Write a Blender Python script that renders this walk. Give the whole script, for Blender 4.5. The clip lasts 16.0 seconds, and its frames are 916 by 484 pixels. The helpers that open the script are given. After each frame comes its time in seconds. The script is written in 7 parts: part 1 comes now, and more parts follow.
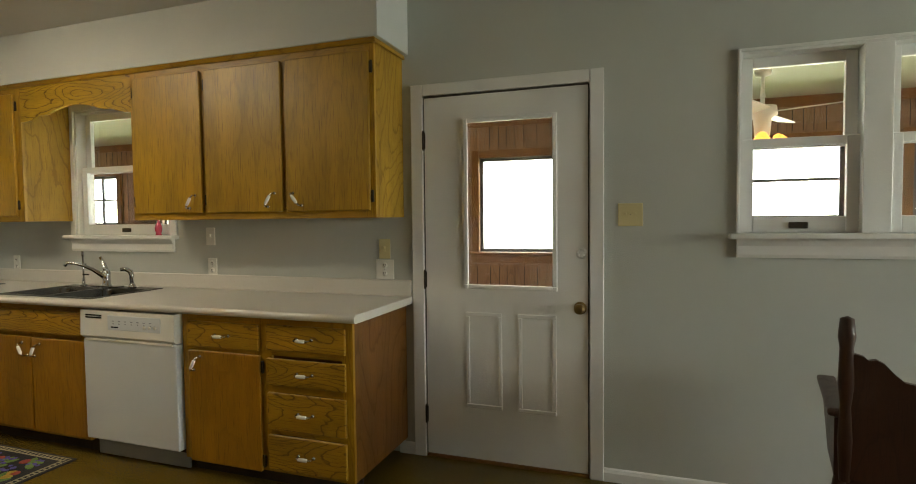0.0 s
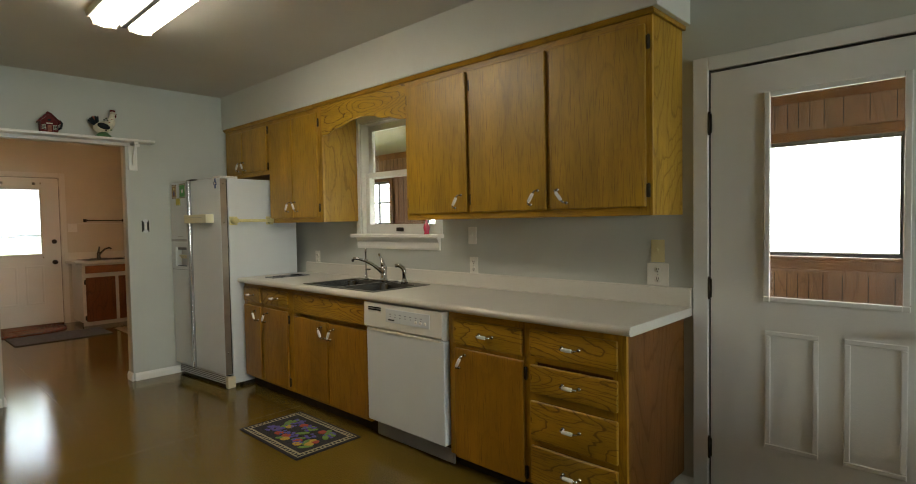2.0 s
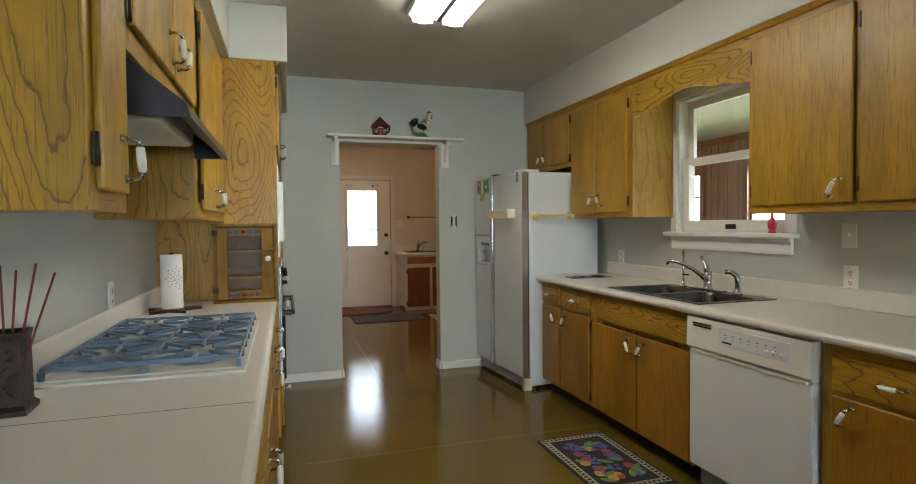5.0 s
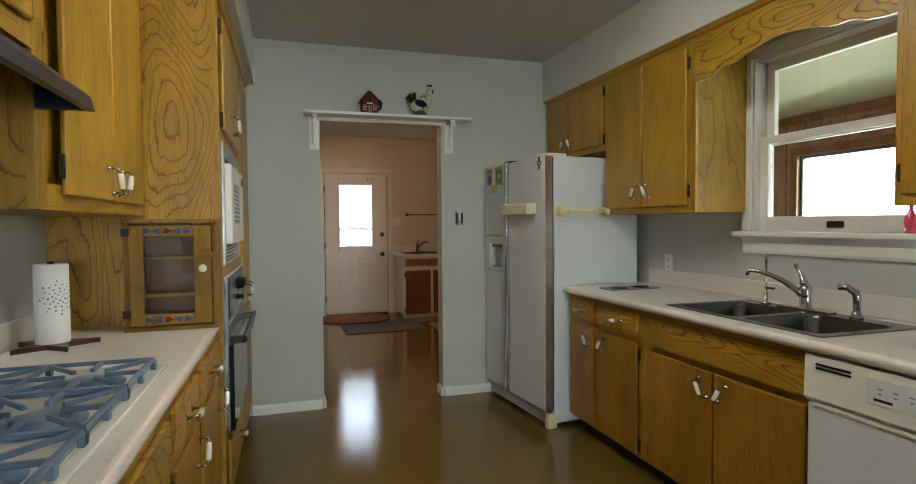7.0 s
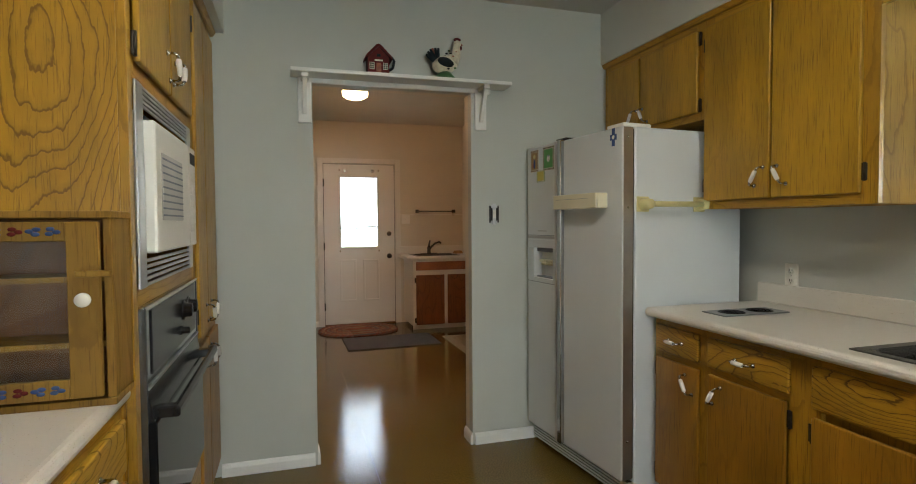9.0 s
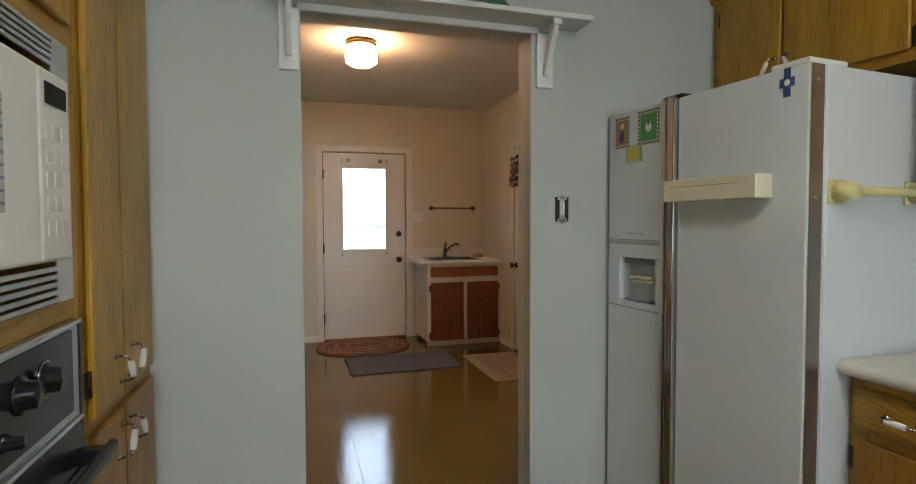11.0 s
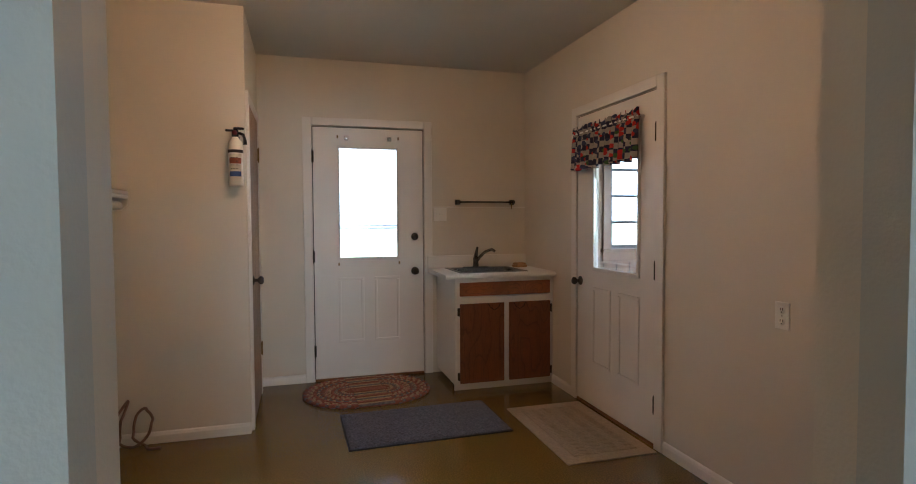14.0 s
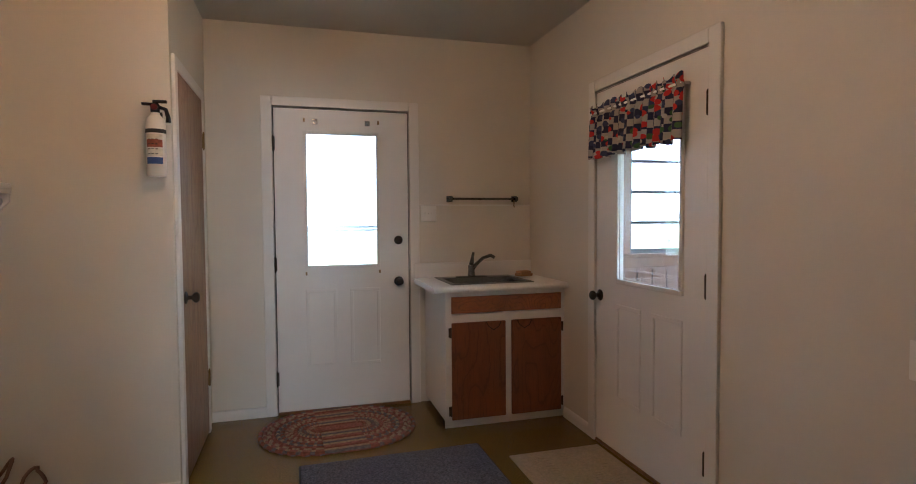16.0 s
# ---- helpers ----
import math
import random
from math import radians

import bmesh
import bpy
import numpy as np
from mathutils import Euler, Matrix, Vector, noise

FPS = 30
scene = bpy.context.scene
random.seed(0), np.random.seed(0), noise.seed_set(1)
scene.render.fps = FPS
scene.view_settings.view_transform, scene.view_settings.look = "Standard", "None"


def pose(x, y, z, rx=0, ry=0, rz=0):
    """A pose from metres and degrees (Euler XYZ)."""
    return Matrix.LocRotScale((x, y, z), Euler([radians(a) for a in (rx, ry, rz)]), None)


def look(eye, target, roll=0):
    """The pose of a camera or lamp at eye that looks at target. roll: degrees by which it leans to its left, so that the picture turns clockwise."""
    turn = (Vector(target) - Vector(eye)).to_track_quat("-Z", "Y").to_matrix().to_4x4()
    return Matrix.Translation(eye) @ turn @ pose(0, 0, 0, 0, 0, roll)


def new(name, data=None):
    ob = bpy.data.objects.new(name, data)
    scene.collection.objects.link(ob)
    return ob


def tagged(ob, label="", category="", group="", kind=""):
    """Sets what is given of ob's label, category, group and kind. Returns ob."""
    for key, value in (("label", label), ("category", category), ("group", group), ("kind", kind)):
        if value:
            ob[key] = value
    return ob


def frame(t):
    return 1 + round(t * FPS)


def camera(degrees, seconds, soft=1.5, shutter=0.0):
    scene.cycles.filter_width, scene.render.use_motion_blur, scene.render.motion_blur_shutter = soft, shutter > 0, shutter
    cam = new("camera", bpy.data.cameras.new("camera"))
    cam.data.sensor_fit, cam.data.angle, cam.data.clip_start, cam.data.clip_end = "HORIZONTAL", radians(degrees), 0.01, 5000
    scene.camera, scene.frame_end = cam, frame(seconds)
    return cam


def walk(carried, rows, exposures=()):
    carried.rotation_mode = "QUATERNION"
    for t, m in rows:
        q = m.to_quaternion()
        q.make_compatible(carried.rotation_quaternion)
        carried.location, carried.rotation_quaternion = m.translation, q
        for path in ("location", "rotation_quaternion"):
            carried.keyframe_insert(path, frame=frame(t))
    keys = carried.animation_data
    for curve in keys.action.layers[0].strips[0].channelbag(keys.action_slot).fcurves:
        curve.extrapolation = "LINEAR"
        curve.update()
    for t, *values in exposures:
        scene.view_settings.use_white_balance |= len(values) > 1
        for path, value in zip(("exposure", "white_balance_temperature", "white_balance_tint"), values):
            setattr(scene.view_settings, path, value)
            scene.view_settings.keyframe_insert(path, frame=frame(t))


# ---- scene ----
cam = camera(79.2, 16.0, 1.0)
PATH = [
    (0, (0.351, 0.097, 1.361), (-0.308, 1.983, 1.277), -0.6),
    (0.5, (0.304, 0.131, 1.338), (-0.582, 1.922, 1.266), -0.7),
    (1, (0.215, 0.165, 1.355), (-0.855, 1.852, 1.278), -0.8),
    (1.5, (0.139, 0.212, 1.356), (-1.077, 1.798, 1.281), -0.9),
    (2, (0.088, 0.254, 1.359), (-1.289, 1.703, 1.284), -1.0),
    (2.5, (0.021, 0.337, 1.345), (-1.555, 1.567, 1.284), -0.9),
    (3, (-0.039, 0.384, 1.336), (-1.765, 1.392, 1.28), -0.8),
    (3.5, (-0.106, 0.397, 1.34), (-1.942, 1.187, 1.286), -0.9),
    (4, (-0.173, 0.386, 1.34), (-2.076, 0.997, 1.288), -0.8),
    (6.5, (-1.019, 0.598, 1.321), (-2.929, 1.185, 1.255), -0.5),
    (7, (-1.261, 0.65, 1.324), (-3.171, 1.239, 1.257), -0.5),
    (7.5, (-1.515, 0.66, 1.322), (-3.427, 1.244, 1.252), -0.5),
    (8, (-1.746, 0.686, 1.318), (-3.658, 1.266, 1.247), -0.5),
    (8.5, (-2.0, 0.746, 1.323), (-3.913, 1.325, 1.25), -0.4),
    (9, (-2.25, 0.761, 1.32), (-4.163, 1.34, 1.247), -0.4),
    (11.5, (-3.533, 0.888, 1.316), (-5.449, 1.456, 1.238), -0.1),
    (12, (-3.813, 0.918, 1.32), (-5.731, 1.481, 1.24), -0.2),
    (12.5, (-4.038, 0.929, 1.321), (-5.957, 1.487, 1.24), -0.2),
    (13, (-4.296, 0.997, 1.31), (-6.216, 1.553, 1.23), -0.2),
    (13.5, (-4.57, 1.05, 1.314), (-6.492, 1.594, 1.231), -0.3),
    (14, (-4.83, 1.063, 1.315), (-6.751, 1.611, 1.233), -0.3),
    (14.5, (-5.075, 1.132, 1.307), (-6.998, 1.677, 1.226), -0.3),
    (15, (-5.281, 1.187, 1.314), (-7.204, 1.732, 1.231), -0.3),
    (15.5, (-5.435, 1.245, 1.309), (-7.358, 1.789, 1.228), -0.3),
    (16, (-5.552, 1.327, 1.315), (-7.473, 1.875, 1.233), -0.4),
]
EXPOSURES = [(0, 0.2, 7300, 9), (0.5, 0.15, 7200, 8), (2.5, 0.1, 6800, 9), (3.5, 0.28, 6600, 9), (4, 0.35, 6400, 10), (6.5, 0.28, 6200, 11), (7, 0.2, 6200, 11), (8, 0.08, 6300, 11), (9, 0.3, 6400, 11), (11.5, 0.5, 5700, 10), (12.5, 0.6, 5300, 10), (13, 0.48, 5200, 10), (13.5, 0.38, 5200, 10), (14, 0.32, 5200, 10), (15, 0.52, 5000, 10), (16, 0.42, 5000, 10)]
walk(cam, [(t, look(eye, target, roll)) for t, eye, target, roll in PATH], EXPOSURES)

# ---- world and light ----
world = bpy.data.worlds.new("sky")
scene.world = world
world.use_nodes = True
wn = world.node_tree.nodes
sky = wn.new("ShaderNodeTexSky")
sky.sky_type, sky.sun_disc = "NISHITA", False
sky.sun_elevation, sky.sun_rotation = radians(48), radians(200)
wn["Background"].inputs["Strength"].default_value = 0.12
world.node_tree.links.new(sky.outputs["Color"], wn["Background"].inputs["Color"])
sun = new("sun", bpy.data.lights.new("sun", "SUN"))
sun.data.energy, sun.data.angle, sun.data.color = 2.5, radians(0.5), (1.0, 0.95, 0.87)
sun.matrix_world = look((0, -30, 33), (0, 0, 0))


def window_lamp(name, x, y, z, rx, rz, w, h, watts, colour):
    """Daylight entering at a window's opening."""
    lamp = new(name, bpy.data.lights.new(name, "AREA"))
    lamp.data.shape, lamp.data.size, lamp.data.size_y = "RECTANGLE", w, h
    lamp.data.energy, lamp.data.color = watts, colour
    lamp.matrix_world = pose(x, y, z, rx, 0, rz)
    return lamp


window_lamp("daylight_east", 6.42, 1.4, 1.5, 90, 90, 2.2, 1.3, 100, (0.78, 0.89, 0.88))


# ---- materials ----
def mat(name, colour, rough=0.5, metal=0.0, var=0.06, scale=6.0, bump=0.0, bscale=60.0, spec=0.5, glow=0.0, coat=0.0):
    m = bpy.data.materials.new(name)
    m.use_nodes = True
    nt = m.node_tree
    b = nt.nodes["Principled BSDF"]
    b.inputs["Roughness"].default_value = rough
    b.inputs["Metallic"].default_value = metal
    b.inputs["Specular IOR Level"].default_value = spec
    b.inputs["Coat Weight"].default_value = coat
    tc = nt.nodes.new("ShaderNodeTexCoord")
    if var > 0:
        n = nt.nodes.new("ShaderNodeTexNoise")
        n.inputs["Scale"].default_value, n.inputs["Detail"].default_value = scale, 6
        nt.links.new(tc.outputs["Object"], n.inputs["Vector"])
        r = nt.nodes.new("ShaderNodeValToRGB")
        r.color_ramp.elements[0].position, r.color_ramp.elements[1].position = 0.3, 0.7
        r.color_ramp.elements[0].color = (*[c * (1 - var) for c in colour], 1)
        r.color_ramp.elements[1].color = (*[min(1, c * (1 + var)) for c in colour], 1)
        nt.links.new(n.outputs["Fac"], r.inputs["Fac"])
        nt.links.new(r.outputs["Color"], b.inputs["Base Color"])
    else:
        b.inputs["Base Color"].default_value = (*colour, 1)
    if bump > 0:
        n2 = nt.nodes.new("ShaderNodeTexNoise")
        n2.inputs["Scale"].default_value, n2.inputs["Detail"].default_value = bscale, 4
        nt.links.new(tc.outputs["Object"], n2.inputs["Vector"])
        bp = nt.nodes.new("ShaderNodeBump")
        bp.inputs["Strength"].default_value, bp.inputs["Distance"].default_value = bump, 0.01
        nt.links.new(n2.outputs["Fac"], bp.inputs["Height"])
        nt.links.new(bp.outputs["Normal"], b.inputs["Normal"])
    if glow:
        b.inputs["Emission Color"].default_value = (*colour, 1)
        b.inputs["Emission Strength"].default_value = glow
    return m


def wood(name, light, dark, along="z", rings=34.0, line=0.6, rough=0.38, zoom=1.0, coat=0.12, jagged=0.026, long=0.75, cross=3.0):
    """Stained oak: cathedral grain as contours of stretched noise, with fine pores along the grain."""
    m = bpy.data.materials.new(name)
    m.use_nodes = True
    nt = m.node_tree
    N, L = nt.nodes, nt.links
    b = N["Principled BSDF"]
    b.inputs["Coat Weight"].default_value = coat
    b.inputs["Coat Roughness"].default_value = 0.25
    tc = N.new("ShaderNodeTexCoord")
    info = N.new("ShaderNodeObjectInfo")
    mul = N.new("ShaderNodeMath")
    mul.operation = "MULTIPLY"
    mul.inputs[1].default_value = 37.0
    L.new(info.outputs["Random"], mul.inputs[0])

    def stretched(long, cross):
        mp = N.new("ShaderNodeMapping")
        mp.inputs["Scale"].default_value = tuple(long if a == along else cross for a in "xyz")
        L.new(tc.outputs["Object"], mp.inputs["Vector"])
        return mp

    def noise4(mp, scale, detail, rough_=0.5):
        n = N.new("ShaderNodeTexNoise")
        n.noise_dimensions = "4D"
        n.inputs["Scale"].default_value, n.inputs["Detail"].default_value = scale, detail
        n.inputs["Roughness"].default_value = rough_
        L.new(mp.outputs["Vector"], n.inputs["Vector"])
        L.new(mul.outputs[0], n.inputs["W"])
        return n

    big = noise4(stretched(long * zoom, cross * zoom), 1.0, 1.6, 0.35)
    jag = noise4(stretched(16, 42), 1.0, 3.0)
    j2 = N.new("ShaderNodeMath")
    j2.operation = "MULTIPLY_ADD"
    j2.inputs[1].default_value = jagged
    L.new(jag.outputs["Fac"], j2.inputs[0])
    L.new(big.outputs["Fac"], j2.inputs[2])
    k = N.new("ShaderNodeMath")
    k.operation = "MULTIPLY"
    k.inputs[1].default_value = rings
    L.new(j2.outputs[0], k.inputs[0])
    fr = N.new("ShaderNodeMath")
    fr.operation = "FRACT"
    L.new(k.outputs[0], fr.inputs[0])
    lines = N.new("ShaderNodeValToRGB")
    e = lines.color_ramp.elements
    e[0].position, e[0].color = 0.0, (0.15, 0.15, 0.15, 1)
    e[1].position, e[1].color = 1.0, (0.0, 0.0, 0.0, 1)
    for p, v in ((0.60, 0.0), (0.84, 0.28), (0.92, 1.0), (0.975, 0.95)):
        el = e.new(p)
        el.color = (v, v, v, 1)
    L.new(fr.outputs[0], lines.inputs["Fac"])
    pores = noise4(stretched(9, 230), 1.0, 4.0, 0.65)
    tone = noise4(stretched(1.6, 6.0), 1.0, 5.0, 0.62)
    strong = N.new("ShaderNodeMath")
    strong.operation = "MULTIPLY"
    strong.inputs[1].default_value = line
    L.new(lines.outputs["Color"], strong.inputs[0])
    pr = N.new("ShaderNodeMapRange")
    pr.inputs["From Min"].default_value, pr.inputs["From Max"].default_value = 0.52, 0.66
    pr.inputs["To Max"].default_value = 0.62
    L.new(pores.outputs["Fac"], pr.inputs["Value"])
    add = N.new("ShaderNodeMath")
    add.operation, add.use_clamp = "MAXIMUM", True
    L.new(strong.outputs[0], add.inputs[0])
    L.new(pr.outputs["Result"], add.inputs[1])
    base = N.new("ShaderNodeMix")
    base.data_type = "RGBA"
    base.inputs["A"].default_value = (*[c * 0.66 for c in light], 1)
    base.inputs["B"].default_value = (*[min(1, c * 1.2) for c in light], 1)
    tr = N.new("ShaderNodeMapRange")
    tr.inputs["From Min"].default_value, tr.inputs["From Max"].default_value = 0.3, 0.7
    L.new(tone.outputs["Fac"], tr.inputs["Value"])
    L.new(tr.outputs["Result"], base.inputs["Factor"])
    mix = N.new("ShaderNodeMix")
    mix.data_type = "RGBA"
    mix.inputs["B"].default_value = (*dark, 1)
    L.new(base.outputs["Result"], mix.inputs["A"])
    L.new(add.outputs[0], mix.inputs["Factor"])
    L.new(mix.outputs["Result"], b.inputs["Base Color"])
    rr = N.new("ShaderNodeMapRange")
    rr.inputs["To Min"].default_value, rr.inputs["To Max"].default_value = rough, rough + 0.2
    L.new(add.outputs[0], rr.inputs["Value"])
    L.new(rr.outputs["Result"], b.inputs["Roughness"])
    bp = N.new("ShaderNodeBump")
    bp.inputs["Strength"].default_value, bp.inputs["Distance"].default_value = 0.25, -0.002
    L.new(add.outputs[0], bp.inputs["Height"])
    L.new(bp.outputs["Normal"], b.inputs["Normal"])
    return m


def checker_cloth(name):
    """Valance print: dark blue and cream squares with red and green blots."""
    m = bpy.data.materials.new(name)
    m.use_nodes = True
    N, L = m.node_tree.nodes, m.node_tree.links
    b = N["Principled BSDF"]
    b.inputs["Roughness"].default_value = 0.9
    uv = N.new("ShaderNodeTexCoord")
    turn = N.new("ShaderNodeMapping")
    turn.inputs["Rotation"].default_value = (radians(90), 0, 0)
    turn.inputs["Scale"].default_value = (30.0, 0.01, 27.0)
    L.new(uv.outputs["Object"], turn.inputs["Vector"])
    ch = N.new("ShaderNodeTexChecker")
    ch.inputs["Scale"].default_value = 1.0
    ch.inputs["Color1"].default_value, ch.inputs["Color2"].default_value = (0.012, 0.016, 0.055, 1), (0.33, 0.30, 0.27, 1)
    mp = N.new("ShaderNodeMapping")
    mp.inputs["Location"].default_value = (0.013, 0.017, 0.5)
    L.new(turn.outputs["Vector"], mp.inputs["Vector"])
    L.new(mp.outputs["Vector"], ch.inputs["Vector"])
    vo = N.new("ShaderNodeTexVoronoi")
    vo.inputs["Scale"].default_value = 1.0
    L.new(turn.outputs["Vector"], vo.inputs["Vector"])
    near = N.new("ShaderNodeMath")
    near.operation = "LESS_THAN"
    near.inputs[1].default_value = 0.43
    L.new(vo.outputs["Distance"], near.inputs[0])
    sep = N.new("ShaderNodeSeparateColor")
    L.new(vo.outputs["Color"], sep.inputs["Color"])
    cr = N.new("ShaderNodeValToRGB")
    cr.color_ramp.interpolation = "CONSTANT"
    e = cr.color_ramp.elements
    e[0].position, e[0].color = 0.0, (0.45, 0.02, 0.02, 1)
    e[1].position, e[1].color = 0.78, (0.4, 0.37, 0.33, 1)
    for p_, c_ in ((0.40, (0.03, 0.04, 0.10, 1)), (0.66, (0.04, 0.10, 0.04, 1))):
        el = e.new(p_)
        el.color = c_
    L.new(sep.outputs["Red"], cr.inputs["Fac"])
    mx = N.new("ShaderNodeMix")
    mx.data_type = "RGBA"
    L.new(near.outputs[0], mx.inputs["Factor"])
    L.new(ch.outputs["Color"], mx.inputs["A"])
    L.new(cr.outputs["Color"], mx.inputs["B"])
    L.new(mx.outputs["Result"], b.inputs["Base Color"])
    return m


def floor_mat():
    """Olive-tan sheet vinyl with fine speckle and a worn wax gloss."""
    m = bpy.data.materials.new("sheet_vinyl")
    m.use_nodes = True
    N, L = m.node_tree.nodes, m.node_tree.links
    b = N["Principled BSDF"]
    tc = N.new("ShaderNodeTexCoord")

    def noise_(scale, detail):
        n = N.new("ShaderNodeTexNoise")
        n.inputs["Scale"].default_value, n.inputs["Detail"].default_value = scale, detail
        L.new(tc.outputs["Object"], n.inputs["Vector"])
        return n
    fine, big = noise_(120, 4), noise_(1.6, 5)
    r = N.new("ShaderNodeValToRGB")
    r.color_ramp.elements[0].position, r.color_ramp.elements[1].position = 0.40, 0.64
    r.color_ramp.elements[0].color, r.color_ramp.elements[1].color = (0.112, 0.073, 0.011, 1), (0.195, 0.130, 0.028, 1)
    L.new(fine.outputs["Fac"], r.inputs["Fac"])
    mx = N.new("ShaderNodeMix")
    mx.data_type, mx.blend_type = "RGBA", "MULTIPLY"
    mx.inputs["Factor"].default_value = 0.5
    r2 = N.new("ShaderNodeValToRGB")
    r2.color_ramp.elements[0].position, r2.color_ramp.elements[1].position = 0.35, 0.65
    r2.color_ramp.elements[0].color, r2.color_ramp.elements[1].color = (0.78, 0.76, 0.72, 1), (1, 1, 1, 1)
    L.new(big.outputs["Fac"], r2.inputs["Fac"])
    L.new(r.outputs["Color"], mx.inputs["A"])
    L.new(r2.outputs["Color"], mx.inputs["B"])
    L.new(mx.outputs["Result"], b.inputs["Base Color"])
    rr = N.new("ShaderNodeMapRange")
    rr.inputs["To Min"].default_value, rr.inputs["To Max"].default_value = 0.03, 0.10
    L.new(big.outputs["Fac"], rr.inputs["Value"])
    L.new(rr.outputs["Result"], b.inputs["Roughness"])
    dim = noise_(60, 2)
    bp = N.new("ShaderNodeBump")
    bp.inputs["Strength"].default_value, bp.inputs["Distance"].default_value = 0.13, 0.006
    L.new(dim.outputs["Fac"], bp.inputs["Height"])
    L.new(bp.outputs["Normal"], b.inputs["Normal"])
    return m


def speckled(name, base, dot, scale=220.0, limit=0.16, rough=0.35):
    m = mat(name, base, rough, var=0.02, scale=3)
    N, L = m.node_tree.nodes, m.node_tree.links
    b = N["Principled BSDF"]
    old = b.inputs["Base Color"].links[0].from_socket
    tc = N["Texture Coordinate"]
    vo = N.new("ShaderNodeTexVoronoi")
    vo.inputs["Scale"].default_value = scale
    L.new(tc.outputs["Object"], vo.inputs["Vector"])
    lt = N.new("ShaderNodeMath")
    lt.operation = "LESS_THAN"
    lt.inputs[1].default_value = limit
    L.new(vo.outputs["Distance"], lt.inputs[0])
    mx = N.new("ShaderNodeMix")
    mx.data_type = "RGBA"
    mx.inputs["B"].default_value = (*dot, 1)
    L.new(lt.outputs[0], mx.inputs["Factor"])
    L.new(old, mx.inputs["A"])
    L.new(mx.outputs["Result"], b.inputs["Base Color"])
    return m


def glass_mat(name, tint=(1, 1, 1), rough=0.0):
    m = bpy.data.materials.new(name)
    m.use_nodes = True
    b = m.node_tree.nodes["Principled BSDF"]
    b.inputs["Base Color"].default_value = (*tint, 1)
    b.inputs["Roughness"].default_value = rough
    b.inputs["Transmission Weight"].default_value = 1.0
    b.inputs["IOR"].default_value = 1.45
    return m


def glow_mat(name, colour, strength):
    m = bpy.data.materials.new(name)
    m.use_nodes = True
    b = m.node_tree.nodes["Principled BSDF"]
    b.inputs["Base Color"].default_value = (0.8, 0.8, 0.8, 1)
    b.inputs["Emission Color"].default_value = (*colour, 1)
    b.inputs["Emission Strength"].default_value = strength
    return m


def backdrop_mat(name, strength, sky_tint=(0.86, 0.94, 1.0)):
    """Bright hazy distance: pale sky over washed-out green."""
    m = bpy.data.materials.new(name)
    m.use_nodes = True
    N, L = m.node_tree.nodes, m.node_tree.links
    b = N["Principled BSDF"]
    b.inputs["Base Color"].default_value = (0, 0, 0, 1)
    b.inputs["Specular IOR Level"].default_value = 0.0
    tc = N.new("ShaderNodeTexCoord")
    n = N.new("ShaderNodeTexNoise")
    n.inputs["Scale"].default_value, n.inputs["Detail"].default_value = 1.6, 8
    n.inputs["Roughness"].default_value = 0.68
    L.new(tc.outputs["Object"], n.inputs["Vector"])
    sep = N.new("ShaderNodeSeparateXYZ")
    L.new(tc.outputs["Object"], sep.inputs[0])
    h = N.new("ShaderNodeMapRange")
    h.inputs["From Min"].default_value, h.inputs["From Max"].default_value = 0.3, 3.2
    h.inputs["To Min"].default_value, h.inputs["To Max"].default_value = -0.10, 0.22
    L.new(sep.outputs["Z"], h.inputs["Value"])
    ad = N.new("ShaderNodeMath")
    L.new(n.outputs["Fac"], ad.inputs[0])
    L.new(h.outputs["Result"], ad.inputs[1])
    r = N.new("ShaderNodeValToRGB")
    e = r.color_ramp.elements
    e[0].position, e[0].color = 0.34, (0.08, 0.13, 0.05, 1)
    e[1].position, e[1].color = 0.60, (*sky_tint, 1)
    el = e.new(0.47)
    el.color = (0.40, 0.46, 0.34, 1)
    L.new(ad.outputs[0], r.inputs["Fac"])
    L.new(r.outputs["Color"], b.inputs["Emission Color"])
    b.inputs["Emission Strength"].default_value = strength
    return m


OAK_L, OAK_D = (0.45, 0.25, 0.013), (0.11, 0.045, 0.004)
M_door = wood("oak_door", OAK_L, OAK_D, "z", 12, 0.2)
M_panel = wood("oak_panel_bold", (0.48, 0.255, 0.015), (0.095, 0.038, 0.005), "z", 54, 0.74, jagged=0.017, long=0.75, cross=2.6)
M_draw = wood("oak_drawer", (0.45, 0.245, 0.016), (0.07, 0.024, 0.003), "x", 30, 0.72, zoom=1.5)
M_drawy = wood("oak_drawer_y", (0.30, 0.10, 0.025), (0.09, 0.025, 0.006), "y", 26, 0.6, zoom=1.4)
M_frame = wood("oak_frame", (0.45, 0.24, 0.015), OAK_D, "z", 16, 0.4)
M_frameh = wood("oak_frame_level", (0.45, 0.24, 0.015), OAK_D, "x", 16, 0.4)
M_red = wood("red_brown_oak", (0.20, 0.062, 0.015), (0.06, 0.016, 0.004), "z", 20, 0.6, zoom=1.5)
# the door oak again, darkened for the shade below the worktops
M_lowdoor_shaded = wood("oak_low_door_shaded", (0.37, 0.175, 0.011), OAK_D, "z", 12, 0.2)
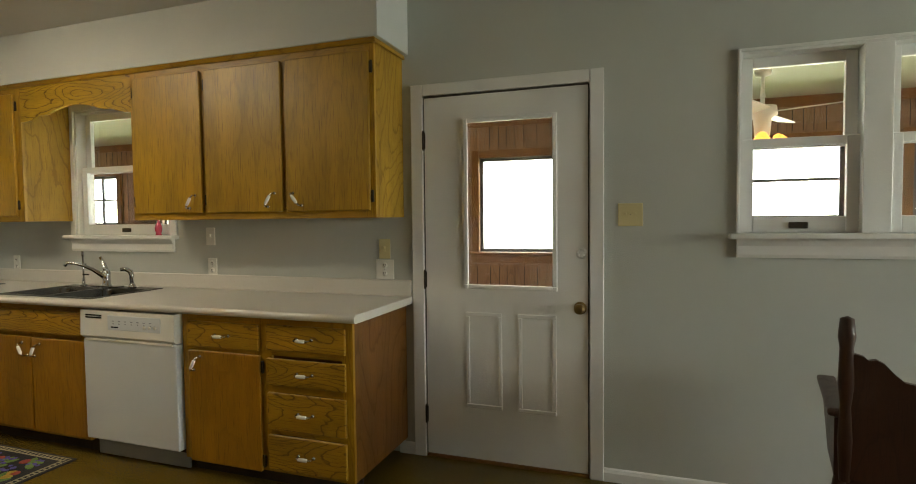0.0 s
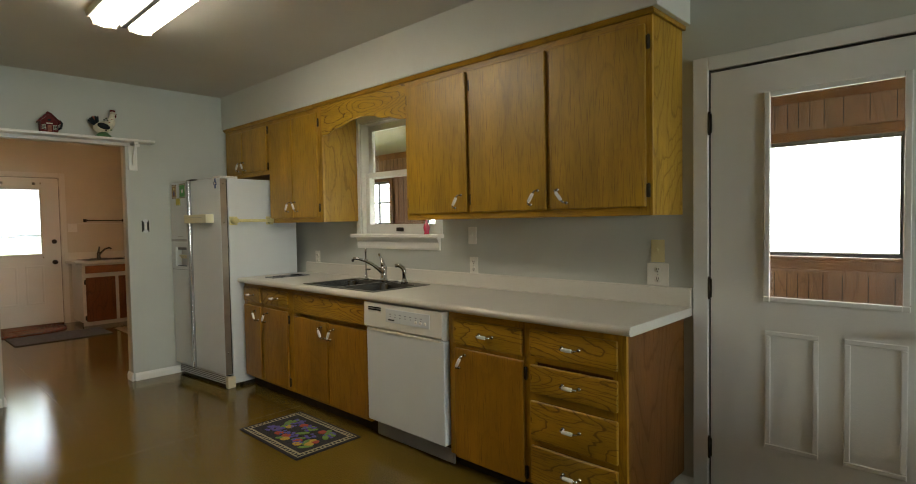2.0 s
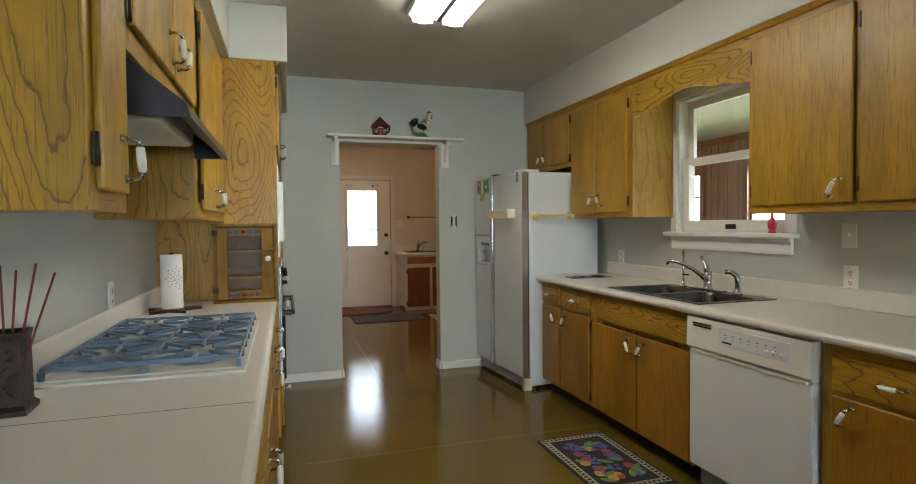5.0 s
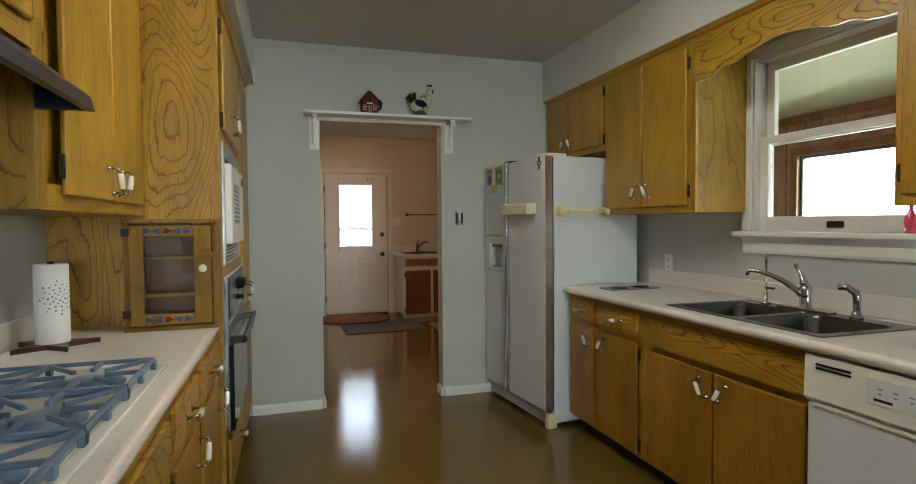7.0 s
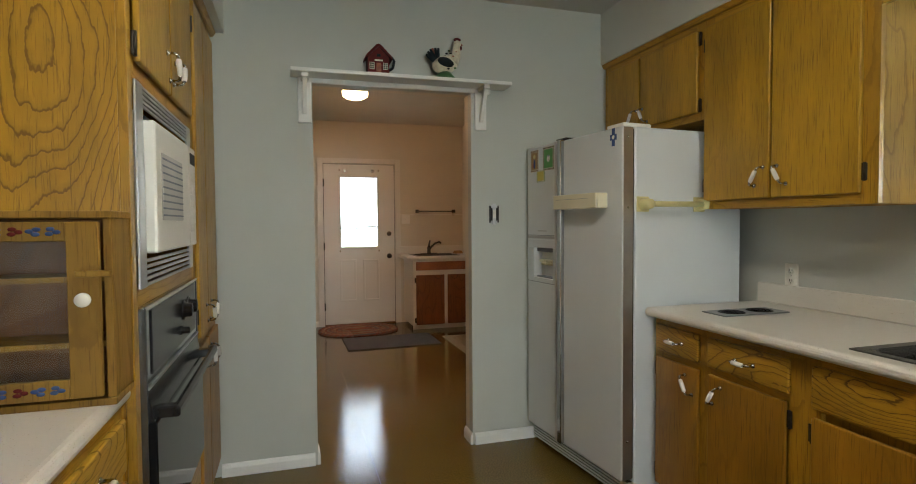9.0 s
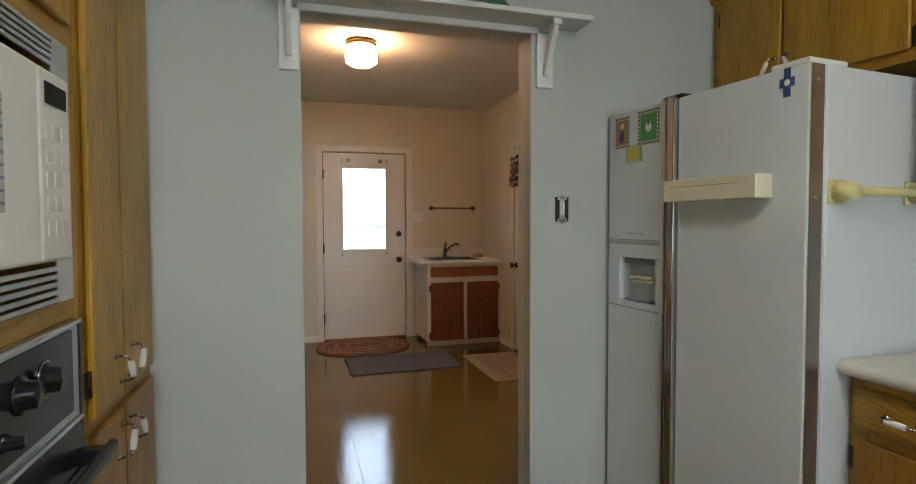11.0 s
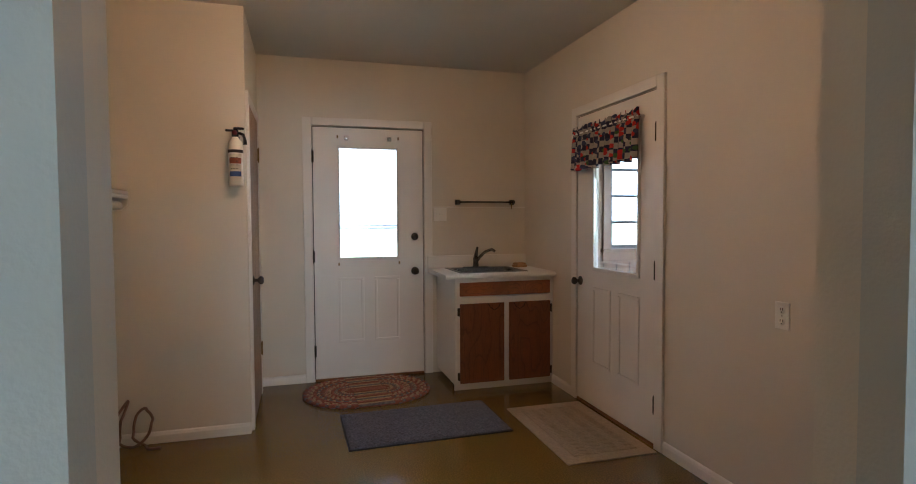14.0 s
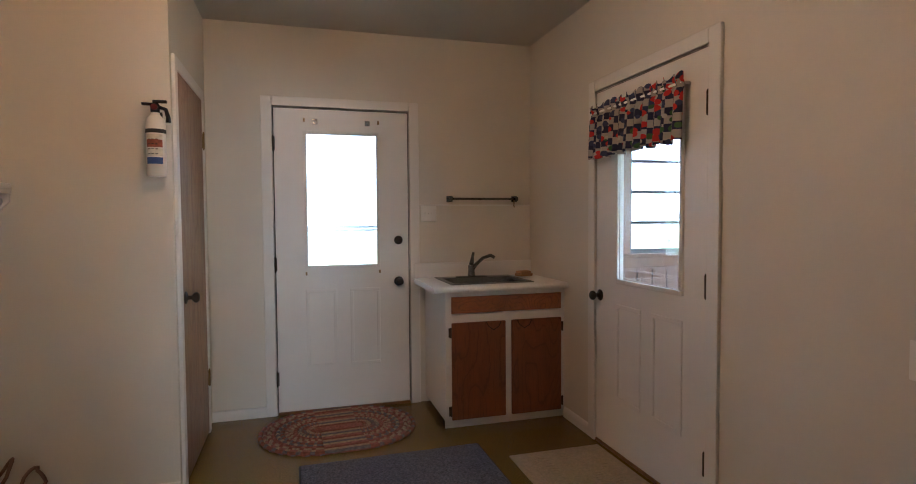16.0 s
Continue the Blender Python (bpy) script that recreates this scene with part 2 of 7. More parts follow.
M_side = wood("oak_side", (0.40, 0.22, 0.014), OAK_D, "z", 22, 0.5, rough=0.7, coat=0.0, long=1.0, cross=2.6)
M_false = wood("oak_false_front", (0.46, 0.25, 0.016), (0.07, 0.024, 0.003), "x", 46, 0.9, zoom=1.3, long=0.9, cross=2.6)
M_end_and_shade = wood("brown_oak_end_and_shaded_back", (0.17, 0.065, 0.009), (0.06, 0.02, 0.004), "z", 16, 0.5)
M_pine = wood("pine_box", (0.29, 0.15, 0.010), (0.08, 0.032, 0.004), "z", 12, 0.35, rough=0.6, coat=0.0)
M_brown = wood("brown_door_wood", (0.20, 0.085, 0.014), (0.10, 0.035, 0.01), "z", 14, 0.35)
M_dark = wood("dark_chair_wood", (0.055, 0.02, 0.008), (0.02, 0.007, 0.003), "z", 14, 0.4)
M_star = wood("dark_star_wood", (0.07, 0.026, 0.014), (0.03, 0.01, 0.006), "x", 14, 0.4)
M_pnl = wood("porch_panelling", (0.27, 0.155, 0.09), (0.09, 0.05, 0.03), "z", 16, 0.5, rough=0.5)
M_wall = mat("grey_green_paint", (0.50, 0.52, 0.49), 0.55, var=0.035, scale=2.2, bump=0.10, bscale=160)
M_sofpaint = mat("soffit_paint", (0.60, 0.61, 0.58), 0.55, var=0.03, scale=2.2, bump=0.10, bscale=160)
M_cream = mat("cream_paint", (0.62, 0.585, 0.50), 0.6, var=0.04, scale=1.8, bump=0.10, bscale=150)
M_ceil = mat("ceiling_paint", (0.58, 0.57, 0.53), 0.7, var=0.04, scale=1.5, bump=0.2, bscale=120)
M_white = mat("white_gloss_paint", (0.78, 0.78, 0.76), 0.32, var=0.04, scale=4, bump=0.05, bscale=90)
M_whited = mat("white_door_paint", (0.74, 0.74, 0.73), 0.35, var=0.035, scale=2.5, bump=0.06, bscale=120)
M_wdl = mat("warm_white_door_paint", (0.70, 0.68, 0.63), 0.4, var=0.035, scale=2.5, bump=0.06, bscale=120)
M_lam = speckled("speckled_laminate", (0.66, 0.63, 0.58), (0.42, 0.36, 0.28), 130, 0.13, 0.32)
M_floor = floor_mat()
M_fridge = mat("white_enamel", (0.66, 0.70, 0.73), 0.35, var=0.02, scale=3, bump=0.08, bscale=260)
M_appl = mat("bisque_enamel", (0.76, 0.75, 0.70), 0.3, var=0.02, scale=3)
M_ivory = mat("ivory_plastic", (0.70, 0.66, 0.48), 0.4, var=0.03)
M_yellow = mat("yellowed_plastic", (0.68, 0.62, 0.30), 0.45, var=0.05, scale=14)
M_outlet = mat("white_plastic", (0.76, 0.75, 0.70), 0.4, var=0.02)
M_almond = mat("almond_plate", (0.62, 0.55, 0.30), 0.4, var=0.03)
M_chrome = mat("chrome", (0.50, 0.51, 0.53), 0.12, 1.0, var=0.04, scale=20)
M_steel = mat("brushed_steel", (0.15, 0.155, 0.16), 0.26, 1.0, var=0.12, scale=16, bump=0.05, bscale=200)
M_alu = mat("aluminium_trim", (0.62, 0.63, 0.65), 0.3, 1.0, var=0.08, scale=20)
M_fsteel = mat("brown_steel_strip", (0.40, 0.36, 0.32), 0.35, 0.9, var=0.08, scale=12)
M_black = mat("black_enamel", (0.010, 0.010, 0.012), 0.22, var=0.1)
M_blackm = mat("black_matt", (0.012, 0.011, 0.010), 0.7, var=0.1)
M_ovengl = mat("dark_oven_glass", (0.008, 0.009, 0.011), 0.05, var=0.02, spec=0.2)
M_hinge = mat("dark_bronze", (0.05, 0.04, 0.03), 0.45, 0.8, var=0.2, scale=50)
M_brass = mat("aged_brass", (0.22, 0.15, 0.06), 0.3, 1.0, var=0.2, scale=40)
M_cer = mat("white_porcelain", (0.80, 0.78, 0.74), 0.15, var=0.02)
M_grate = mat("blue_grey_enamel", (0.12, 0.185, 0.28), 0.42, var=0.12, scale=25)
M_cook = mat("white_cooktop_enamel", (0.74, 0.72, 0.66), 0.2, var=0.03, scale=6)
M_hood = mat("hood_metal", (0.045, 0.044, 0.060), 0.34, 0.6, var=0.15, scale=10)
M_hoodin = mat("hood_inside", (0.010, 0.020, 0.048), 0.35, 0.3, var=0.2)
M_glass = glass_mat("window_glass")
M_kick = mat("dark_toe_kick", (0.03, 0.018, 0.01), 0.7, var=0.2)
M_paper = mat("paper_towel", (0.80, 0.79, 0.77), 0.95, var=0.02, bump=0.3, bscale=120)
M_print = mat("grey_print", (0.22, 0.24, 0.28), 0.9, var=0.1)
M_pot = mat("dark_copper", (0.030, 0.018, 0.012), 0.4, 0.4, var=0.3, scale=30, bump=0.3, bscale=70)
M_reed = mat("red_reeds", (0.18, 0.02, 0.018), 0.6, var=0.15)
M_red1 = mat("red_glaze", (0.11, 0.010, 0.010), 0.6, spec=0.2, var=0.2, scale=30)
M_cream1 = mat("cream_glaze", (0.60, 0.56, 0.44), 0.3, var=0.15, scale=60)
M_teal = mat("dark_glaze", (0.010, 0.016, 0.020), 0.6, spec=0.2, var=0.3, scale=40)
M_rust = mat("rust_glaze", (0.24, 0.06, 0.025), 0.35, var=0.3, scale=50)
M_green = mat("green_glaze", (0.05, 0.14, 0.05), 0.35, var=0.3, scale=40)
M_blue = mat("blue_paint", (0.03, 0.07, 0.22), 0.6, var=0.15)
M_pinkgl = mat("rose_glass", (0.62, 0.06, 0.12), 0.1, var=0.05, coat=0.4)
M_wick = mat("beige_mat", (0.33, 0.27, 0.19), 0.95, var=0.12, scale=60, bump=0.6, bscale=120)
M_bluerug = mat("blue_grey_rug", (0.100, 0.106, 0.135), 1.0, var=0.6, scale=110, bump=0.9, bscale=180)
M_rubber = mat("black_rubber", (0.02, 0.02, 0.02), 0.8, var=0.1)
M_curt = checker_cloth("apple_print_cotton")
M_tube = glow_mat("fluorescent_tube", (1.0, 0.93, 0.76), 17.0)
M_bulb = glow_mat("frosted_lamp_glass", (1.0, 0.54, 0.26), 57.0)
M_fanlamp = mat("amber_lamp_glass", (0.75, 0.36, 0.07), 0.3, var=0.0, glow=1.9)
M_bar = mat("grey_bar_metal", (0.10, 0.105, 0.11), 0.6, var=0.08)
M_out = backdrop_mat("bright_distance", 45.0)
M_oute = backdrop_mat("bright_distance_east", 14.0)
M_outw = backdrop_mat("bright_distance_west", 6.5, (0.70, 0.82, 0.94))
M_bounce_floor = mat("brown_bounce_floor", (0.20, 0.10, 0.055), 0.95, var=0.2, scale=20, bump=0.5, bscale=150)
M_lawn = mat("lawn", (0.10, 0.15, 0.05), 0.95, var=0.3, scale=2)
M_sponge = mat("tan_sponge", (0.42, 0.24, 0.10), 0.95, var=0.15, scale=60, bump=0.6, bscale=150)
M_hose = mat("brown_hose", (0.16, 0.085, 0.06), 0.45, var=0.1)
M_exl = mat("white_label_paint", (0.74, 0.70, 0.62), 0.35, var=0.03)
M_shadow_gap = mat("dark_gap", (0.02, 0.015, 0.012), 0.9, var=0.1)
M_bin = mat("cream_bin_plastic", (0.66, 0.58, 0.34), 0.4, var=0.04)


# ---- mesh helpers ----
class Mesh:
    """Collects shapes into one bmesh."""

    def __init__(self):
        self.bm = bmesh.new()

    def _paint(self, faces, mi, smooth=False):
        for f in faces:
            f.material_index = mi
            f.smooth = smooth

    def box(self, x0, x1, y0, y1, z0, z1, bev=0.0, seg=2, mi=0):
        x0, x1 = min(x0, x1), max(x0, x1)
        y0, y1 = min(y0, y1), max(y0, y1)
        z0, z1 = min(z0, z1), max(z0, z1)
        b2 = bmesh.new()
        r = bmesh.ops.create_cube(b2, size=1.0)
        for v in r["verts"]:
            v.co = Vector(((x0 + x1) / 2 + v.co.x * (x1 - x0), (y0 + y1) / 2 + v.co.y * (y1 - y0), (z0 + z1) / 2 + v.co.z * (z1 - z0)))
        if bev > 0:
            bmesh.ops.bevel(b2, geom=b2.edges[:], offset=min(bev, 0.49 * min(x1 - x0, y1 - y0, z1 - z0)), segments=seg, affect="EDGES", profile=0.5)
        self._merge(b2, mi, False)
        return self

    def _merge(self, b2, mi, smooth):
        vm = {}
        for v in b2.verts:
            vm[v] = self.bm.verts.new(v.co)
        for f in b2.faces:
            try:
                nf = self.bm.faces.new([vm[v] for v in f.verts])
                nf.material_index, nf.smooth = mi, smooth
            except ValueError:
                pass
        b2.free()

    def lathe(self, prof, m=None, n=20, mi=0, smooth=True):
        """Profile of (radius, height) turned round z, then moved by m."""
        m = m or Matrix()
        rings = []
        for r, z in prof:
            if r < 1e-5:
                rings.append([self.bm.verts.new(m @ Vector((0, 0, z)))])
            else:
                rings.append([self.bm.verts.new(m @ Vector((r * math.cos(2 * math.pi * i / n), r * math.sin(2 * math.pi * i / n), z))) for i in range(n)])
        for a, b in zip(rings, rings[1:]):
            for i in range(n):
                j = (i + 1) % n
                vs = [a[i % len(a)], a[j % len(a)], b[j % len(b)], b[i % len(b)]]
                u = []
                for v in vs:
                    if v not in u:
                        u.append(v)
                if len(u) >= 3:
                    try:
                        f = self.bm.faces.new(u)
                        f.material_index, f.smooth = mi, smooth
                    except ValueError:
                        pass
        for ring in (rings[0], rings[-1]):
            if len(ring) > 2:
                try:
                    f = self.bm.faces.new(ring)
                    f.material_index = mi
                except ValueError:
                    pass
        return self

    def cyl(self, p, q, r, n=14, mi=0, r2=None):
        p, q = Vector(p), Vector(q)
        d = q - p
        m = Matrix.Translation(p) @ d.to_track_quat("Z", "Y").to_matrix().to_4x4()
        return self.lathe([(r, 0), (r if r2 is None else r2, d.length)], m, n, mi)

    def tube(self, pts, r, n=10, mi=0):
        """A round rod along points; r is a number or one radius a point."""
        pts = [Vector(p) for p in pts]
        rs = r if isinstance(r, (list, tuple)) else [r] * len(pts)
        rings = []
        for i, p in enumerate(pts):
            d = (pts[min(i + 1, len(pts) - 1)] - pts[max(i - 1, 0)]).normalized()
            q = d.to_track_quat("Z", "Y").to_matrix()
            rings.append([self.bm.verts.new(p + q @ Vector((rs[i] * math.cos(2 * math.pi * k / n), rs[i] * math.sin(2 * math.pi * k / n), 0))) for k in range(n)])
        for a, b in zip(rings, rings[1:]):
            best = min(range(n), key=lambda s: sum((a[k].co - b[(k + s) % n].co).length for k in range(0, n, 3)))
            for k in range(n):
                f = self.bm.faces.new([a[k], a[(k + 1) % n], b[(k + 1 + best) % n], b[(k + best) % n]])
                f.material_index, f.smooth = mi, True
        for ring in (rings[0], rings[-1]):
            f = self.bm.faces.new(ring)
            f.material_index = mi
        return self

    def prism(self, outline, a, b, axis="y", mi=0, smooth=False):
        """A flat outline of (u, v), pushed from a to b along an axis."""
        def place(u, v, w):
            return {"x": (w, u, v), "y": (u, w, v), "z": (u, v, w)}[axis]
        lo = [self.bm.verts.new(place(u, v, a)) for u, v in outline]
        hi = [self.bm.verts.new(place(u, v, b)) for u, v in outline]
        fs = [self.bm.faces.new(lo), self.bm.faces.new(hi[::-1])]
        n = len(outline)
        for i in range(n):
            fs.append(self.bm.faces.new([lo[i], lo[(i + 1) % n], hi[(i + 1) % n], hi[i]]))
        self._paint(fs, mi, False)
        return self

    def blob(self, c, r, mi=0, n=14, m=None):
        """An ellipsoid of radii r round c."""
        mm = Matrix.Translation(c) @ (m or Matrix()) @ Matrix.Diagonal((*r, 1))
        k = n // 2
        prof = [(math.sin(math.pi * i / k), -math.cos(math.pi * i / k)) for i in range(k + 1)]
        prof[0], prof[-1] = (0, -1), (0, 1)
        return self.lathe(prof, mm, n, mi)


def finish(name, mesh, mats):
    bm = mesh.bm
    bmesh.ops.recalc_face_normals(bm, faces=bm.faces[:])
    me = bpy.data.meshes.new(name)
    bm.to_mesh(me)
    bm.free()
    for m in (mats if isinstance(mats, (list, tuple)) else [mats]):
        me.materials.append(m)
    return me


def part(name, mesh, mats, parent=None, label=""):
    ob = new(name, finish(name, mesh, mats))
    if parent is not None:
        ob.parent = parent
    if label:
        tagged(ob, label)
    return ob


def root(name, m, label, category, group="", kind=""):
    ob = new(name)
    ob.empty_display_size = 0.1
    ob.matrix_world = m
    return tagged(ob, label, category, group, kind)


def thing(name, mesh, mats, label, category, group="", kind=""):
    return tagged(part(name, mesh, mats), label, category, group, kind)


def structure(name, mesh, mats, label=""):
    return tagged(part(name, mesh, mats), label, "", "", "structure")


def wall_with_holes(mesh, axis, a0, a1, n0, n1, z0, z1, holes):
    """A wall along axis 'x' or 'y' from a0 to a1, thick from n0 to n1, with holes (a, b, za, zb)."""
    cuts = sorted({a0, a1, *[h[0] for h in holes], *[h[1] for h in holes]})
    for u, v in zip(cuts, cuts[1:]):
        mid = (u + v) / 2
        spans = [(z0, z1)]
        for a, b, za, zb in holes:
            if a < mid < b:
                out = []
                for s, e in spans:
                    if za > s:
                        out.append((s, min(e, za)))
                    if zb < e:
                        out.append((max(s, zb), e))
                spans = out
        for s, e in spans:
            if e - s > 1e-4:
                if axis == "x":
                    mesh.box(u, v, n0, n1, s, e)
                else:
                    mesh.box(n0, n1, u, v, s, e)
    bmesh.ops.remove_doubles(mesh.bm, verts=mesh.bm.verts[:], dist=1e-5)
    return mesh

# ---- setting ----
CEIL, NW, SW, WK, WL, LW = 2.60, 3.0, -0.25, -5.325, -5.45, -9.43
EX, PX = 6.5, 3.5


def frame_pieces(mesh, axis, a0, a1, z0, z1, n0, n1, w, bottom=True, bev=0.003):
    """Casing round an opening: two jambs and a head, butted; bottom adds a lower piece."""
    def bx(u0, u1, zz0, zz1):
        if axis == "x":
            mesh.box(u0, u1, n0, n1, zz0, zz1, bev)
        else:
            mesh.box(n0, n1, u0, u1, zz0, zz1, bev)
    bx(a0 - w, a0, z0, z1 + w)
    bx(a1, a1 + w, z0, z1 + w)
    bx(a0, a1, z1, z1 + w)
    if bottom:
        bx(a0, a1, z0, z0 + w)
    return mesh


KD = (-0.86, 0.05, 0.0, 2.04)          # kitchen door opening
SWIN = (-3.60, -2.72, 1.27, 2.16)      # sink window opening
DWIN = (0.742, 1.90, 1.28, 2.12)        # dining window opening
SD = (-8.445, -7.522, 0.0, 2.04)       # laundry side door opening
wall = Mesh()
wall_with_holes(wall, "x", WK, EX + 0.1, NW, NW + 0.13, 0, 2.7, [KD, SWIN, DWIN])
structure("wall_north", wall, M_wall, "grey-green painted kitchen wall with door and windows")
wall = Mesh()
wall_with_holes(wall, "x", LW - 0.13, WL, NW, NW + 0.13, 0, 2.7, [SD])
wall.box(WL, WK, NW, NW + 0.13, 0, 2.7)
structure("wall_laundry_north", wall, M_cream, "cream painted laundry wall with a side door")
DOORWAY = (0.885, 1.775, 0.0, 2.065)
wall = Mesh()
wall_with_holes(wall, "y", SW - 0.13, NW, WK - 0.06, WK, 0, 2.7, [DOORWAY])
structure("wall_partition", wall, M_wall, "grey-green painted partition with an open doorway")
wall = Mesh()
wall_with_holes(wall, "y", SW - 0.13, NW, WL, WK - 0.06, 0, 2.7, [DOORWAY])
structure("wall_partition_laundry", wall, M_cream, "cream painted laundry face of the partition")
structure("wall_south", Mesh().box(WK, -0.6, SW - 0.13, SW, 0, 2.7), M_wall, "grey-green painted wall behind the cooktop")
structure("wall_return", Mesh().box(-0.73, -0.6, -2.6, SW - 0.13, 0, 2.7), M_wall)
# unseen dining wall and floor cover, browned to dim and warm the bounced light
structure("wall_dining_south", Mesh().box(-0.6, EX + 0.1, -2.73, -2.6, 0, 2.7), M_pnl)
structure("floor_dining", Mesh().box(0.75, EX, -2.6, NW, 0.0, 0.008), M_bounce_floor, "unseen brown floor added to warm the bounced light")
EWIN = (0.3, 2.5, 0.8, 2.15)
wall = Mesh()
wall_with_holes(wall, "y", -2.6, NW, EX, EX + 0.13, 0, 2.7, [EWIN])
# unseen too; panelling brown picked for the same warm bounce
structure("wall_east", wall, M_pnl)
BD = (1.165, 2.07, 0.0, 2.065)
wall = Mesh()
wall_with_holes(wall, "y", -0.32, NW, LW - 0.13, LW, 0, 2.7, [BD])
structure("wall_laundry_west", wall, M_cream, "cream painted laundry end wall with the back door")
structure("wall_laundry_south", Mesh().box(LW, WL, -0.32, -0.19, 0, 2.7), M_cream, "cream painted laundry wall with a shelf")
CLX, CLY = -8.43, 0.755
CD = (-9.23, -8.53, 0.0, 2.05)
wall = Mesh()
wall_with_holes(wall, "x", LW, CLX, CLY - 0.10, CLY, 0, 2.7, [CD])
wall.box(CLX - 0.10, CLX, -0.19, CLY - 0.10, 0, 2.7)
structure("wall_closet", wall, M_cream, "cream painted closet walls")
structure("ceiling", Mesh().box(LW - 0.13, -0.73, SW - 0.13, NW + 0.13, CEIL, CEIL + 0.12).box(-0.73, EX + 0.13, -2.73, NW + 0.13, CEIL, CEIL + 0.12), M_ceil, "off-white painted ceiling")
structure("floor", Mesh().box(LW - 0.13, -0.73, min(SW - 0.13, -0.32), NW + 0.13, -0.1, 0.0).box(-0.73, EX + 0.13, -2.73, NW + 0.13, -0.1, 0.0), M_floor, "olive-tan glossy sheet vinyl floor")
seam = Mesh().box(-7.2, -4.4, 1.175, 1.178, 0.0, 0.0006)
seam.box(-3.6, -3.597, 0.5, 2.4, 0.0, 0.0006)
structure("trim_floor_seam", seam, mat("seam_line", (0.16, 0.11, 0.05), 0.5, var=0.1), "faint seams in the vinyl")

# soffits over the wall cabinets
structure("soffit_north", Mesh().box(WK, -0.95, 2.625, NW, 2.285, CEIL, 0.004), M_sofpaint, "painted soffit over the wall cabinets")
sof = Mesh().box(-3.80, -1.45, SW, 0.145, 2.285, CEIL, 0.004)
sof.box(WK, -3.80, SW, 0.455, 2.285, CEIL, 0.004)
structure("soffit_south", sof, M_sofpaint, "painted soffit over the wall cabinets and oven cabinet")


def baseboard(name, axis, a0, a1, n, side, material, h=0.068):
    """A skirting board along a wall face at n, standing out to side (+1 or -1)."""
    prof = [(0, 0), (0.014, 0), (0.014, h - 0.022), (0.009, h - 0.006), (0.004, h), (0, h)]
    ms = Mesh()
    if axis == "x":
        ms.prism([(n + side * u, v) for u, v in prof], a0, a1, "x")
    else:
        ms.prism([(n + side * u, v) for u, v in prof], a0, a1, "y")
    return structure(name, ms, material, "painted skirting board")


baseboard("baseboard_partition_left", "y", 0.40, 0.871, WK, 1, M_white)
baseboard("baseboard_jamb_left", "x", WL - 0.004, WK + 0.004, 0.885, 1, M_white)
baseboard("baseboard_jamb_right", "x", WL - 0.004, WK + 0.004, 1.775, -1, M_white)
baseboard("baseboard_partition_right", "y", 1.789, 2.9, WK, 1, M_white)
baseboard("baseboard_north_a", "x", -1.03, -0.93, NW, -1, M_white)
baseboard("baseboard_north_b", "x", 0.125, EX, NW, -1, M_white)
baseboard("baseboard_laundry_a", "x", -7.445, WL, NW, -1, M_wdl)
baseboard("baseboard_laundry_b", "x", -8.85, -8.52, NW, -1, M_wdl)
baseboard("baseboard_laundry_c", "y", CLY, 1.09, LW, 1, M_wdl)
baseboard("baseboard_closet", "y", -0.19, CLY, CLX, 1, M_wdl)
baseboard("baseboard_laundry_south", "x", CLX, WL, -0.19, 1, M_wdl)

# ceiling tile joints of a wall panel above the laundry sink
structure("trim_wall_strip", Mesh().box(LW, LW + 0.006, 2.15, NW, 1.411, 1.423, 0.002), M_wdl, "thin strip where the wall panel ends")


# ---- doors ----
def panel_mould(x0, x1, z0, z1):
    """A raised moulding frame with a flat raised field, proud to -y."""
    ms = Mesh()
    i = 0.022
    for a, b, c, d in ((x0, x1, z0, z0 + i), (x0, x1, z1 - i, z1), (x0, x0 + i, z0 + i, z1 - i), (x1 - i, x1, z0 + i, z1 - i)):
        ms.box(a, b, -0.006, 0.001, c, d, 0.0045, 2)
    return ms


def knob_mesh(r=0.027):
    """A round knob on a rose, standing out to -y."""
    return Mesh().lathe([(0.0, 0.0), (0.031, 0.0), (0.033, 0.004), (0.026, 0.009), (0.011, 0.013), (0.010, 0.030), (0.019, 0.036), (r, 0.046), (r * 0.96, 0.058), (r * 0.6, 0.066), (0.0, 0.068)],
                        pose(0, 0, 0, 90, 0, 0), 20)


def butt_hinge():
    ms = Mesh().box(-0.012, 0.012, -0.004, 0.0, -0.045, 0.045, 0.001)
    ms.cyl((0, -0.007, -0.047), (0, -0.007, 0.047), 0.006, 8)
    ms.blob((0, -0.007, 0.05), (0.005, 0.005, 0.006), n=8)
    ms.blob((0, -0.007, -0.05), (0.005, 0.005, 0.006), n=8)
    return ms


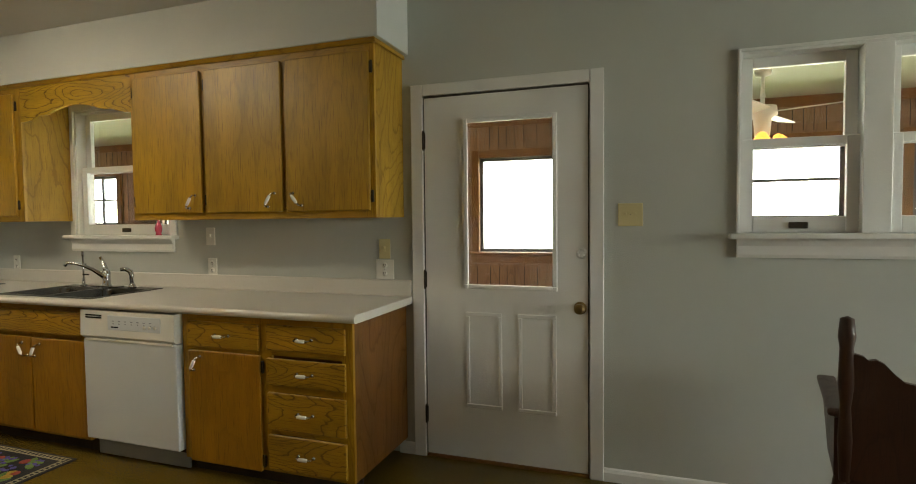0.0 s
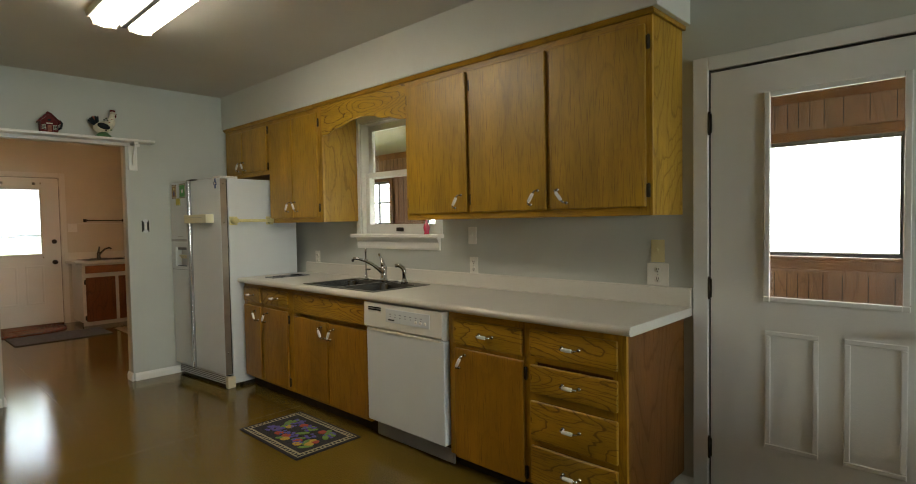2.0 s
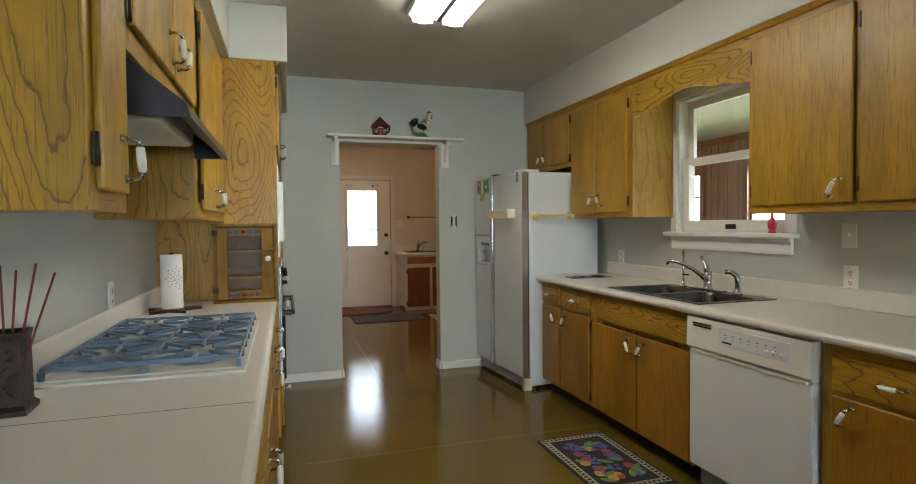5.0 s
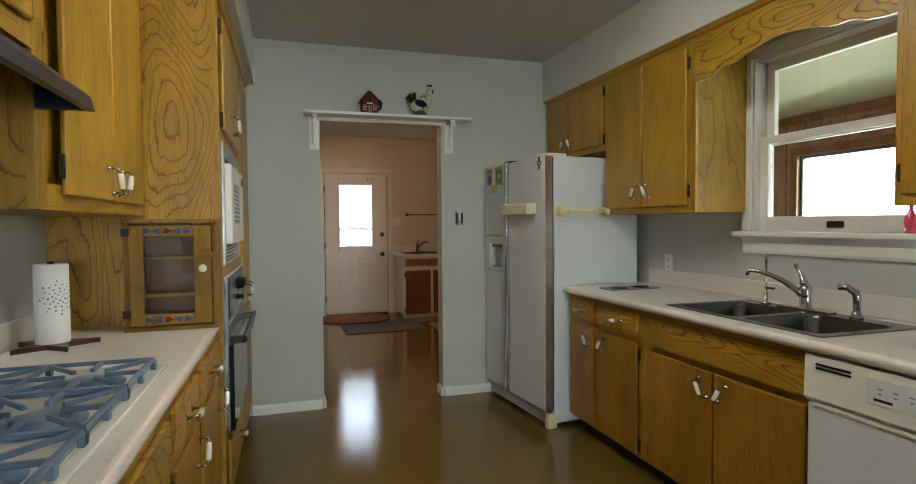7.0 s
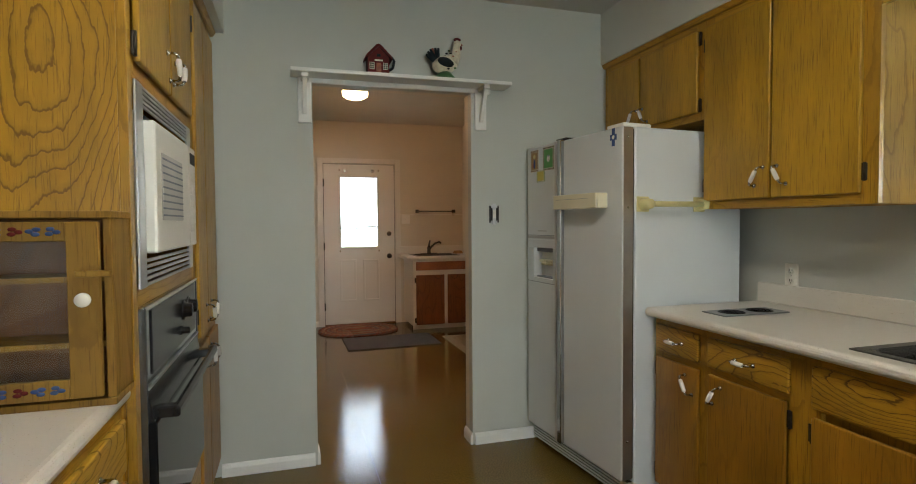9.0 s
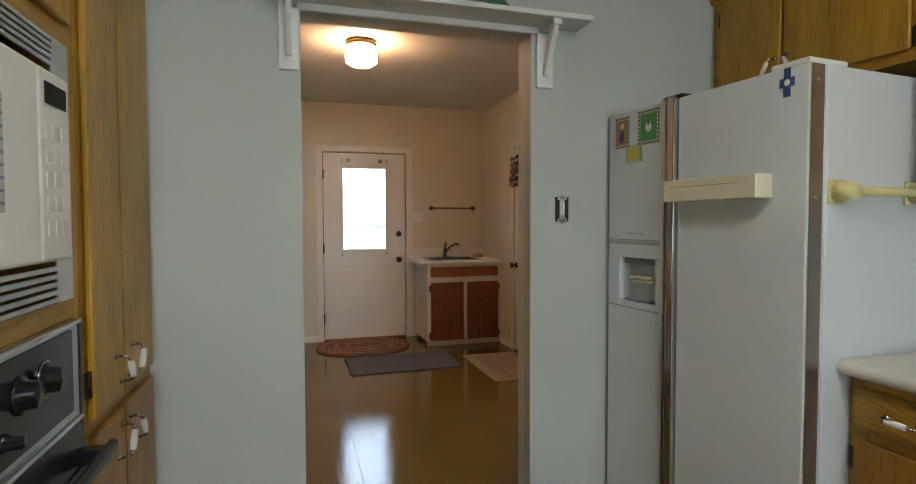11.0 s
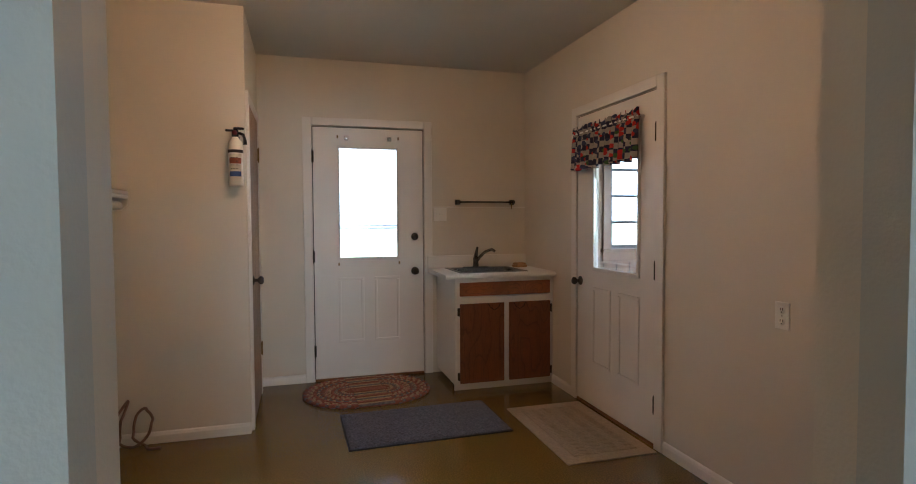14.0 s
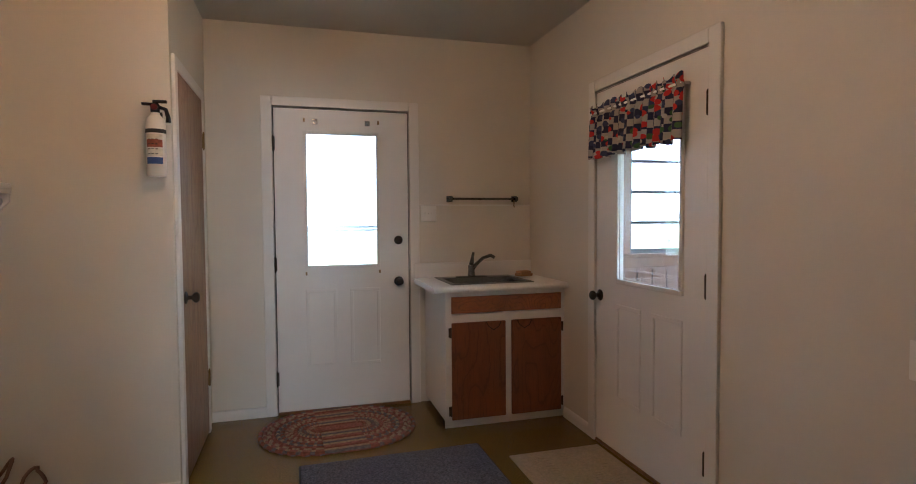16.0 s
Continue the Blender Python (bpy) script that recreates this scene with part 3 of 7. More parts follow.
def entry_door(name, m, w, h, glass, label, paint, hinge_x, knob_x, knob_z, dead_z, metal, hinge_metal, casing_n, back_pane=0.02):
    """A half-glazed door in its casing. Local x runs along the wall, -y faces the room, the wall face at y 0."""
    r = root(name, m, label, "door", kind="structure")
    c = 0.07
    cs = Mesh()
    cs.box(-c - 0.004, -0.004, -0.018, 0.0, 0, h + c, 0.004)
    cs.box(w + 0.004, w + c + 0.004, -0.018, 0.0, 0, h + c, 0.004)
    cs.box(-0.004, w + 0.004, -0.018, 0.0, h + 0.006, h + c, 0.004)
    part("casing", cs, casing_n, r)
    jb = Mesh().box(-0.004, 0.0, 0.0, 0.13, 0, h + 0.006)
    jb.box(w, w + 0.004, 0.0, 0.13, 0, h + 0.006)
    jb.box(0, w, 0.0, 0.13, h, h + 0.006)
    part("jamb", jb, casing_n, r)
    part("threshold", Mesh().box(0, w, -0.01, 0.13, 0.0, 0.018, 0.004), M_brown, r, "worn brown wooden threshold")
    g0, g1, z0, z1 = glass
    body = Mesh()
    y0, y1 = -0.006, 0.040
    for a, b, cc, d in ((0.005, g0, 0.022, h - 0.005), (g1, w - 0.005, 0.022, h - 0.005), (g0, g1, 0.022, z0), (g0, g1, z1, h - 0.005)):
        body.box(a, b, y0, y1, cc, d)
    bmesh.ops.remove_doubles(body.bm, verts=body.bm.verts[:], dist=1e-5)
    d_ = part("door_slab", body, paint, r)
    mo = Mesh()
    f = 0.024
    frame_pieces(mo, "x", g0 + f, g1 - f, z0 + f, z1 - f - 0.0, y0 - 0.012, y0 + 0.004, f, False, 0.004)
    mo.box(g0 + f, g1 - f, y0 - 0.012, y0 + 0.004, z0, z0 + f, 0.004)
    mo.box(g0, g0 + f, y0 - 0.012, y0 + 0.004, z0, z0 + f, 0.004)
    mo.box(g1 - f, g1, y0 - 0.012, y0 + 0.004, z0, z0 + f, 0.004)
    part("glazing_bead", mo, paint, d_)
    pn = part("glass_pane", Mesh().box(g0 + 0.003, g1 - 0.003, y0 + 0.016, y0 + 0.021, z0 + 0.003, z1 - 0.003), M_glass, d_, "clear glass pane")
    pn.visible_shadow = False
    mid = (g0 + g1) / 2
    for a, b in ((g0 + 0.005, mid - 0.045), (mid + 0.045, g1 - 0.005)):
        p = part("raised_panel", panel_mould(a, b, 0.31, 0.845), paint, d_)
        p.location = (0, y0, 0)
    k = part("knob", knob_mesh(), metal, d_, "dark metal round door knob")
    k.location = (knob_x, y0, knob_z)
    if dead_z:
        dl = Mesh().lathe([(0, 0), (0.03, 0), (0.031, 0.006), (0.026, 0.012), (0.02, 0.018), (0, 0.019)], pose(0, 0, 0, 90, 0, 0), 18)
        dl.box(-0.004, 0.004, -0.03, -0.016, -0.014, 0.014, 0.002)
        k = part("deadbolt", dl, metal, d_, "dark metal thumb-turn deadbolt")
        k.location = (knob_x, y0, dead_z)
    hm = finish("hinge", butt_hinge(), hinge_metal)
    for z in (0.25, 1.02, h - 0.24):
        o = new("hinge", hm)
        o.parent, o.location = r, (hinge_x, y0 - 0.002, z)
    # dark strips put the shade of the door gap into colour
    gp_ = Mesh().box(0.0002, 0.0046, -0.003, 0.03, 0.022, h - 0.001).box(w - 0.0046, w - 0.0002, -0.003, 0.03, 0.022, h - 0.001)
    gp_.box(0.0047, w - 0.0047, -0.003, 0.03, h - 0.0046, h - 0.001)
    part("gap_shade", gp_, M_shadow_gap, r, "dark strips painted as the shade of the gap round the slab")
    part("strike", Mesh().box(knob_x and (w - 0.004 if knob_x > w / 2 else -0.002), (w + 0.003 if knob_x > w / 2 else 0.005), 0.004, 0.012, knob_z - 0.03, knob_z + 0.03), metal, r)
    return r, d_


kd, kslab = entry_door("door_1", pose(KD[0], NW, 0), KD[1] - KD[0], KD[3], (0.236, 0.748, 0.975, 1.905), "white half-glazed kitchen door closed to the porch",
                       M_whited, 0.0, 0.866, 0.893, 0, M_brass, M_hinge, M_whited)
cap = Mesh().lathe([(0, 0), (0.028, 0), (0.030, 0.004), (0.024, 0.008), (0, 0.009)], pose(0, 0, 0, 90, 0, 0), 18)
for i in range(8):
    a = i * math.pi / 4
    cap.blob((0.019 * math.cos(a), -0.009, 0.019 * math.sin(a)), (0.006, 0.003, 0.006), n=8)
cp = part("round_cap", cap, M_whited, kslab, "white moulded deadbolt cap")
cp.location = (0.872, -0.006, 1.178)

sd, sslab = entry_door("door_2", pose(SD[0], NW, 0), SD[1] - SD[0], SD[3], (0.216, 0.772, 0.958, 1.90), "white half-glazed laundry side door, closed",
                       M_wdl, 0.923, 0.05, 0.872, 0, M_hinge, M_hinge, M_wdl)
bd, bslab = entry_door("door_3", pose(LW, BD[0], 0, 0, 0, 90), BD[1] - BD[0], BD[3], (0.19, 0.70, 0.985, 1.915), "white half-glazed back door, closed",
                       M_wdl, 0.0, 0.828, 0.882, 1.172, M_hinge, M_hinge, M_wdl)
for x in (0.20, 0.695):
    for z in (0.955, 1.985):
        h_ = part("hook", Mesh().box(x - 0.006, x + 0.006, -0.018, -0.004, z - 0.012, z + 0.012, 0.002), M_brass, bslab)
for x in (0.27, 0.62):
    rb = Mesh().box(x - 0.017, x + 0.017, -0.016, -0.004, 1.96, 1.995, 0.003)
    rb.cyl((x, -0.03, 1.977), (x, -0.012, 1.977), 0.008, 10)
    part("rod_bracket", rb, M_chrome, bslab, "small chrome curtain rod bracket")
# storm door behind the back door
st = root("storm_door", pose(LW - 0.10, BD[0], 0, 0, 0, 90), "aluminium storm door outside the back door", "door")
part("rail", Mesh().box(0.0, 0.90, 0.0, 0.02, 1.255, 1.275, 0.002).box(0.0, 0.90, -0.004, 0.02, 1.235, 1.252, 0.002), M_alu, st)
part("stile", Mesh().box(0.0, 0.06, 0.0, 0.02, 0.0, 2.03, 0.002), M_alu, st)
part("stile", Mesh().box(0.85, 0.905, 0.0, 0.02, 0.0, 2.03, 0.002), M_alu, st)
part("kick_panel", Mesh().box(0.06, 0.85, 0.0, 0.02, 0.0, 0.85, 0.002), M_alu, st)

# closet door
cd = root("door_4", pose(CD[1], CLY, 0, 0, 0, 180), "plain brown wooden closet door, closed, with white casing", "door", kind="structure")
w = CD[1] - CD[0]
cs = Mesh().box(-0.06, 0, -0.016, 0.0, 0, 2.11, 0.003).box(w, w + 0.06, -0.016, 0.0, 0, 2.11, 0.003).box(0, w, -0.016, 0.0, 2.05, 2.11, 0.003)
part("casing", cs, M_wdl, cd)
part("door_slab", Mesh().box(0.004, w - 0.004, -0.012, 0.028, 0.015, 2.046, 0.003), M_brown, cd)
k = part("knob", knob_mesh(), M_hinge, cd, "dark metal round knob")
k.location = (0.06, -0.012, 0.93)
hm = finish("hinge", butt_hinge(), M_brass)
for z in (0.35, 1.80):
    o = new("hinge", hm)
    o.parent, o.location = cd, (w, -0.012, z)


# ---- windows ----
def sash_window(mesh_root, x0, x1, z0, z1, mid, lock=True):
    """A double-hung window between x0 and x1: lower sash inside, upper sash outside."""
    s = 0.05
    for nm, a, b, y in (("upper_sash", mid - 0.02, z1, 0.075), ("lower_sash", z0, mid + 0.025, 0.035)):
        ms = Mesh()
        ms.box(x0, x0 + s, y, y + 0.03, a, b, 0.003)
        ms.box(x1 - s, x1, y, y + 0.03, a, b, 0.003)
        ms.box(x0 + s, x1 - s, y, y + 0.03, b - (0.04 if nm == "lower_sash" else 0.05), b, 0.003)
        ms.box(x0 + s, x1 - s, y, y + 0.03, a, a + (0.075 if nm == "lower_sash" else 0.035), 0.003)
        sh = part(nm, ms, M_white, mesh_root)
        p = part("glass_pane", Mesh().box(x0 + s - 0.004, x1 - s + 0.004, y + 0.012, y + 0.016, a + 0.03, b - 0.03), M_glass, sh)
        p.visible_shadow = False
        if nm == "lower_sash" and lock:
            xm = (x0 + x1) / 2
            lf = Mesh().box(xm - 0.04, xm + 0.04, y - 0.012, y, z0 + 0.02, z0 + 0.05, 0.005)
            lf.box(xm - 0.03, xm + 0.03, y - 0.0125, y - 0.011, z0 + 0.027, z0 + 0.043)
            part("sash_lift", lf, M_hinge, sh, "dark metal sash lift")


def window_unit(name, x0, x1, z0, z1, mid, posts, label, sill_l, sill_r, c=0.055):
    r = root(name, pose(0, NW, 0), label, "window", kind="structure")
    cs = Mesh()
    cs.box(x0 - c, x0, -0.016, 0, z0, z1 + c, 0.003)
    cs.box(x1, x1 + c, -0.016, 0, z0, z1 + c, 0.003)
    cs.box(x0, x1, -0.016, 0, z1, z1 + c, 0.003)
    part("window_frame", cs, M_white, r)
    jb = Mesh().box(x0, x0 + 0.012, 0, 0.13, z0, z1).box(x1 - 0.012, x1, 0, 0.13, z0, z1).box(x0 + 0.012, x1 - 0.012, 0, 0.13, z1 - 0.012, z1)
    for p in posts:
        jb.box(p - 0.055, p + 0.055, -0.004, 0.13, z0, z1 - 0.012, 0.003)
    part("jamb", jb, M_white, r)
    part("window_sill", Mesh().box(sill_l, sill_r, -0.065, 0.035, z0 - 0.028, z0, 0.008, 3), M_white, r)
    apron = [(-0.0, z0 - 0.115), (-0.014, z0 - 0.115), (-0.018, z0 - 0.10), (-0.018, z0 - 0.06), (-0.03, z0 - 0.035), (-0.034, z0 - 0.029), (0.0, z0 - 0.029)]
    part("apron", Mesh().prism(apron, sill_l + 0.035, sill_r - 0.035, "x"), M_white, r)
    edges = [x0 + 0.012, *[v for p in posts for v in (p - 0.055, p + 0.055)], x1 - 0.012]
    for a, b in zip(edges[::2], edges[1::2]):
        sash_window(r, a, b, z0, z1 - 0.012, mid)
    return r


window_unit("window_1", SWIN[0], SWIN[1], SWIN[2], SWIN[3], 1.735, [], "white double-hung window over the sink, closed", -3.68, -2.655)
window_unit("window_2", DWIN[0], DWIN[1], DWIN[2], DWIN[3], 1.695, [1.285], "white paired double-hung windows in the dining area", 0.695, 1.97, 0.014)
r = root("window_3", pose(EX, 0, 0), "wide white picture window in the dining area", "window", kind="structure")
fm = Mesh()
frame_pieces(fm, "y", EWIN[0], EWIN[1], EWIN[2], EWIN[3], -0.018, 0.0, 0.07, False)
fm.box(-0.05, 0.0, EWIN[0] - 0.1, EWIN[1] + 0.1, EWIN[2] - 0.03, EWIN[2], 0.005)
fm.box(0.02, 0.06, 1.37, 1.43, EWIN[2], EWIN[3], 0.003)
part("window_frame", fm, M_white, r)
p = part("glass_pane", Mesh().box(0.035, 0.04, EWIN[0], EWIN[1], EWIN[2], EWIN[3]), M_glass, r)
p.visible_shadow = False

# ---- porch beyond the north wall ----
PY0, PY1, PZ = NW + 0.13, 5.70, 2.40
# the window from -3.75 is unseen, added to send light through the sink window
PWINS = [(-7.6, -6.5, 1.02, 1.99), (-5.70, -4.3, 1.02, 1.99), (-3.75, -2.35, 1.02, 1.99), (-1.36, -0.35, 1.01, 1.99), (0.62, 1.92, 1.02, 2.0), (2.4, 3.3, 1.02, 2.0)]


def panelled(name, axis, a0, a1, n0, n1, z0, z1, holes, label):
    structure(name, wall_with_holes(Mesh(), axis, a0, a1, n0, n1, z0, z1, holes), M_pnl, label)


panelled("wall_porch_north", "x", LW, PX + 0.1, PY1, PY1 + 0.1, 0, 2.6, PWINS, "reddish wood panelling of the porch")
PW = (3.86, 4.95, 1.03, 2.02)
panelled("wall_porch_west", "y", PY0, PY1, LW - 0.1, LW, 0, 2.6, [PW], "reddish wood panelling of the porch")
panelled("wall_porch_east", "y", PY0, PY1, PX, PX + 0.1, 0, 2.6, [(3.7, 5.0, 1.02, 2.0)], "reddish wood panelling of the porch")
panelled("wall_porch_house", "x", LW, PX, PY0, PY0 + 0.012, 0, 2.6, [KD, SWIN, DWIN, SD], "reddish wood panelling of the porch")
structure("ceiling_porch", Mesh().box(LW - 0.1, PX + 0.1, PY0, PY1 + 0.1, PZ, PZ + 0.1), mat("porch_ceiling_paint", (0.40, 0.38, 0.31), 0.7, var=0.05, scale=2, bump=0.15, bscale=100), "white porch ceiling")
structure("floor_porch", Mesh().box(LW - 0.1, PX + 0.1, PY0, PY1 + 0.1, -0.1, -0.02), mat("porch_floor", (0.15, 0.12, 0.09), 0.6, var=0.15, scale=5), "brown porch floor")
tr = Mesh().box(LW, PX, PY1 - 0.02, PY1, PZ - 0.09, PZ, 0.003).box(LW, LW + 0.02, PY0 + 0.012, PY1 - 0.02, PZ - 0.09, PZ, 0.003)
structure("trim_porch_crown", tr, M_brown, "dark wood cornice")
# grooves between the panelling boards: thin dark battens painted as their shade
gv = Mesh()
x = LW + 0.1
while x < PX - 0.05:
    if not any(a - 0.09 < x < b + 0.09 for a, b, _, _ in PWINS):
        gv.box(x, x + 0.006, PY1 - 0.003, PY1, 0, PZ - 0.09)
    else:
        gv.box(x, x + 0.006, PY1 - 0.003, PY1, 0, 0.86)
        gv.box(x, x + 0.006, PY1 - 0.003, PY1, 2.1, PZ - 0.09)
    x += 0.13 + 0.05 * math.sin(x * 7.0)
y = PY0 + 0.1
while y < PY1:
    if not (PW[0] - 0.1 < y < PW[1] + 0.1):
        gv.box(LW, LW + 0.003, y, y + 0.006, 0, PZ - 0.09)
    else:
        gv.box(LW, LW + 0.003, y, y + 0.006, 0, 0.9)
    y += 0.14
structure("trim_panel_grooves", gv, M_shadow_gap, "dark strips painted as the shaded grooves between panelling boards")


def porch_window(name, m, w, z0, z1, rows, cols):
    r = root(name, m, "metal-framed porch window with horizontal bars", "window", kind="structure")
    cs = Mesh()
    frame_pieces(cs, "x", 0, w, z0, z1, -0.02, 0.0, 0.08, False)
    part("window_frame", cs, M_brown, r, "dark wood window casing")
    part("window_sill", Mesh().box(-0.10, w + 0.10, -0.06, 0.0, z0 - 0.03, z0, 0.004).box(-0.08, w + 0.08, -0.02, 0.0, z0 - 0.11, z0 - 0.031, 0.003), M_brown, r)
    fr = Mesh()
    fr.box(0, 0.035, 0.02, 0.06, z0, z1, 0.002).box(w - 0.035, w, 0.02, 0.06, z0, z1, 0.002)
    fr.box(0.035, w - 0.035, 0.02, 0.06, z0, z0 + 0.035, 0.002).box(0.035, w - 0.035, 0.02, 0.06, z1 - 0.035, z1, 0.002)
    part("sash_frame", fr, M_bar, r)
    for i in range(1, rows):
        z = z0 + (z1 - z0) * i / rows
        part("glazing_bar", Mesh().box(0.035, w - 0.035, 0.03, 0.05, z - 0.013, z + 0.013, 0.002), M_bar, r)
    for c_ in cols:
        part("glazing_bar", Mesh().box(c_ - 0.02, c_ + 0.02, 0.024, 0.056, z0 + 0.035, z1 - 0.035, 0.002), M_bar, r)
    return r


for i, (a, b, c_, d) in enumerate(PWINS):
    porch_window("window_%d" % (i + 4), pose(a, PY1, 0), b - a, c_, d, 3 if i in (0, 4, 5) else 1, [0.16] if i == 4 else [0.8] if i == 0 else [])
porch_window("window_10", pose(LW, PW[0], 0, 0, 0, 90), PW[1] - PW[0], PW[2], PW[3], 4, [])

fan = root("ceiling_fan", pose(1.10, 4.6, PZ - 0.15), "white ceiling fan with lit amber lamps on the porch", "ceiling fan")
part("stem", Mesh().lathe([(0.06, 0.15), (0.05, 0.11), (0.014, 0.10), (0.014, 0.0), (0.02, -0.04), (0.014, -0.05), (0.014, -0.10), (0.09, -0.11), (0.10, -0.17), (0.06, -0.20), (0.05, -0.32)], None, 18), M_white, fan)
bl = Mesh().box(0.10, 0.60, -0.065, 0.065, -0.155, -0.147, 0.003)
bm_ = finish("blade", bl, M_white)
for i in range(4):
    o = new("blade", bm_)
    o.parent = fan
    o.matrix_basis = pose(0, 0, 0, 0, 0, 62 + 90 * i) @ pose(0, 0, 0, 10, 0, 0)
sh_ = finish("lamp_shade", Mesh().lathe([(0.018, 0.0), (0.036, -0.02), (0.052, -0.06), (0.056, -0.10), (0.0, -0.095)], None, 14), M_fanlamp)
for i in range(3):
    o = new("lamp_shade", sh_)
    o.parent = fan
    o.matrix_basis = pose(0, 0, -0.30, 0, 0, 120 * i + 20) @ pose(0.10, 0, -0.01, 0, -32, 0)

# ---- outdoors ----
structure("ground", Mesh().box(-80, 80, -80, 80, -0.6, -0.35), M_lawn, "lawn round the house")
structure("backdrop_north", Mesh().box(-14, 8, 8.6, 8.65, -0.4, 4.5), M_out, "bright hazy trees and sky")
structure("backdrop_west", Mesh().box(-12.05, -12, -2, 8.5, -0.4, 4.5), M_outw, "bright hazy trees and sky")
structure("backdrop_east", Mesh().box(11, 11.05, -7, 8.5, -0.4, 4.5), M_oute, "bright hazy trees and sky")

# ---- cabinets ----
def pull_mesh():
    """A bowed chrome pull with a white porcelain grip; along local z, standing out to -y."""
    ms = Mesh()
    for s in (-1, 1):
        ms.lathe([(0.0, 0.0), (0.009, 0.0), (0.009, 0.003), (0.005, 0.005), (0.004, 0.012)], pose(0, 0, s * 0.043, 90, 0, 0), 10)
        ms.tube([(0, -0.008, s * 0.043), (0, -0.022, s * 0.043), (0, -0.030, s * 0.038), (0, -0.033, s * 0.026)], [0.0045, 0.004, 0.0045, 0.0055], 8)
    ms.lathe([(0.0055, -0.027), (0.0085, -0.024), (0.0095, 0.0), (0.0085, 0.024), (0.0055, 0.027)], Matrix.Translation((0, -0.033, 0)), 12, 1)
    return ms


PULL = finish("handle", pull_mesh(), [M_chrome, M_cer])
CAB_HINGE = finish("hinge", Mesh().box(-0.010, 0.010, -0.006, 0.0, -0.030, 0.030, 0.002).cyl((0.004, -0.007, -0.032), (0.004, -0.007, 0.032), 0.005, 8), M_hinge)


def add_pull(parent, x, y, z, tilt):
    o = new("handle", PULL)
    o.parent = parent
    o.matrix_basis = pose(x, y, z, 0, tilt, 0)
    tagged(o, "chrome pull with a white porcelain grip")


def cab_door(cab, x0, x1, z0, z1, front, hinge, pull=None, material=None, name="door", t=0.018):
    """An overlay door with a lipped edge. hinge: l or r. pull: (x, z, tilt)."""
    ms = Mesh().box(x0, x1, front - t, front - 0.0005, z0, z1, 0.006, 3)
    d = part(name, ms, material or (M_lowdoor_shaded if z1 < 0.9 else M_door), cab)
    if pull:
        add_pull(d, pull[0], front - t, pull[1], pull[2])
    if hinge:
        hx = x0 - 0.008 if hinge == "l" else x1 + 0.008
        for z in (z0 + 0.09 * min(1, (z1 - z0)), z1 - 0.10 * min(1, (z1 - z0))):
            o = new("hinge", CAB_HINGE)
            o.parent = d
            o.location = (hx, front - 0.001, z)
    return d


def cab_body(cab, w, d, z0, z1, kick=0.0, rail=0.065, stiles=(), rails=(), side=None, fmat=None, fmath=None, ends=0.06, top=None):
    """Carcass behind a face frame. Local x 0..w, wall at y 0, front at y -d."""
    bd_ = Mesh().box(0, w, -d + 0.0201, 0, z0 + kick, top or z1)
    if top:
        bd_.box(0, 0.016, -d + 0.0201, 0, top, z1).box(w - 0.016, w, -d + 0.0201, 0, top, z1)
    part("body", bd_, side or M_frame, cab)
    for a, b in ((0, ends), (w - ends, w)):
        part("stile", Mesh().box(a, b, -d, -d + 0.02, z0 + kick, z1, 0.001), fmat or M_frame, cab)
    for s in stiles:
        part("stile", Mesh().box(s - 0.03, s + 0.03, -d, -d + 0.02, z0 + kick + rail, z1 - rail), fmat or M_frame, cab)
    for a, b in ((z0 + kick, z0 + kick + rail), (z1 - rail, z1)):
        part("rail", Mesh().box(ends, w - ends, -d, -d + 0.02, a, b), fmath or M_frameh, cab)
    for za, zb, xa, xb in rails:
        part("rail", Mesh().box(xa, xb, -d + 0.0002, -d + 0.02, za, zb), fmath or M_frameh, cab)
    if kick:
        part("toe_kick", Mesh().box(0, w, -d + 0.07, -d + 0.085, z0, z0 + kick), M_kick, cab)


def drawer_front(cab, x0, x1, z0, z1, front, pull=True, material=None, t=0.018):
    d = part("drawer_front", Mesh().box(x0, x1, front - t, front - 0.0005, z0, z1, 0.006, 3), material or M_draw, cab)
    if pull:
        add_pull(d, (x0 + x1) / 2, front - t, (z0 + z1) / 2, 90)
    return d


UP0, UP1, UD = 1.372, 2.285, 0.34
# over the refrigerator
c = root("wall_cabinet", pose(-5.32, NW, 0), "honey oak wall cabinet with two doors above the refrigerator", "cabinet", "wall cabinets")
w = 0.87
cab_body(c, w, UD, 1.80, UP1, stiles=(0.375,))
cab_door(c, 0.05, 0.365, 1.835, 2.225, -UD, "l", (0.325, 1.90, 30))
cab_door(c, 0.38, 0.832, 1.835, 2.225, -UD, "r", (0.425, 1.90, -30))
# tall pair by the window
c = root("wall_cabinet", pose(-4.45, NW, 0), "honey oak wall cabinet with two doors beside the sink window", "cabinet", "wall cabinets")
w = 0.82
cab_body(c, w, UD, UP0, UP1, side=M_side)
part("stile", Mesh().box(0.70, 0.76, -UD, -UD + 0.02, UP0 + 0.065, UP1 - 0.065), M_frame, c)
cab_door(c, 0.012, 0.388, 1.41, 2.225, -UD, "l", (0.338, 1.50, 30))
cab_door(c, 0.398, 0.766, 1.41, 2.225, -UD, "r", (0.45, 1.50, -30))
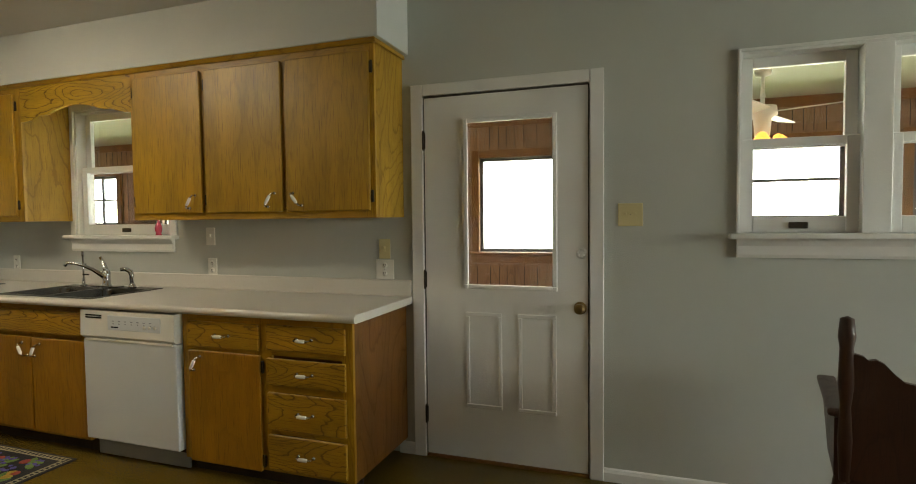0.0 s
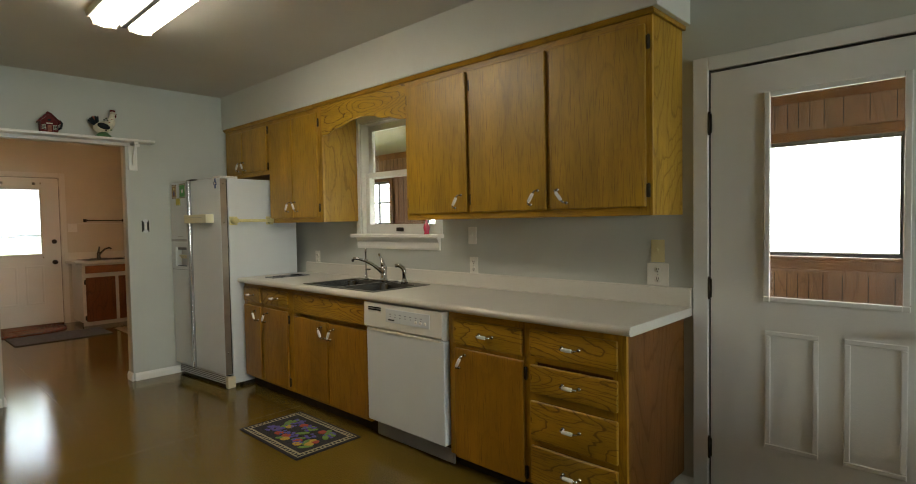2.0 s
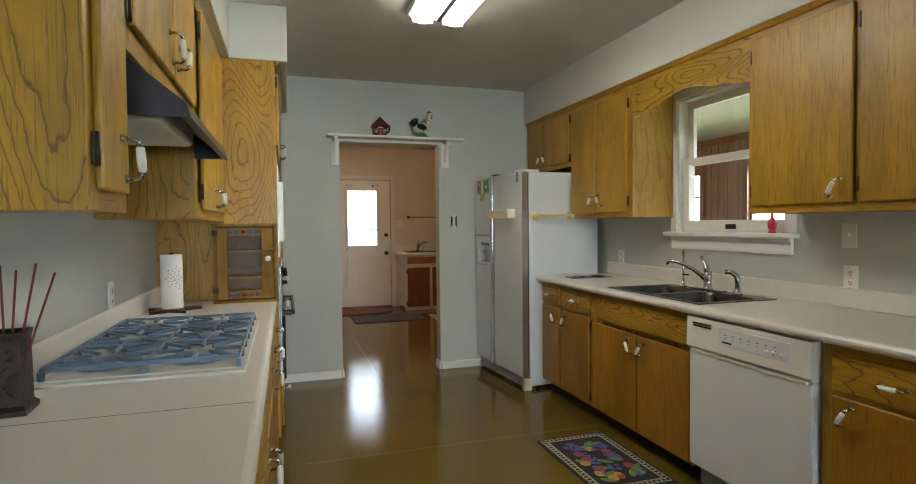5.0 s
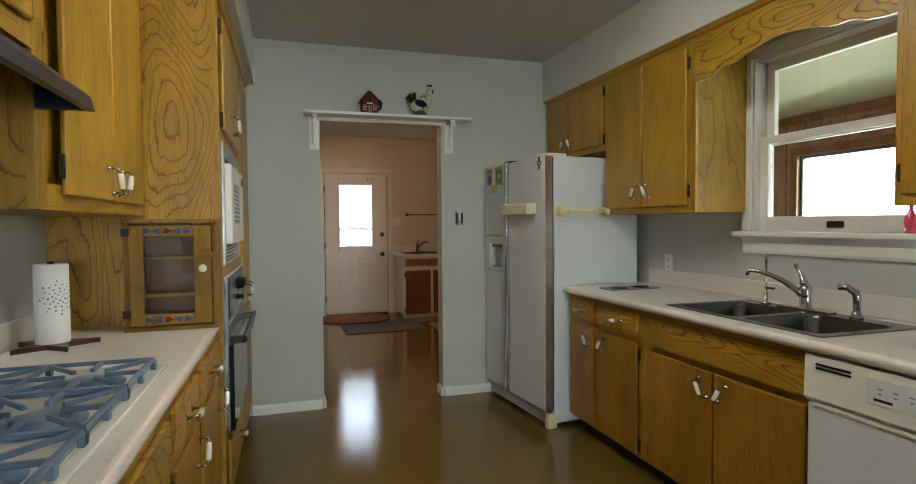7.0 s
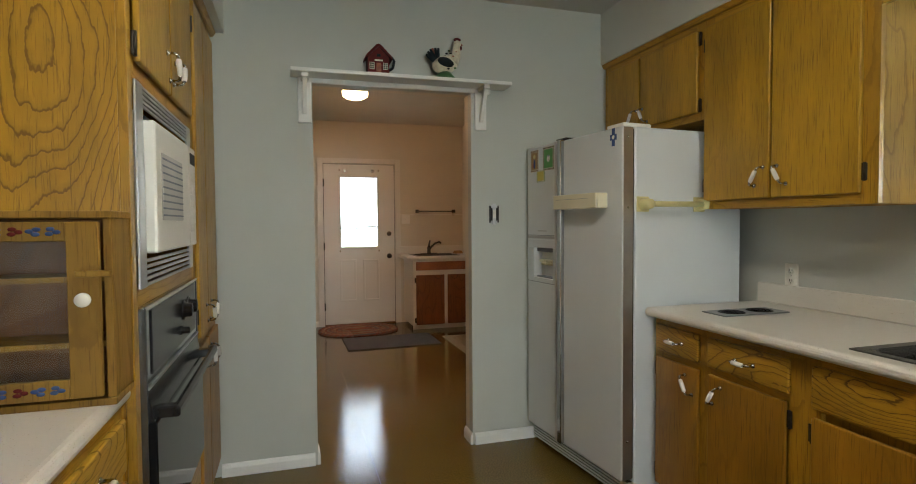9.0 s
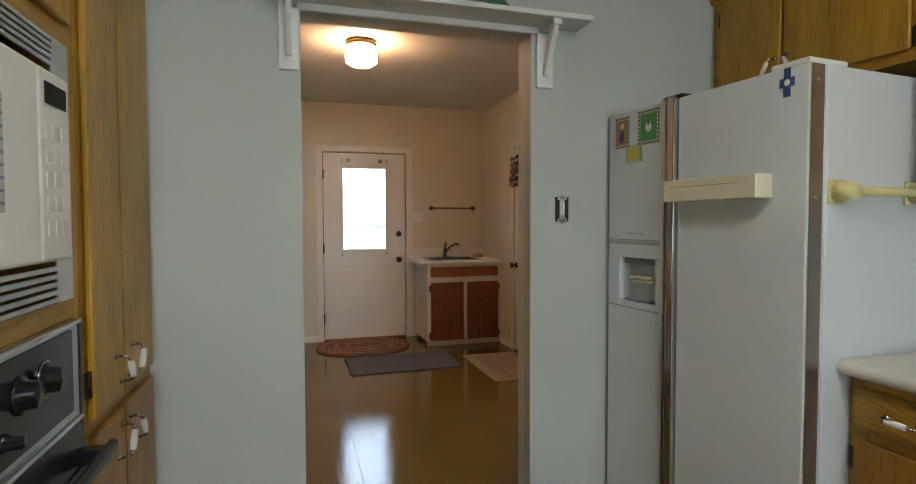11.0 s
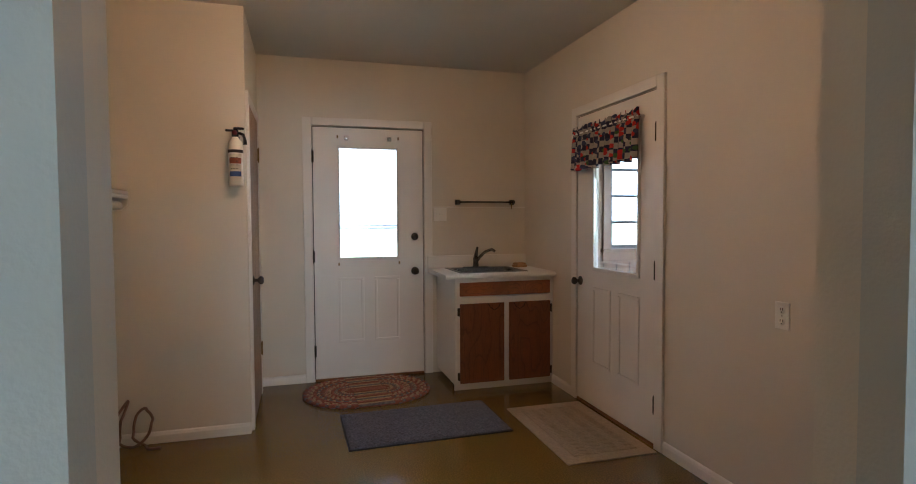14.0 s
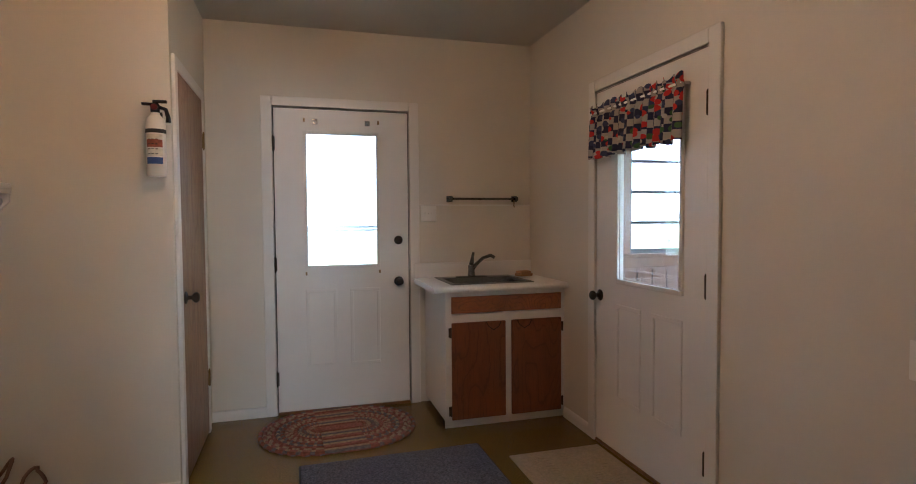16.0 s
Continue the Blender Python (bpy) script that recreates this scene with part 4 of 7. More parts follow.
# three doors
c = root("wall_cabinet", pose(-2.65, NW, 0), "honey oak wall cabinet with three doors above the counter", "cabinet", "wall cabinets")
cab_body(c, 1.66, UD, UP0, UP1, stiles=(0.558, 1.112), side=M_side)
cab_door(c, 0.028, 0.543, 1.41, 2.225, -UD, "l", (0.475, 1.475, 32))
cab_door(c, 0.573, 1.098, 1.41, 2.225, -UD, "l", (1.025, 1.475, 32))
cab_door(c, 1.125, 1.634, 1.41, 2.225, -UD, "r", (1.195, 1.475, -38))
# scalloped valance
pts = [(-3.63, 2.285), (-2.65, 2.285)]
k = 96
low = []
for i in range(k + 1):
    u = i / k
    x = -2.65 - 0.98 * u
    e = abs(u - 0.5) * 2
    for e1, e0, z1, z0 in ((1.0, 0.66, 2.035, 2.070), (0.66, 0.36, 2.070, 2.092), (0.36, 0.0, 2.092, 2.118)):
        if e0 <= e <= e1:
            s_ = (e1 - e) / (e1 - e0)
            z = z1 + (z0 - z1) * s_ - 0.010 * math.sin(math.pi * s_) * (1 if e1 > 0.4 else -0.4)
    low.append((x, z))
val = Mesh().prism(pts + low, 2.66, 2.68, "y")
thing("window_valance", val, wood("oak_valance", (0.52, 0.30, 0.018), (0.09, 0.034, 0.004), "x", 34, 0.9, zoom=1.4), "honey oak valance board with scalloped lower edge over the sink window", "valance")
crown = Mesh()
prof = [(2.66, 2.262), (2.648, 2.264), (2.640, 2.275), (2.634, 2.285), (2.66, 2.285)]
crown.prism(prof, WK, -0.975, "x")
structure("trim_cabinet_crown", crown, M_frameh, "oak moulding along the top of the wall cabinets")
structure("trim_cabinet_crown_end", Mesh().box(-0.985, -0.972, 2.642, NW, 2.262, 2.284, 0.003), M_frameh)

# base cabinets, north run
LD, LZ = 0.61, 0.877


def base_unit(x0, x1, label):
    return root("base_cabinet", pose(x0, NW, 0), label, "cabinet", "base cabinets")


c = base_unit(-4.445, -3.66, "honey oak base cabinet with two drawers over two doors")
cab_body(c, 0.785, LD, 0, LZ, 0.09, stiles=(0.325,), rails=((0.695, 0.725, 0.035, 0.75),))
drawer_front(c, 0.02, 0.295, 0.725, 0.845, -LD)
drawer_front(c, 0.352, 0.735, 0.725, 0.845, -LD)
cab_door(c, 0.02, 0.298, 0.105, 0.695, -LD, "l", (0.245, 0.62, -30))
cab_door(c, 0.355, 0.722, 0.105, 0.695, -LD, "r", (0.405, 0.62, 30))
c = base_unit(-3.66, -2.73, "honey oak sink cabinet with a false drawer front and two doors")
cab_body(c, 0.93, LD, 0, LZ, 0.09, rails=((0.695, 0.725, 0.035, 0.895),), top=0.72)
drawer_front(c, 0.037, 0.922, 0.705, 0.845, -LD, False, M_false)
cab_door(c, 0.037, 0.474, 0.105, 0.675, -LD, "l", (0.425, 0.60, -30))
cab_door(c, 0.486, 0.922, 0.105, 0.675, -LD, "r", (0.535, 0.60, 30))
c = base_unit(-2.02, -1.51, "honey oak base cabinet with one drawer over a door")
cab_body(c, 0.51, LD, 0, LZ, 0.09, rails=((0.68, 0.715, 0.035, 0.475),))
drawer_front(c, 0.05, 0.503, 0.702, 0.838, -LD)
cab_door(c, 0.05, 0.508, 0.085, 0.682, -LD, "r", (0.11, 0.615, 30))
c = base_unit(-1.51, -1.035, "honey oak base cabinet with four drawers")
cab_body(c, 0.525, LD, 0, LZ, 0.09, rails=((0.685, 0.715, 0.035, 0.49), (0.50, 0.54, 0.035, 0.49), (0.285, 0.315, 0.035, 0.49)), side=M_end_and_shade)
for a, b in ((0.714, 0.843), (0.538, 0.674), (0.313, 0.50), (0.108, 0.285)):
    drawer_front(c, 0.04, 0.49, a, b, -LD)

# dishwasher
dw = root("dishwasher", pose(-2.722, NW, 0), "white built-in dishwasher with a bisque control panel", "dishwasher")
part("tub", Mesh().box(0.01, 0.69, -0.59, -0.02, 0.10, 0.868), M_blackm, dw)
part("door", Mesh().box(0.008, 0.692, -0.645, -0.592, 0.125, 0.705, 0.008, 3), M_fridge, dw, "plain white door panel")
pp = part("control_panel", Mesh().prism([(-0.645, 0.71), (-0.66, 0.725), (-0.655, 0.868), (-0.59, 0.868), (-0.59, 0.71)], 0.006, 0.694, "x"), M_appl, dw, "bisque control panel with small marks")
part("handle_groove", Mesh().box(0.03, 0.67, -0.652, -0.640, 0.695, 0.709, 0.003), M_appl, dw)
part("vent", Mesh().box(0.05, 0.17, -0.660, -0.655, 0.825, 0.832).box(0.05, 0.17, -0.6605, -0.655, 0.838, 0.845), M_black, dw, "dark vent slots")
part("button_panel", Mesh().box(0.22, 0.60, -0.6615, -0.655, 0.765, 0.845, 0.002), M_fridge, dw)
for i in range(7):
    x_ = 0.255 + i * 0.045
    part("button_mark", Mesh().box(x_, x_ + 0.016, -0.6625, -0.6605, 0.813, 0.817).box(x_ + 0.004, x_ + 0.012, -0.6625, -0.6605, 0.798, 0.803), M_print, pp)
part("plate", Mesh().box(0.245, 0.30, -0.6625, -0.6605, 0.777, 0.785), M_teal, pp)
for i in range(3):
    part("button", Mesh().lathe([(0.009, 0), (0.009, 0.004), (0, 0.005)], pose(0.49 + i * 0.038, -0.6615, 0.79, 90, 0, 0), 12), M_outlet, pp)
part("kick_plate", Mesh().box(0.01, 0.69, -0.575, -0.56, 0.008, 0.115, 0.003), mat("grey_kick", (0.30, 0.33, 0.36), 0.45, var=0.06), dw, "grey toe plate")
part("foot", Mesh().box(0.05, 0.09, -0.55, -0.1, 0.0, 0.10), M_blackm, dw)


# ---- worktops ----
def rounded_top(x0, x1, y0, y1, z0, z1, hole=None, front="lo"):
    """A worktop with a rolled front edge, optionally with a rectangular cut-out."""
    ms = Mesh()
    r = (z1 - z0) / 2
    if front == "lo":
        arc = [(y0 + r - r * math.sin(a), z0 + r - r * math.cos(a)) for a in [math.pi * i / 8 for i in range(9)]]
        ms.prism([(y0 + 0.03, z0), *arc, (y0 + 0.03, z1)], x0, x1, "x")
        ya, yb = y0 + 0.03, y1
    else:
        arc = [(y1 - r + r * math.sin(a), z0 + r - r * math.cos(a)) for a in [math.pi * i / 8 for i in range(9)]]
        ms.prism([(y1 - 0.03, z0), *arc, (y1 - 0.03, z1)], x0, x1, "x")
        ya, yb = y0, y1 - 0.03
    if hole:
        a, b, c_, d = hole
        xs, ys = (x0, a, b, x1), (ya, c_, d, yb)
        for i in range(3):
            for j in range(3):
                if (i, j) != (1, 1):
                    ms.box(xs[i], xs[i + 1], ys[j], ys[j + 1], z0, z1)
        bmesh.ops.remove_doubles(ms.bm, verts=ms.bm.verts[:], dist=1e-5)
    else:
        ms.box(x0, x1, ya, yb, z0, z1)
    return ms


SINK = (-3.52, -2.70, 2.40, 2.90)
ct = root("worktop", pose(0, 0, 0), "speckled off-white laminate worktop with upstand under the window", "worktop")
part("slab", rounded_top(-4.445, -0.942, 2.33, NW, 0.877, 0.918, (SINK[0] + 0.015, SINK[1] - 0.015, SINK[2] + 0.015, SINK[3] - 0.015)), M_lam, ct)
part("upstand", Mesh().box(-4.445, -0.942, NW - 0.022, NW, 0.918, 1.012, 0.006, 3), M_lam, ct)


def sink(name, m, w, d, bowls, label, depth=0.17, deck=0.09):
    """A steel sink: rim and deck round open bowls. Local x 0..w, y 0..d (the deck at the back), rim at z 0."""
    r = root(name, m, label, "sink")
    ms = Mesh()
    x = [0.0]
    for a, b in bowls:
        x += [a, b]
    x.append(w)
    y0, y1 = 0.03, d - deck
    for a, b in zip(x[::2], x[1::2]):
        ms.box(a, b, y0, y1, 0.0, 0.005)
    ms.box(0, w, 0, y0, 0.0, 0.005)
    ms.box(0, w, y1, d, 0.0, 0.005)
    part("rim", ms, M_steel, r)
    for a, b in bowls:
        bw = Mesh()
        n, rr = 6, 0.05
        def loop(inset, z):
            pts_ = []
            for cx, cy, s in ((b - rr - inset, y1 - rr - inset, 0), (a + rr + inset, y1 - rr - inset, 1), (a + rr + inset, y0 + rr + inset, 2), (b - rr - inset, y0 + rr + inset, 3)):
                for i in range(n + 1):
                    t = math.pi / 2 * (s + i / n)
                    pts_.append(bw.bm.verts.new((cx + rr * math.cos(t), cy + rr * math.sin(t), z)))
            return pts_
        sq = []
        for cx, cy, s in ((b, y1, 0), (a, y1, 1), (a, y0, 2), (b, y0, 3)):
            for i in range(n + 1):
                sq.append(bw.bm.verts.new((cx, cy, 0.0048)))
        loops = [sq, loop(0.0, 0.0045), loop(0.006, -0.01), loop(0.012, -depth * 0.8), loop(0.03, -depth * 0.97), loop(0.06, -depth)]
        for p_, q_ in zip(loops, loops[1:]):
            for i in range(len(p_)):
                j = (i + 1) % len(p_)
                f = bw.bm.faces.new([p_[i], p_[j], q_[j], q_[i]])
                f.smooth = True
        bw.bm.faces.new(loops[-1])
        bo = part("bowl", bw, M_steel, r)
        dr = Mesh().lathe([(0.0, 0.002), (0.02, 0.002), (0.036, 0.004), (0.042, 0.001), (0.042, 0.0)], Matrix.Translation(((a + b) / 2, (y0 + y1) / 2, -depth)), 18)
        part("drain", dr, M_chrome, bo)
    return r


sk = sink("kitchen_sink", pose(SINK[0], SINK[2], 0.9185), SINK[1] - SINK[0], 0.50, [(0.035, 0.395), (0.425, 0.785)], "stainless steel double-bowl sink set in the worktop")
fc = root("faucet", pose(-3.165, 2.865, 0.924), "chrome single-lever kitchen faucet", "faucet")
part("base", Mesh().lathe([(0.033, 0), (0.033, 0.008), (0.026, 0.016), (0.024, 0.06), (0.027, 0.085), (0.022, 0.11), (0.0, 0.115)], None, 18), M_chrome, fc)
part("deck_plate", Mesh().box(-0.13, 0.13, -0.028, 0.028, 0.0, 0.007, 0.004, 3), M_chrome, fc)
part("spout", Mesh().tube([(0, 0, 0.05), (-0.022, -0.025, 0.085), (-0.055, -0.058, 0.122), (-0.095, -0.092, 0.150), (-0.135, -0.122, 0.166), (-0.168, -0.145, 0.170), (-0.182, -0.154, 0.150)],
                          [0.016, 0.015, 0.0125, 0.011, 0.010, 0.011, 0.012], 12), M_chrome, fc)
part("lever", Mesh().tube([(0, 0, 0.10), (-0.012, 0.0, 0.13), (-0.03, 0.004, 0.165), (-0.058, 0.006, 0.198)], [0.020, 0.016, 0.011, 0.010], 12), M_chrome, fc)
wf = root("filter_tap", pose(-3.375, 2.86, 0.924), "slim chrome drinking-water tap with a black lever", "faucet")
part("stem", Mesh().lathe([(0.022, 0), (0.022, 0.006), (0.010, 0.012), (0.010, 0.05), (0.006, 0.055), (0.006, 0.20), (0.009, 0.205), (0.009, 0.235), (0.004, 0.24)], None, 14), M_chrome, wf)
part("collar", Mesh().lathe([(0.010, 0.135), (0.019, 0.137), (0.019, 0.155), (0.010, 0.157)], None, 14), M_chrome, wf)
part("lever", Mesh().box(-0.006, 0.05, -0.006, 0.006, 0.072, 0.082, 0.003), M_black, wf, "black lever")
sp = root("side_sprayer", pose(-2.925, 2.858, 0.924), "chrome side sprayer standing in the sink deck", "sprayer")
part("base", Mesh().lathe([(0.026, 0), (0.025, 0.008), (0.018, 0.02), (0.016, 0.03)], None, 16), M_chrome, sp)
part("head", Mesh().tube([(0, 0, 0.025), (0, 0, 0.08), (-0.004, -0.003, 0.105), (-0.028, -0.018, 0.125), (-0.055, -0.035, 0.122)], [0.013, 0.015, 0.017, 0.015, 0.013], 12), M_chrome, sp)
tv = root("burner_cover", pose(-4.17, 2.64, 0.919), "dark grey trivet plate with two round recesses on the worktop", "trivet")
part("plate", Mesh().box(-0.07, 0.07, -0.17, 0.17, 0, 0.006, 0.003), mat("grey_plate", (0.20, 0.21, 0.22), 0.4, 0.3, var=0.1), tv)
for y in (-0.075, 0.075):
    part("ring", Mesh().lathe([(0.045, 0.006), (0.05, 0.009), (0.055, 0.006)], Matrix.Translation((0, y, 0)), 20), M_black, tv)

# ---- cooktop side (facing +y) ----
def south(x):
    """Pose of a unit whose right-hand end, seen from the room, lies at x; local x runs west."""
    return pose(x, SW, 0, 0, 0, 180)


SF = 0.345           # front of the south wall cabinets from the wall
c = root("wall_cabinet", south(-1.555), "honey oak wall cabinet with one narrow door beside the hood", "cabinet", "wall cabinets")
cab_body(c, 0.245, SF, UP0 - 0.006, UP1, side=M_panel)
part("side_panel", Mesh().box(-0.004, -0.0005, -SF, 0, UP0 - 0.006, UP1 - 0.001), M_panel, c, "oak side panel with bold cathedral grain")
cab_door(c, 0.035, 0.205, 1.405, 2.225, -SF, "l", (0.16, 1.475, -20))
c = root("wall_cabinet", south(-1.80), "short honey oak wall cabinet with two doors above the hood", "cabinet", "wall cabinets")
cab_body(c, 0.98, SF, 1.735, UP1, stiles=(0.522,))
cab_door(c, 0.04, 0.515, 1.79, 2.225, -SF, "l", (0.465, 1.87, -25))
cab_door(c, 0.53, 0.95, 1.79, 2.225, -SF, "r", (0.58, 1.87, 25))
c = root("wall_cabinet", south(-2.78), "honey oak wall cabinet with two doors by the oven cabinet", "cabinet", "wall cabinets")
cab_body(c, 1.02, SF, UP0 - 0.006, UP1, side=M_panel)
cab_door(c, 0.15, 0.55, 1.405, 2.225, -SF, "l", (0.505, 1.47, -28))
cab_door(c, 0.563, 0.92, 1.405, 2.225, -SF, "r", (0.61, 1.47, 28))

hd = root("range_hood", south(-1.90), "dark metal range hood with a light housing under the cabinets", "range hood")
W_ = 0.90
hp = [(0.0, 1.735), (-0.33, 1.735), (-0.455, 1.635), (-0.465, 1.60), (-0.445, 1.60), (-0.435, 1.622), (-0.32, 1.715), (0.0, 1.715)]
part("shell", Mesh().prism(hp, 0, W_, "x"), M_hood, hd)
for x in (0.0, W_ - 0.006):
    part("side_panel", Mesh().prism([(0.0, 1.60), (-0.46, 1.60), (-0.455, 1.635), (-0.33, 1.733), (0.0, 1.733)], x - 0.001, x + 0.007, "x"), M_hood, hd)
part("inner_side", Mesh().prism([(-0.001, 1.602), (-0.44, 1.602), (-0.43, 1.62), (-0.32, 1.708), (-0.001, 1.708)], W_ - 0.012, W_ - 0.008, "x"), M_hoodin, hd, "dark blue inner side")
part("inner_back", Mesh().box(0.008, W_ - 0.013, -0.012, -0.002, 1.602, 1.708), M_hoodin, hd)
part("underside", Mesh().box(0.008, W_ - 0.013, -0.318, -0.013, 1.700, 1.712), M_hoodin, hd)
part("light_housing", Mesh().box(0.06, 0.56, -0.39, -0.16, 1.60, 1.685, 0.016, 3), mat("frosted_hood_plastic", (0.50, 0.52, 0.50), 0.35, var=0.05), hd, "pale plastic lamp cover")

# base cabinets under the cooktop
for x0, w, lab in ((-0.95, 0.60, "a"), (-1.55, 1.24, "b"), (-2.79, 0.45, "c"), (-3.24, 0.56, "d")):
    c = root("base_cabinet", south(x0), "honey oak base cabinet under the cooktop worktop", "cabinet", "base cabinets")
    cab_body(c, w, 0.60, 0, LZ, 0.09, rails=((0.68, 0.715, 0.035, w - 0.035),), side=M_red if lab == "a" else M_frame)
    if lab == "b":
        drawer_front(c, 0.03, w - 0.03, 0.72, 0.845, -0.60, False)
        cab_door(c, 0.03, w / 2 - 0.005, 0.105, 0.69, -0.60, "l", (w / 2 - 0.06, 0.60, 28))
        cab_door(c, w / 2 + 0.005, w - 0.03, 0.105, 0.69, -0.60, "r", (w / 2 + 0.06, 0.60, -28))
    else:
        drawer_front(c, 0.03, w - 0.03, 0.715, 0.845, -0.60)
        cab_door(c, 0.03, w - 0.03, 0.105, 0.69, -0.60, "l", (w - 0.09, 0.61, 28))
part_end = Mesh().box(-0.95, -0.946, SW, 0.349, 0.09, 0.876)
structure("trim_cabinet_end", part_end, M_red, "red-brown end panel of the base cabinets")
ct = root("worktop", pose(0, 0, 0), "speckled off-white laminate worktop round the cooktop", "worktop")
part("slab", rounded_top(-3.80, -0.80, SW, 0.372, 0.877, 0.918, None, "hi"), M_lam, ct)
part("upstand", Mesh().box(-3.80, -0.80, SW, SW + 0.022, 0.918, 1.012, 0.006, 3), M_lam, ct)

part("seam", Mesh().box(-1.803, -1.800, SW + 0.022, 0.352, 0.917, 0.9186), M_print, ct, "thin dark joint")

ck = root("cooktop", pose(0, 0, 0.918), "white enamel gas cooktop with blue-grey cast grates", "cooktop")
part("deck", Mesh().box(-3.04, -2.09, -0.205, 0.312, 0.0, 0.008, 0.003, 3), M_cook, ck)
part("well", Mesh().box(-2.99, -2.12, -0.185, 0.285, 0.008, 0.013, 0.002), M_cook, ck)
GX0, GX1, GY0, GY1 = -2.955, -2.125, -0.195, 0.292


def bar(ms, x0, y0, x1, y1, z0=0.036, h=0.010, t=0.010):
    d = Vector((x1 - x0, y1 - y0, 0))
    n = Vector((-d.y, d.x, 0)).normalized() * t / 2
    a, b = Vector((x0, y0, 0)), Vector((x1, y1, 0))
    lo = [a + n, b + n, b - n, a - n]
    top = 0.75
    v0 = [ms.bm.verts.new((p.x, p.y, z0)) for p in lo]
    n2 = n * top
    v1 = [ms.bm.verts.new((p.x, p.y, z0 + h)) for p in (a + n2, b + n2, b - n2, a - n2)]
    ms.bm.faces.new(v0[::-1])
    ms.bm.faces.new(v1)
    for i in range(4):
        ms.bm.faces.new([v0[i], v0[(i + 1) % 4], v1[(i + 1) % 4], v1[i]])


sec = (GX1 - GX0) / 3
for s in range(3):
    a, b = GX0 + s * sec + 0.004, GX0 + (s + 1) * sec - 0.004
    g = Mesh()
    for q in ((a, GY0, b, GY0), (a, GY1, b, GY1), (a, GY0, a, GY1), (b, GY0, b, GY1)):
        bar(g, *q)
    m_ = (a + b) / 2
    yc = (GY0 + GY1) / 2
    bar(g, a, yc, b, yc)
    for y_ in ((GY0 + yc) / 2, (GY1 + yc) / 2):
        hy = (GY1 - GY0) / 4
        for sx, sy in ((a, y_ - hy), (b, y_ - hy), (a, y_ + hy), (b, y_ + hy)):
            d = Vector((m_ - sx, y_ - sy))
            bar(g, sx, sy, sx + d.x * 0.72, sy + d.y * 0.72)
        bar(g, m_, y_ - hy, m_, y_ - hy * 0.35)
        bar(g, m_, y_ + hy * 0.35, m_, y_ + hy)
        bar(g, a, y_, a + sec * 0.30, y_)
        bar(g, b - sec * 0.30, y_, b, y_)
    for fx, fy in ((a, GY0), (b, GY0), (a, GY1), (b, GY1), (a, yc), (b, yc), (m_, GY1), (m_, GY0)):
        g.prism([(fx - 0.012, 0.036), (fx + 0.012, 0.036), (fx + 0.008, 0.012), (fx - 0.008, 0.012)], fy - 0.006, fy + 0.006, "y")
    part("grate", g, M_grate, ck, "blue-grey cast iron grate")
    for y_ in ((GY0 + yc) / 2, (GY1 + yc) / 2):
        br = Mesh().lathe([(0.085, 0.016), (0.088, 0.019), (0.060, 0.021), (0.05, 0.017), (0.045, 0.017), (0.045, 0.030), (0.036, 0.034), (0.0, 0.035)], Matrix.Translation((m_, y_, 0)), 24)
        part("burner", br, M_grate, ck, "round burner cap on a drip ring")

# ---- oven tower ----
TX, TW, TD = -3.80, 0.90, 0.633
tw = root("oven_cabinet", south(TX), "tall honey oak cabinet housing the oven and microwave", "cabinet")
part("side_panel", Mesh().box(0.0, 0.02, -TD + 0.022, 0, 0.0, 2.284), M_panel, tw, "oak side panel with bold cathedral grain")
part("side_panel", Mesh().box(TW - 0.02, TW, -TD + 0.022, 0, 0.0, 2.284), M_frame, tw)
fv = Mesh().box(0.0, 0.045, -TD, -TD + 0.022, 0.09, 2.284, 0.002).box(TW - 0.045, TW, -TD, -TD + 0.022, 0.09, 2.284, 0.002)
part("stile", fv, M_frame, tw)
for a, b in ((2.20, 2.284), (1.69, 1.76), (1.106, 1.149), (0.37, 0.43), (0.09, 0.16)):
    part("rail", Mesh().box(0.045, TW - 0.045, -TD, -TD + 0.022, a, b), M_frameh, tw)
part("back_panel", Mesh().box(0.02, TW - 0.02, -TD + 0.3, -TD + 0.31, 0.09, 2.28), M_frame, tw)
for z in (0.36, 1.10):
    part("shelf", Mesh().box(0.02, TW - 0.02, -TD + 0.03, -0.02, z, z + 0.03), M_frame, tw)
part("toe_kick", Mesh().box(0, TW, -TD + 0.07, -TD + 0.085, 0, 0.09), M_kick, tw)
cab_door(tw, 0.055, 0.445, 1.735, 2.225, -TD, "l", (0.405, 1.815, -25))
cab_door(tw, 0.455, 0.845, 1.735, 2.225, -TD, "r", (0.495, 1.815, 25))
drawer_front(tw, 0.05, 0.85, 0.145, 0.385, -TD, True)

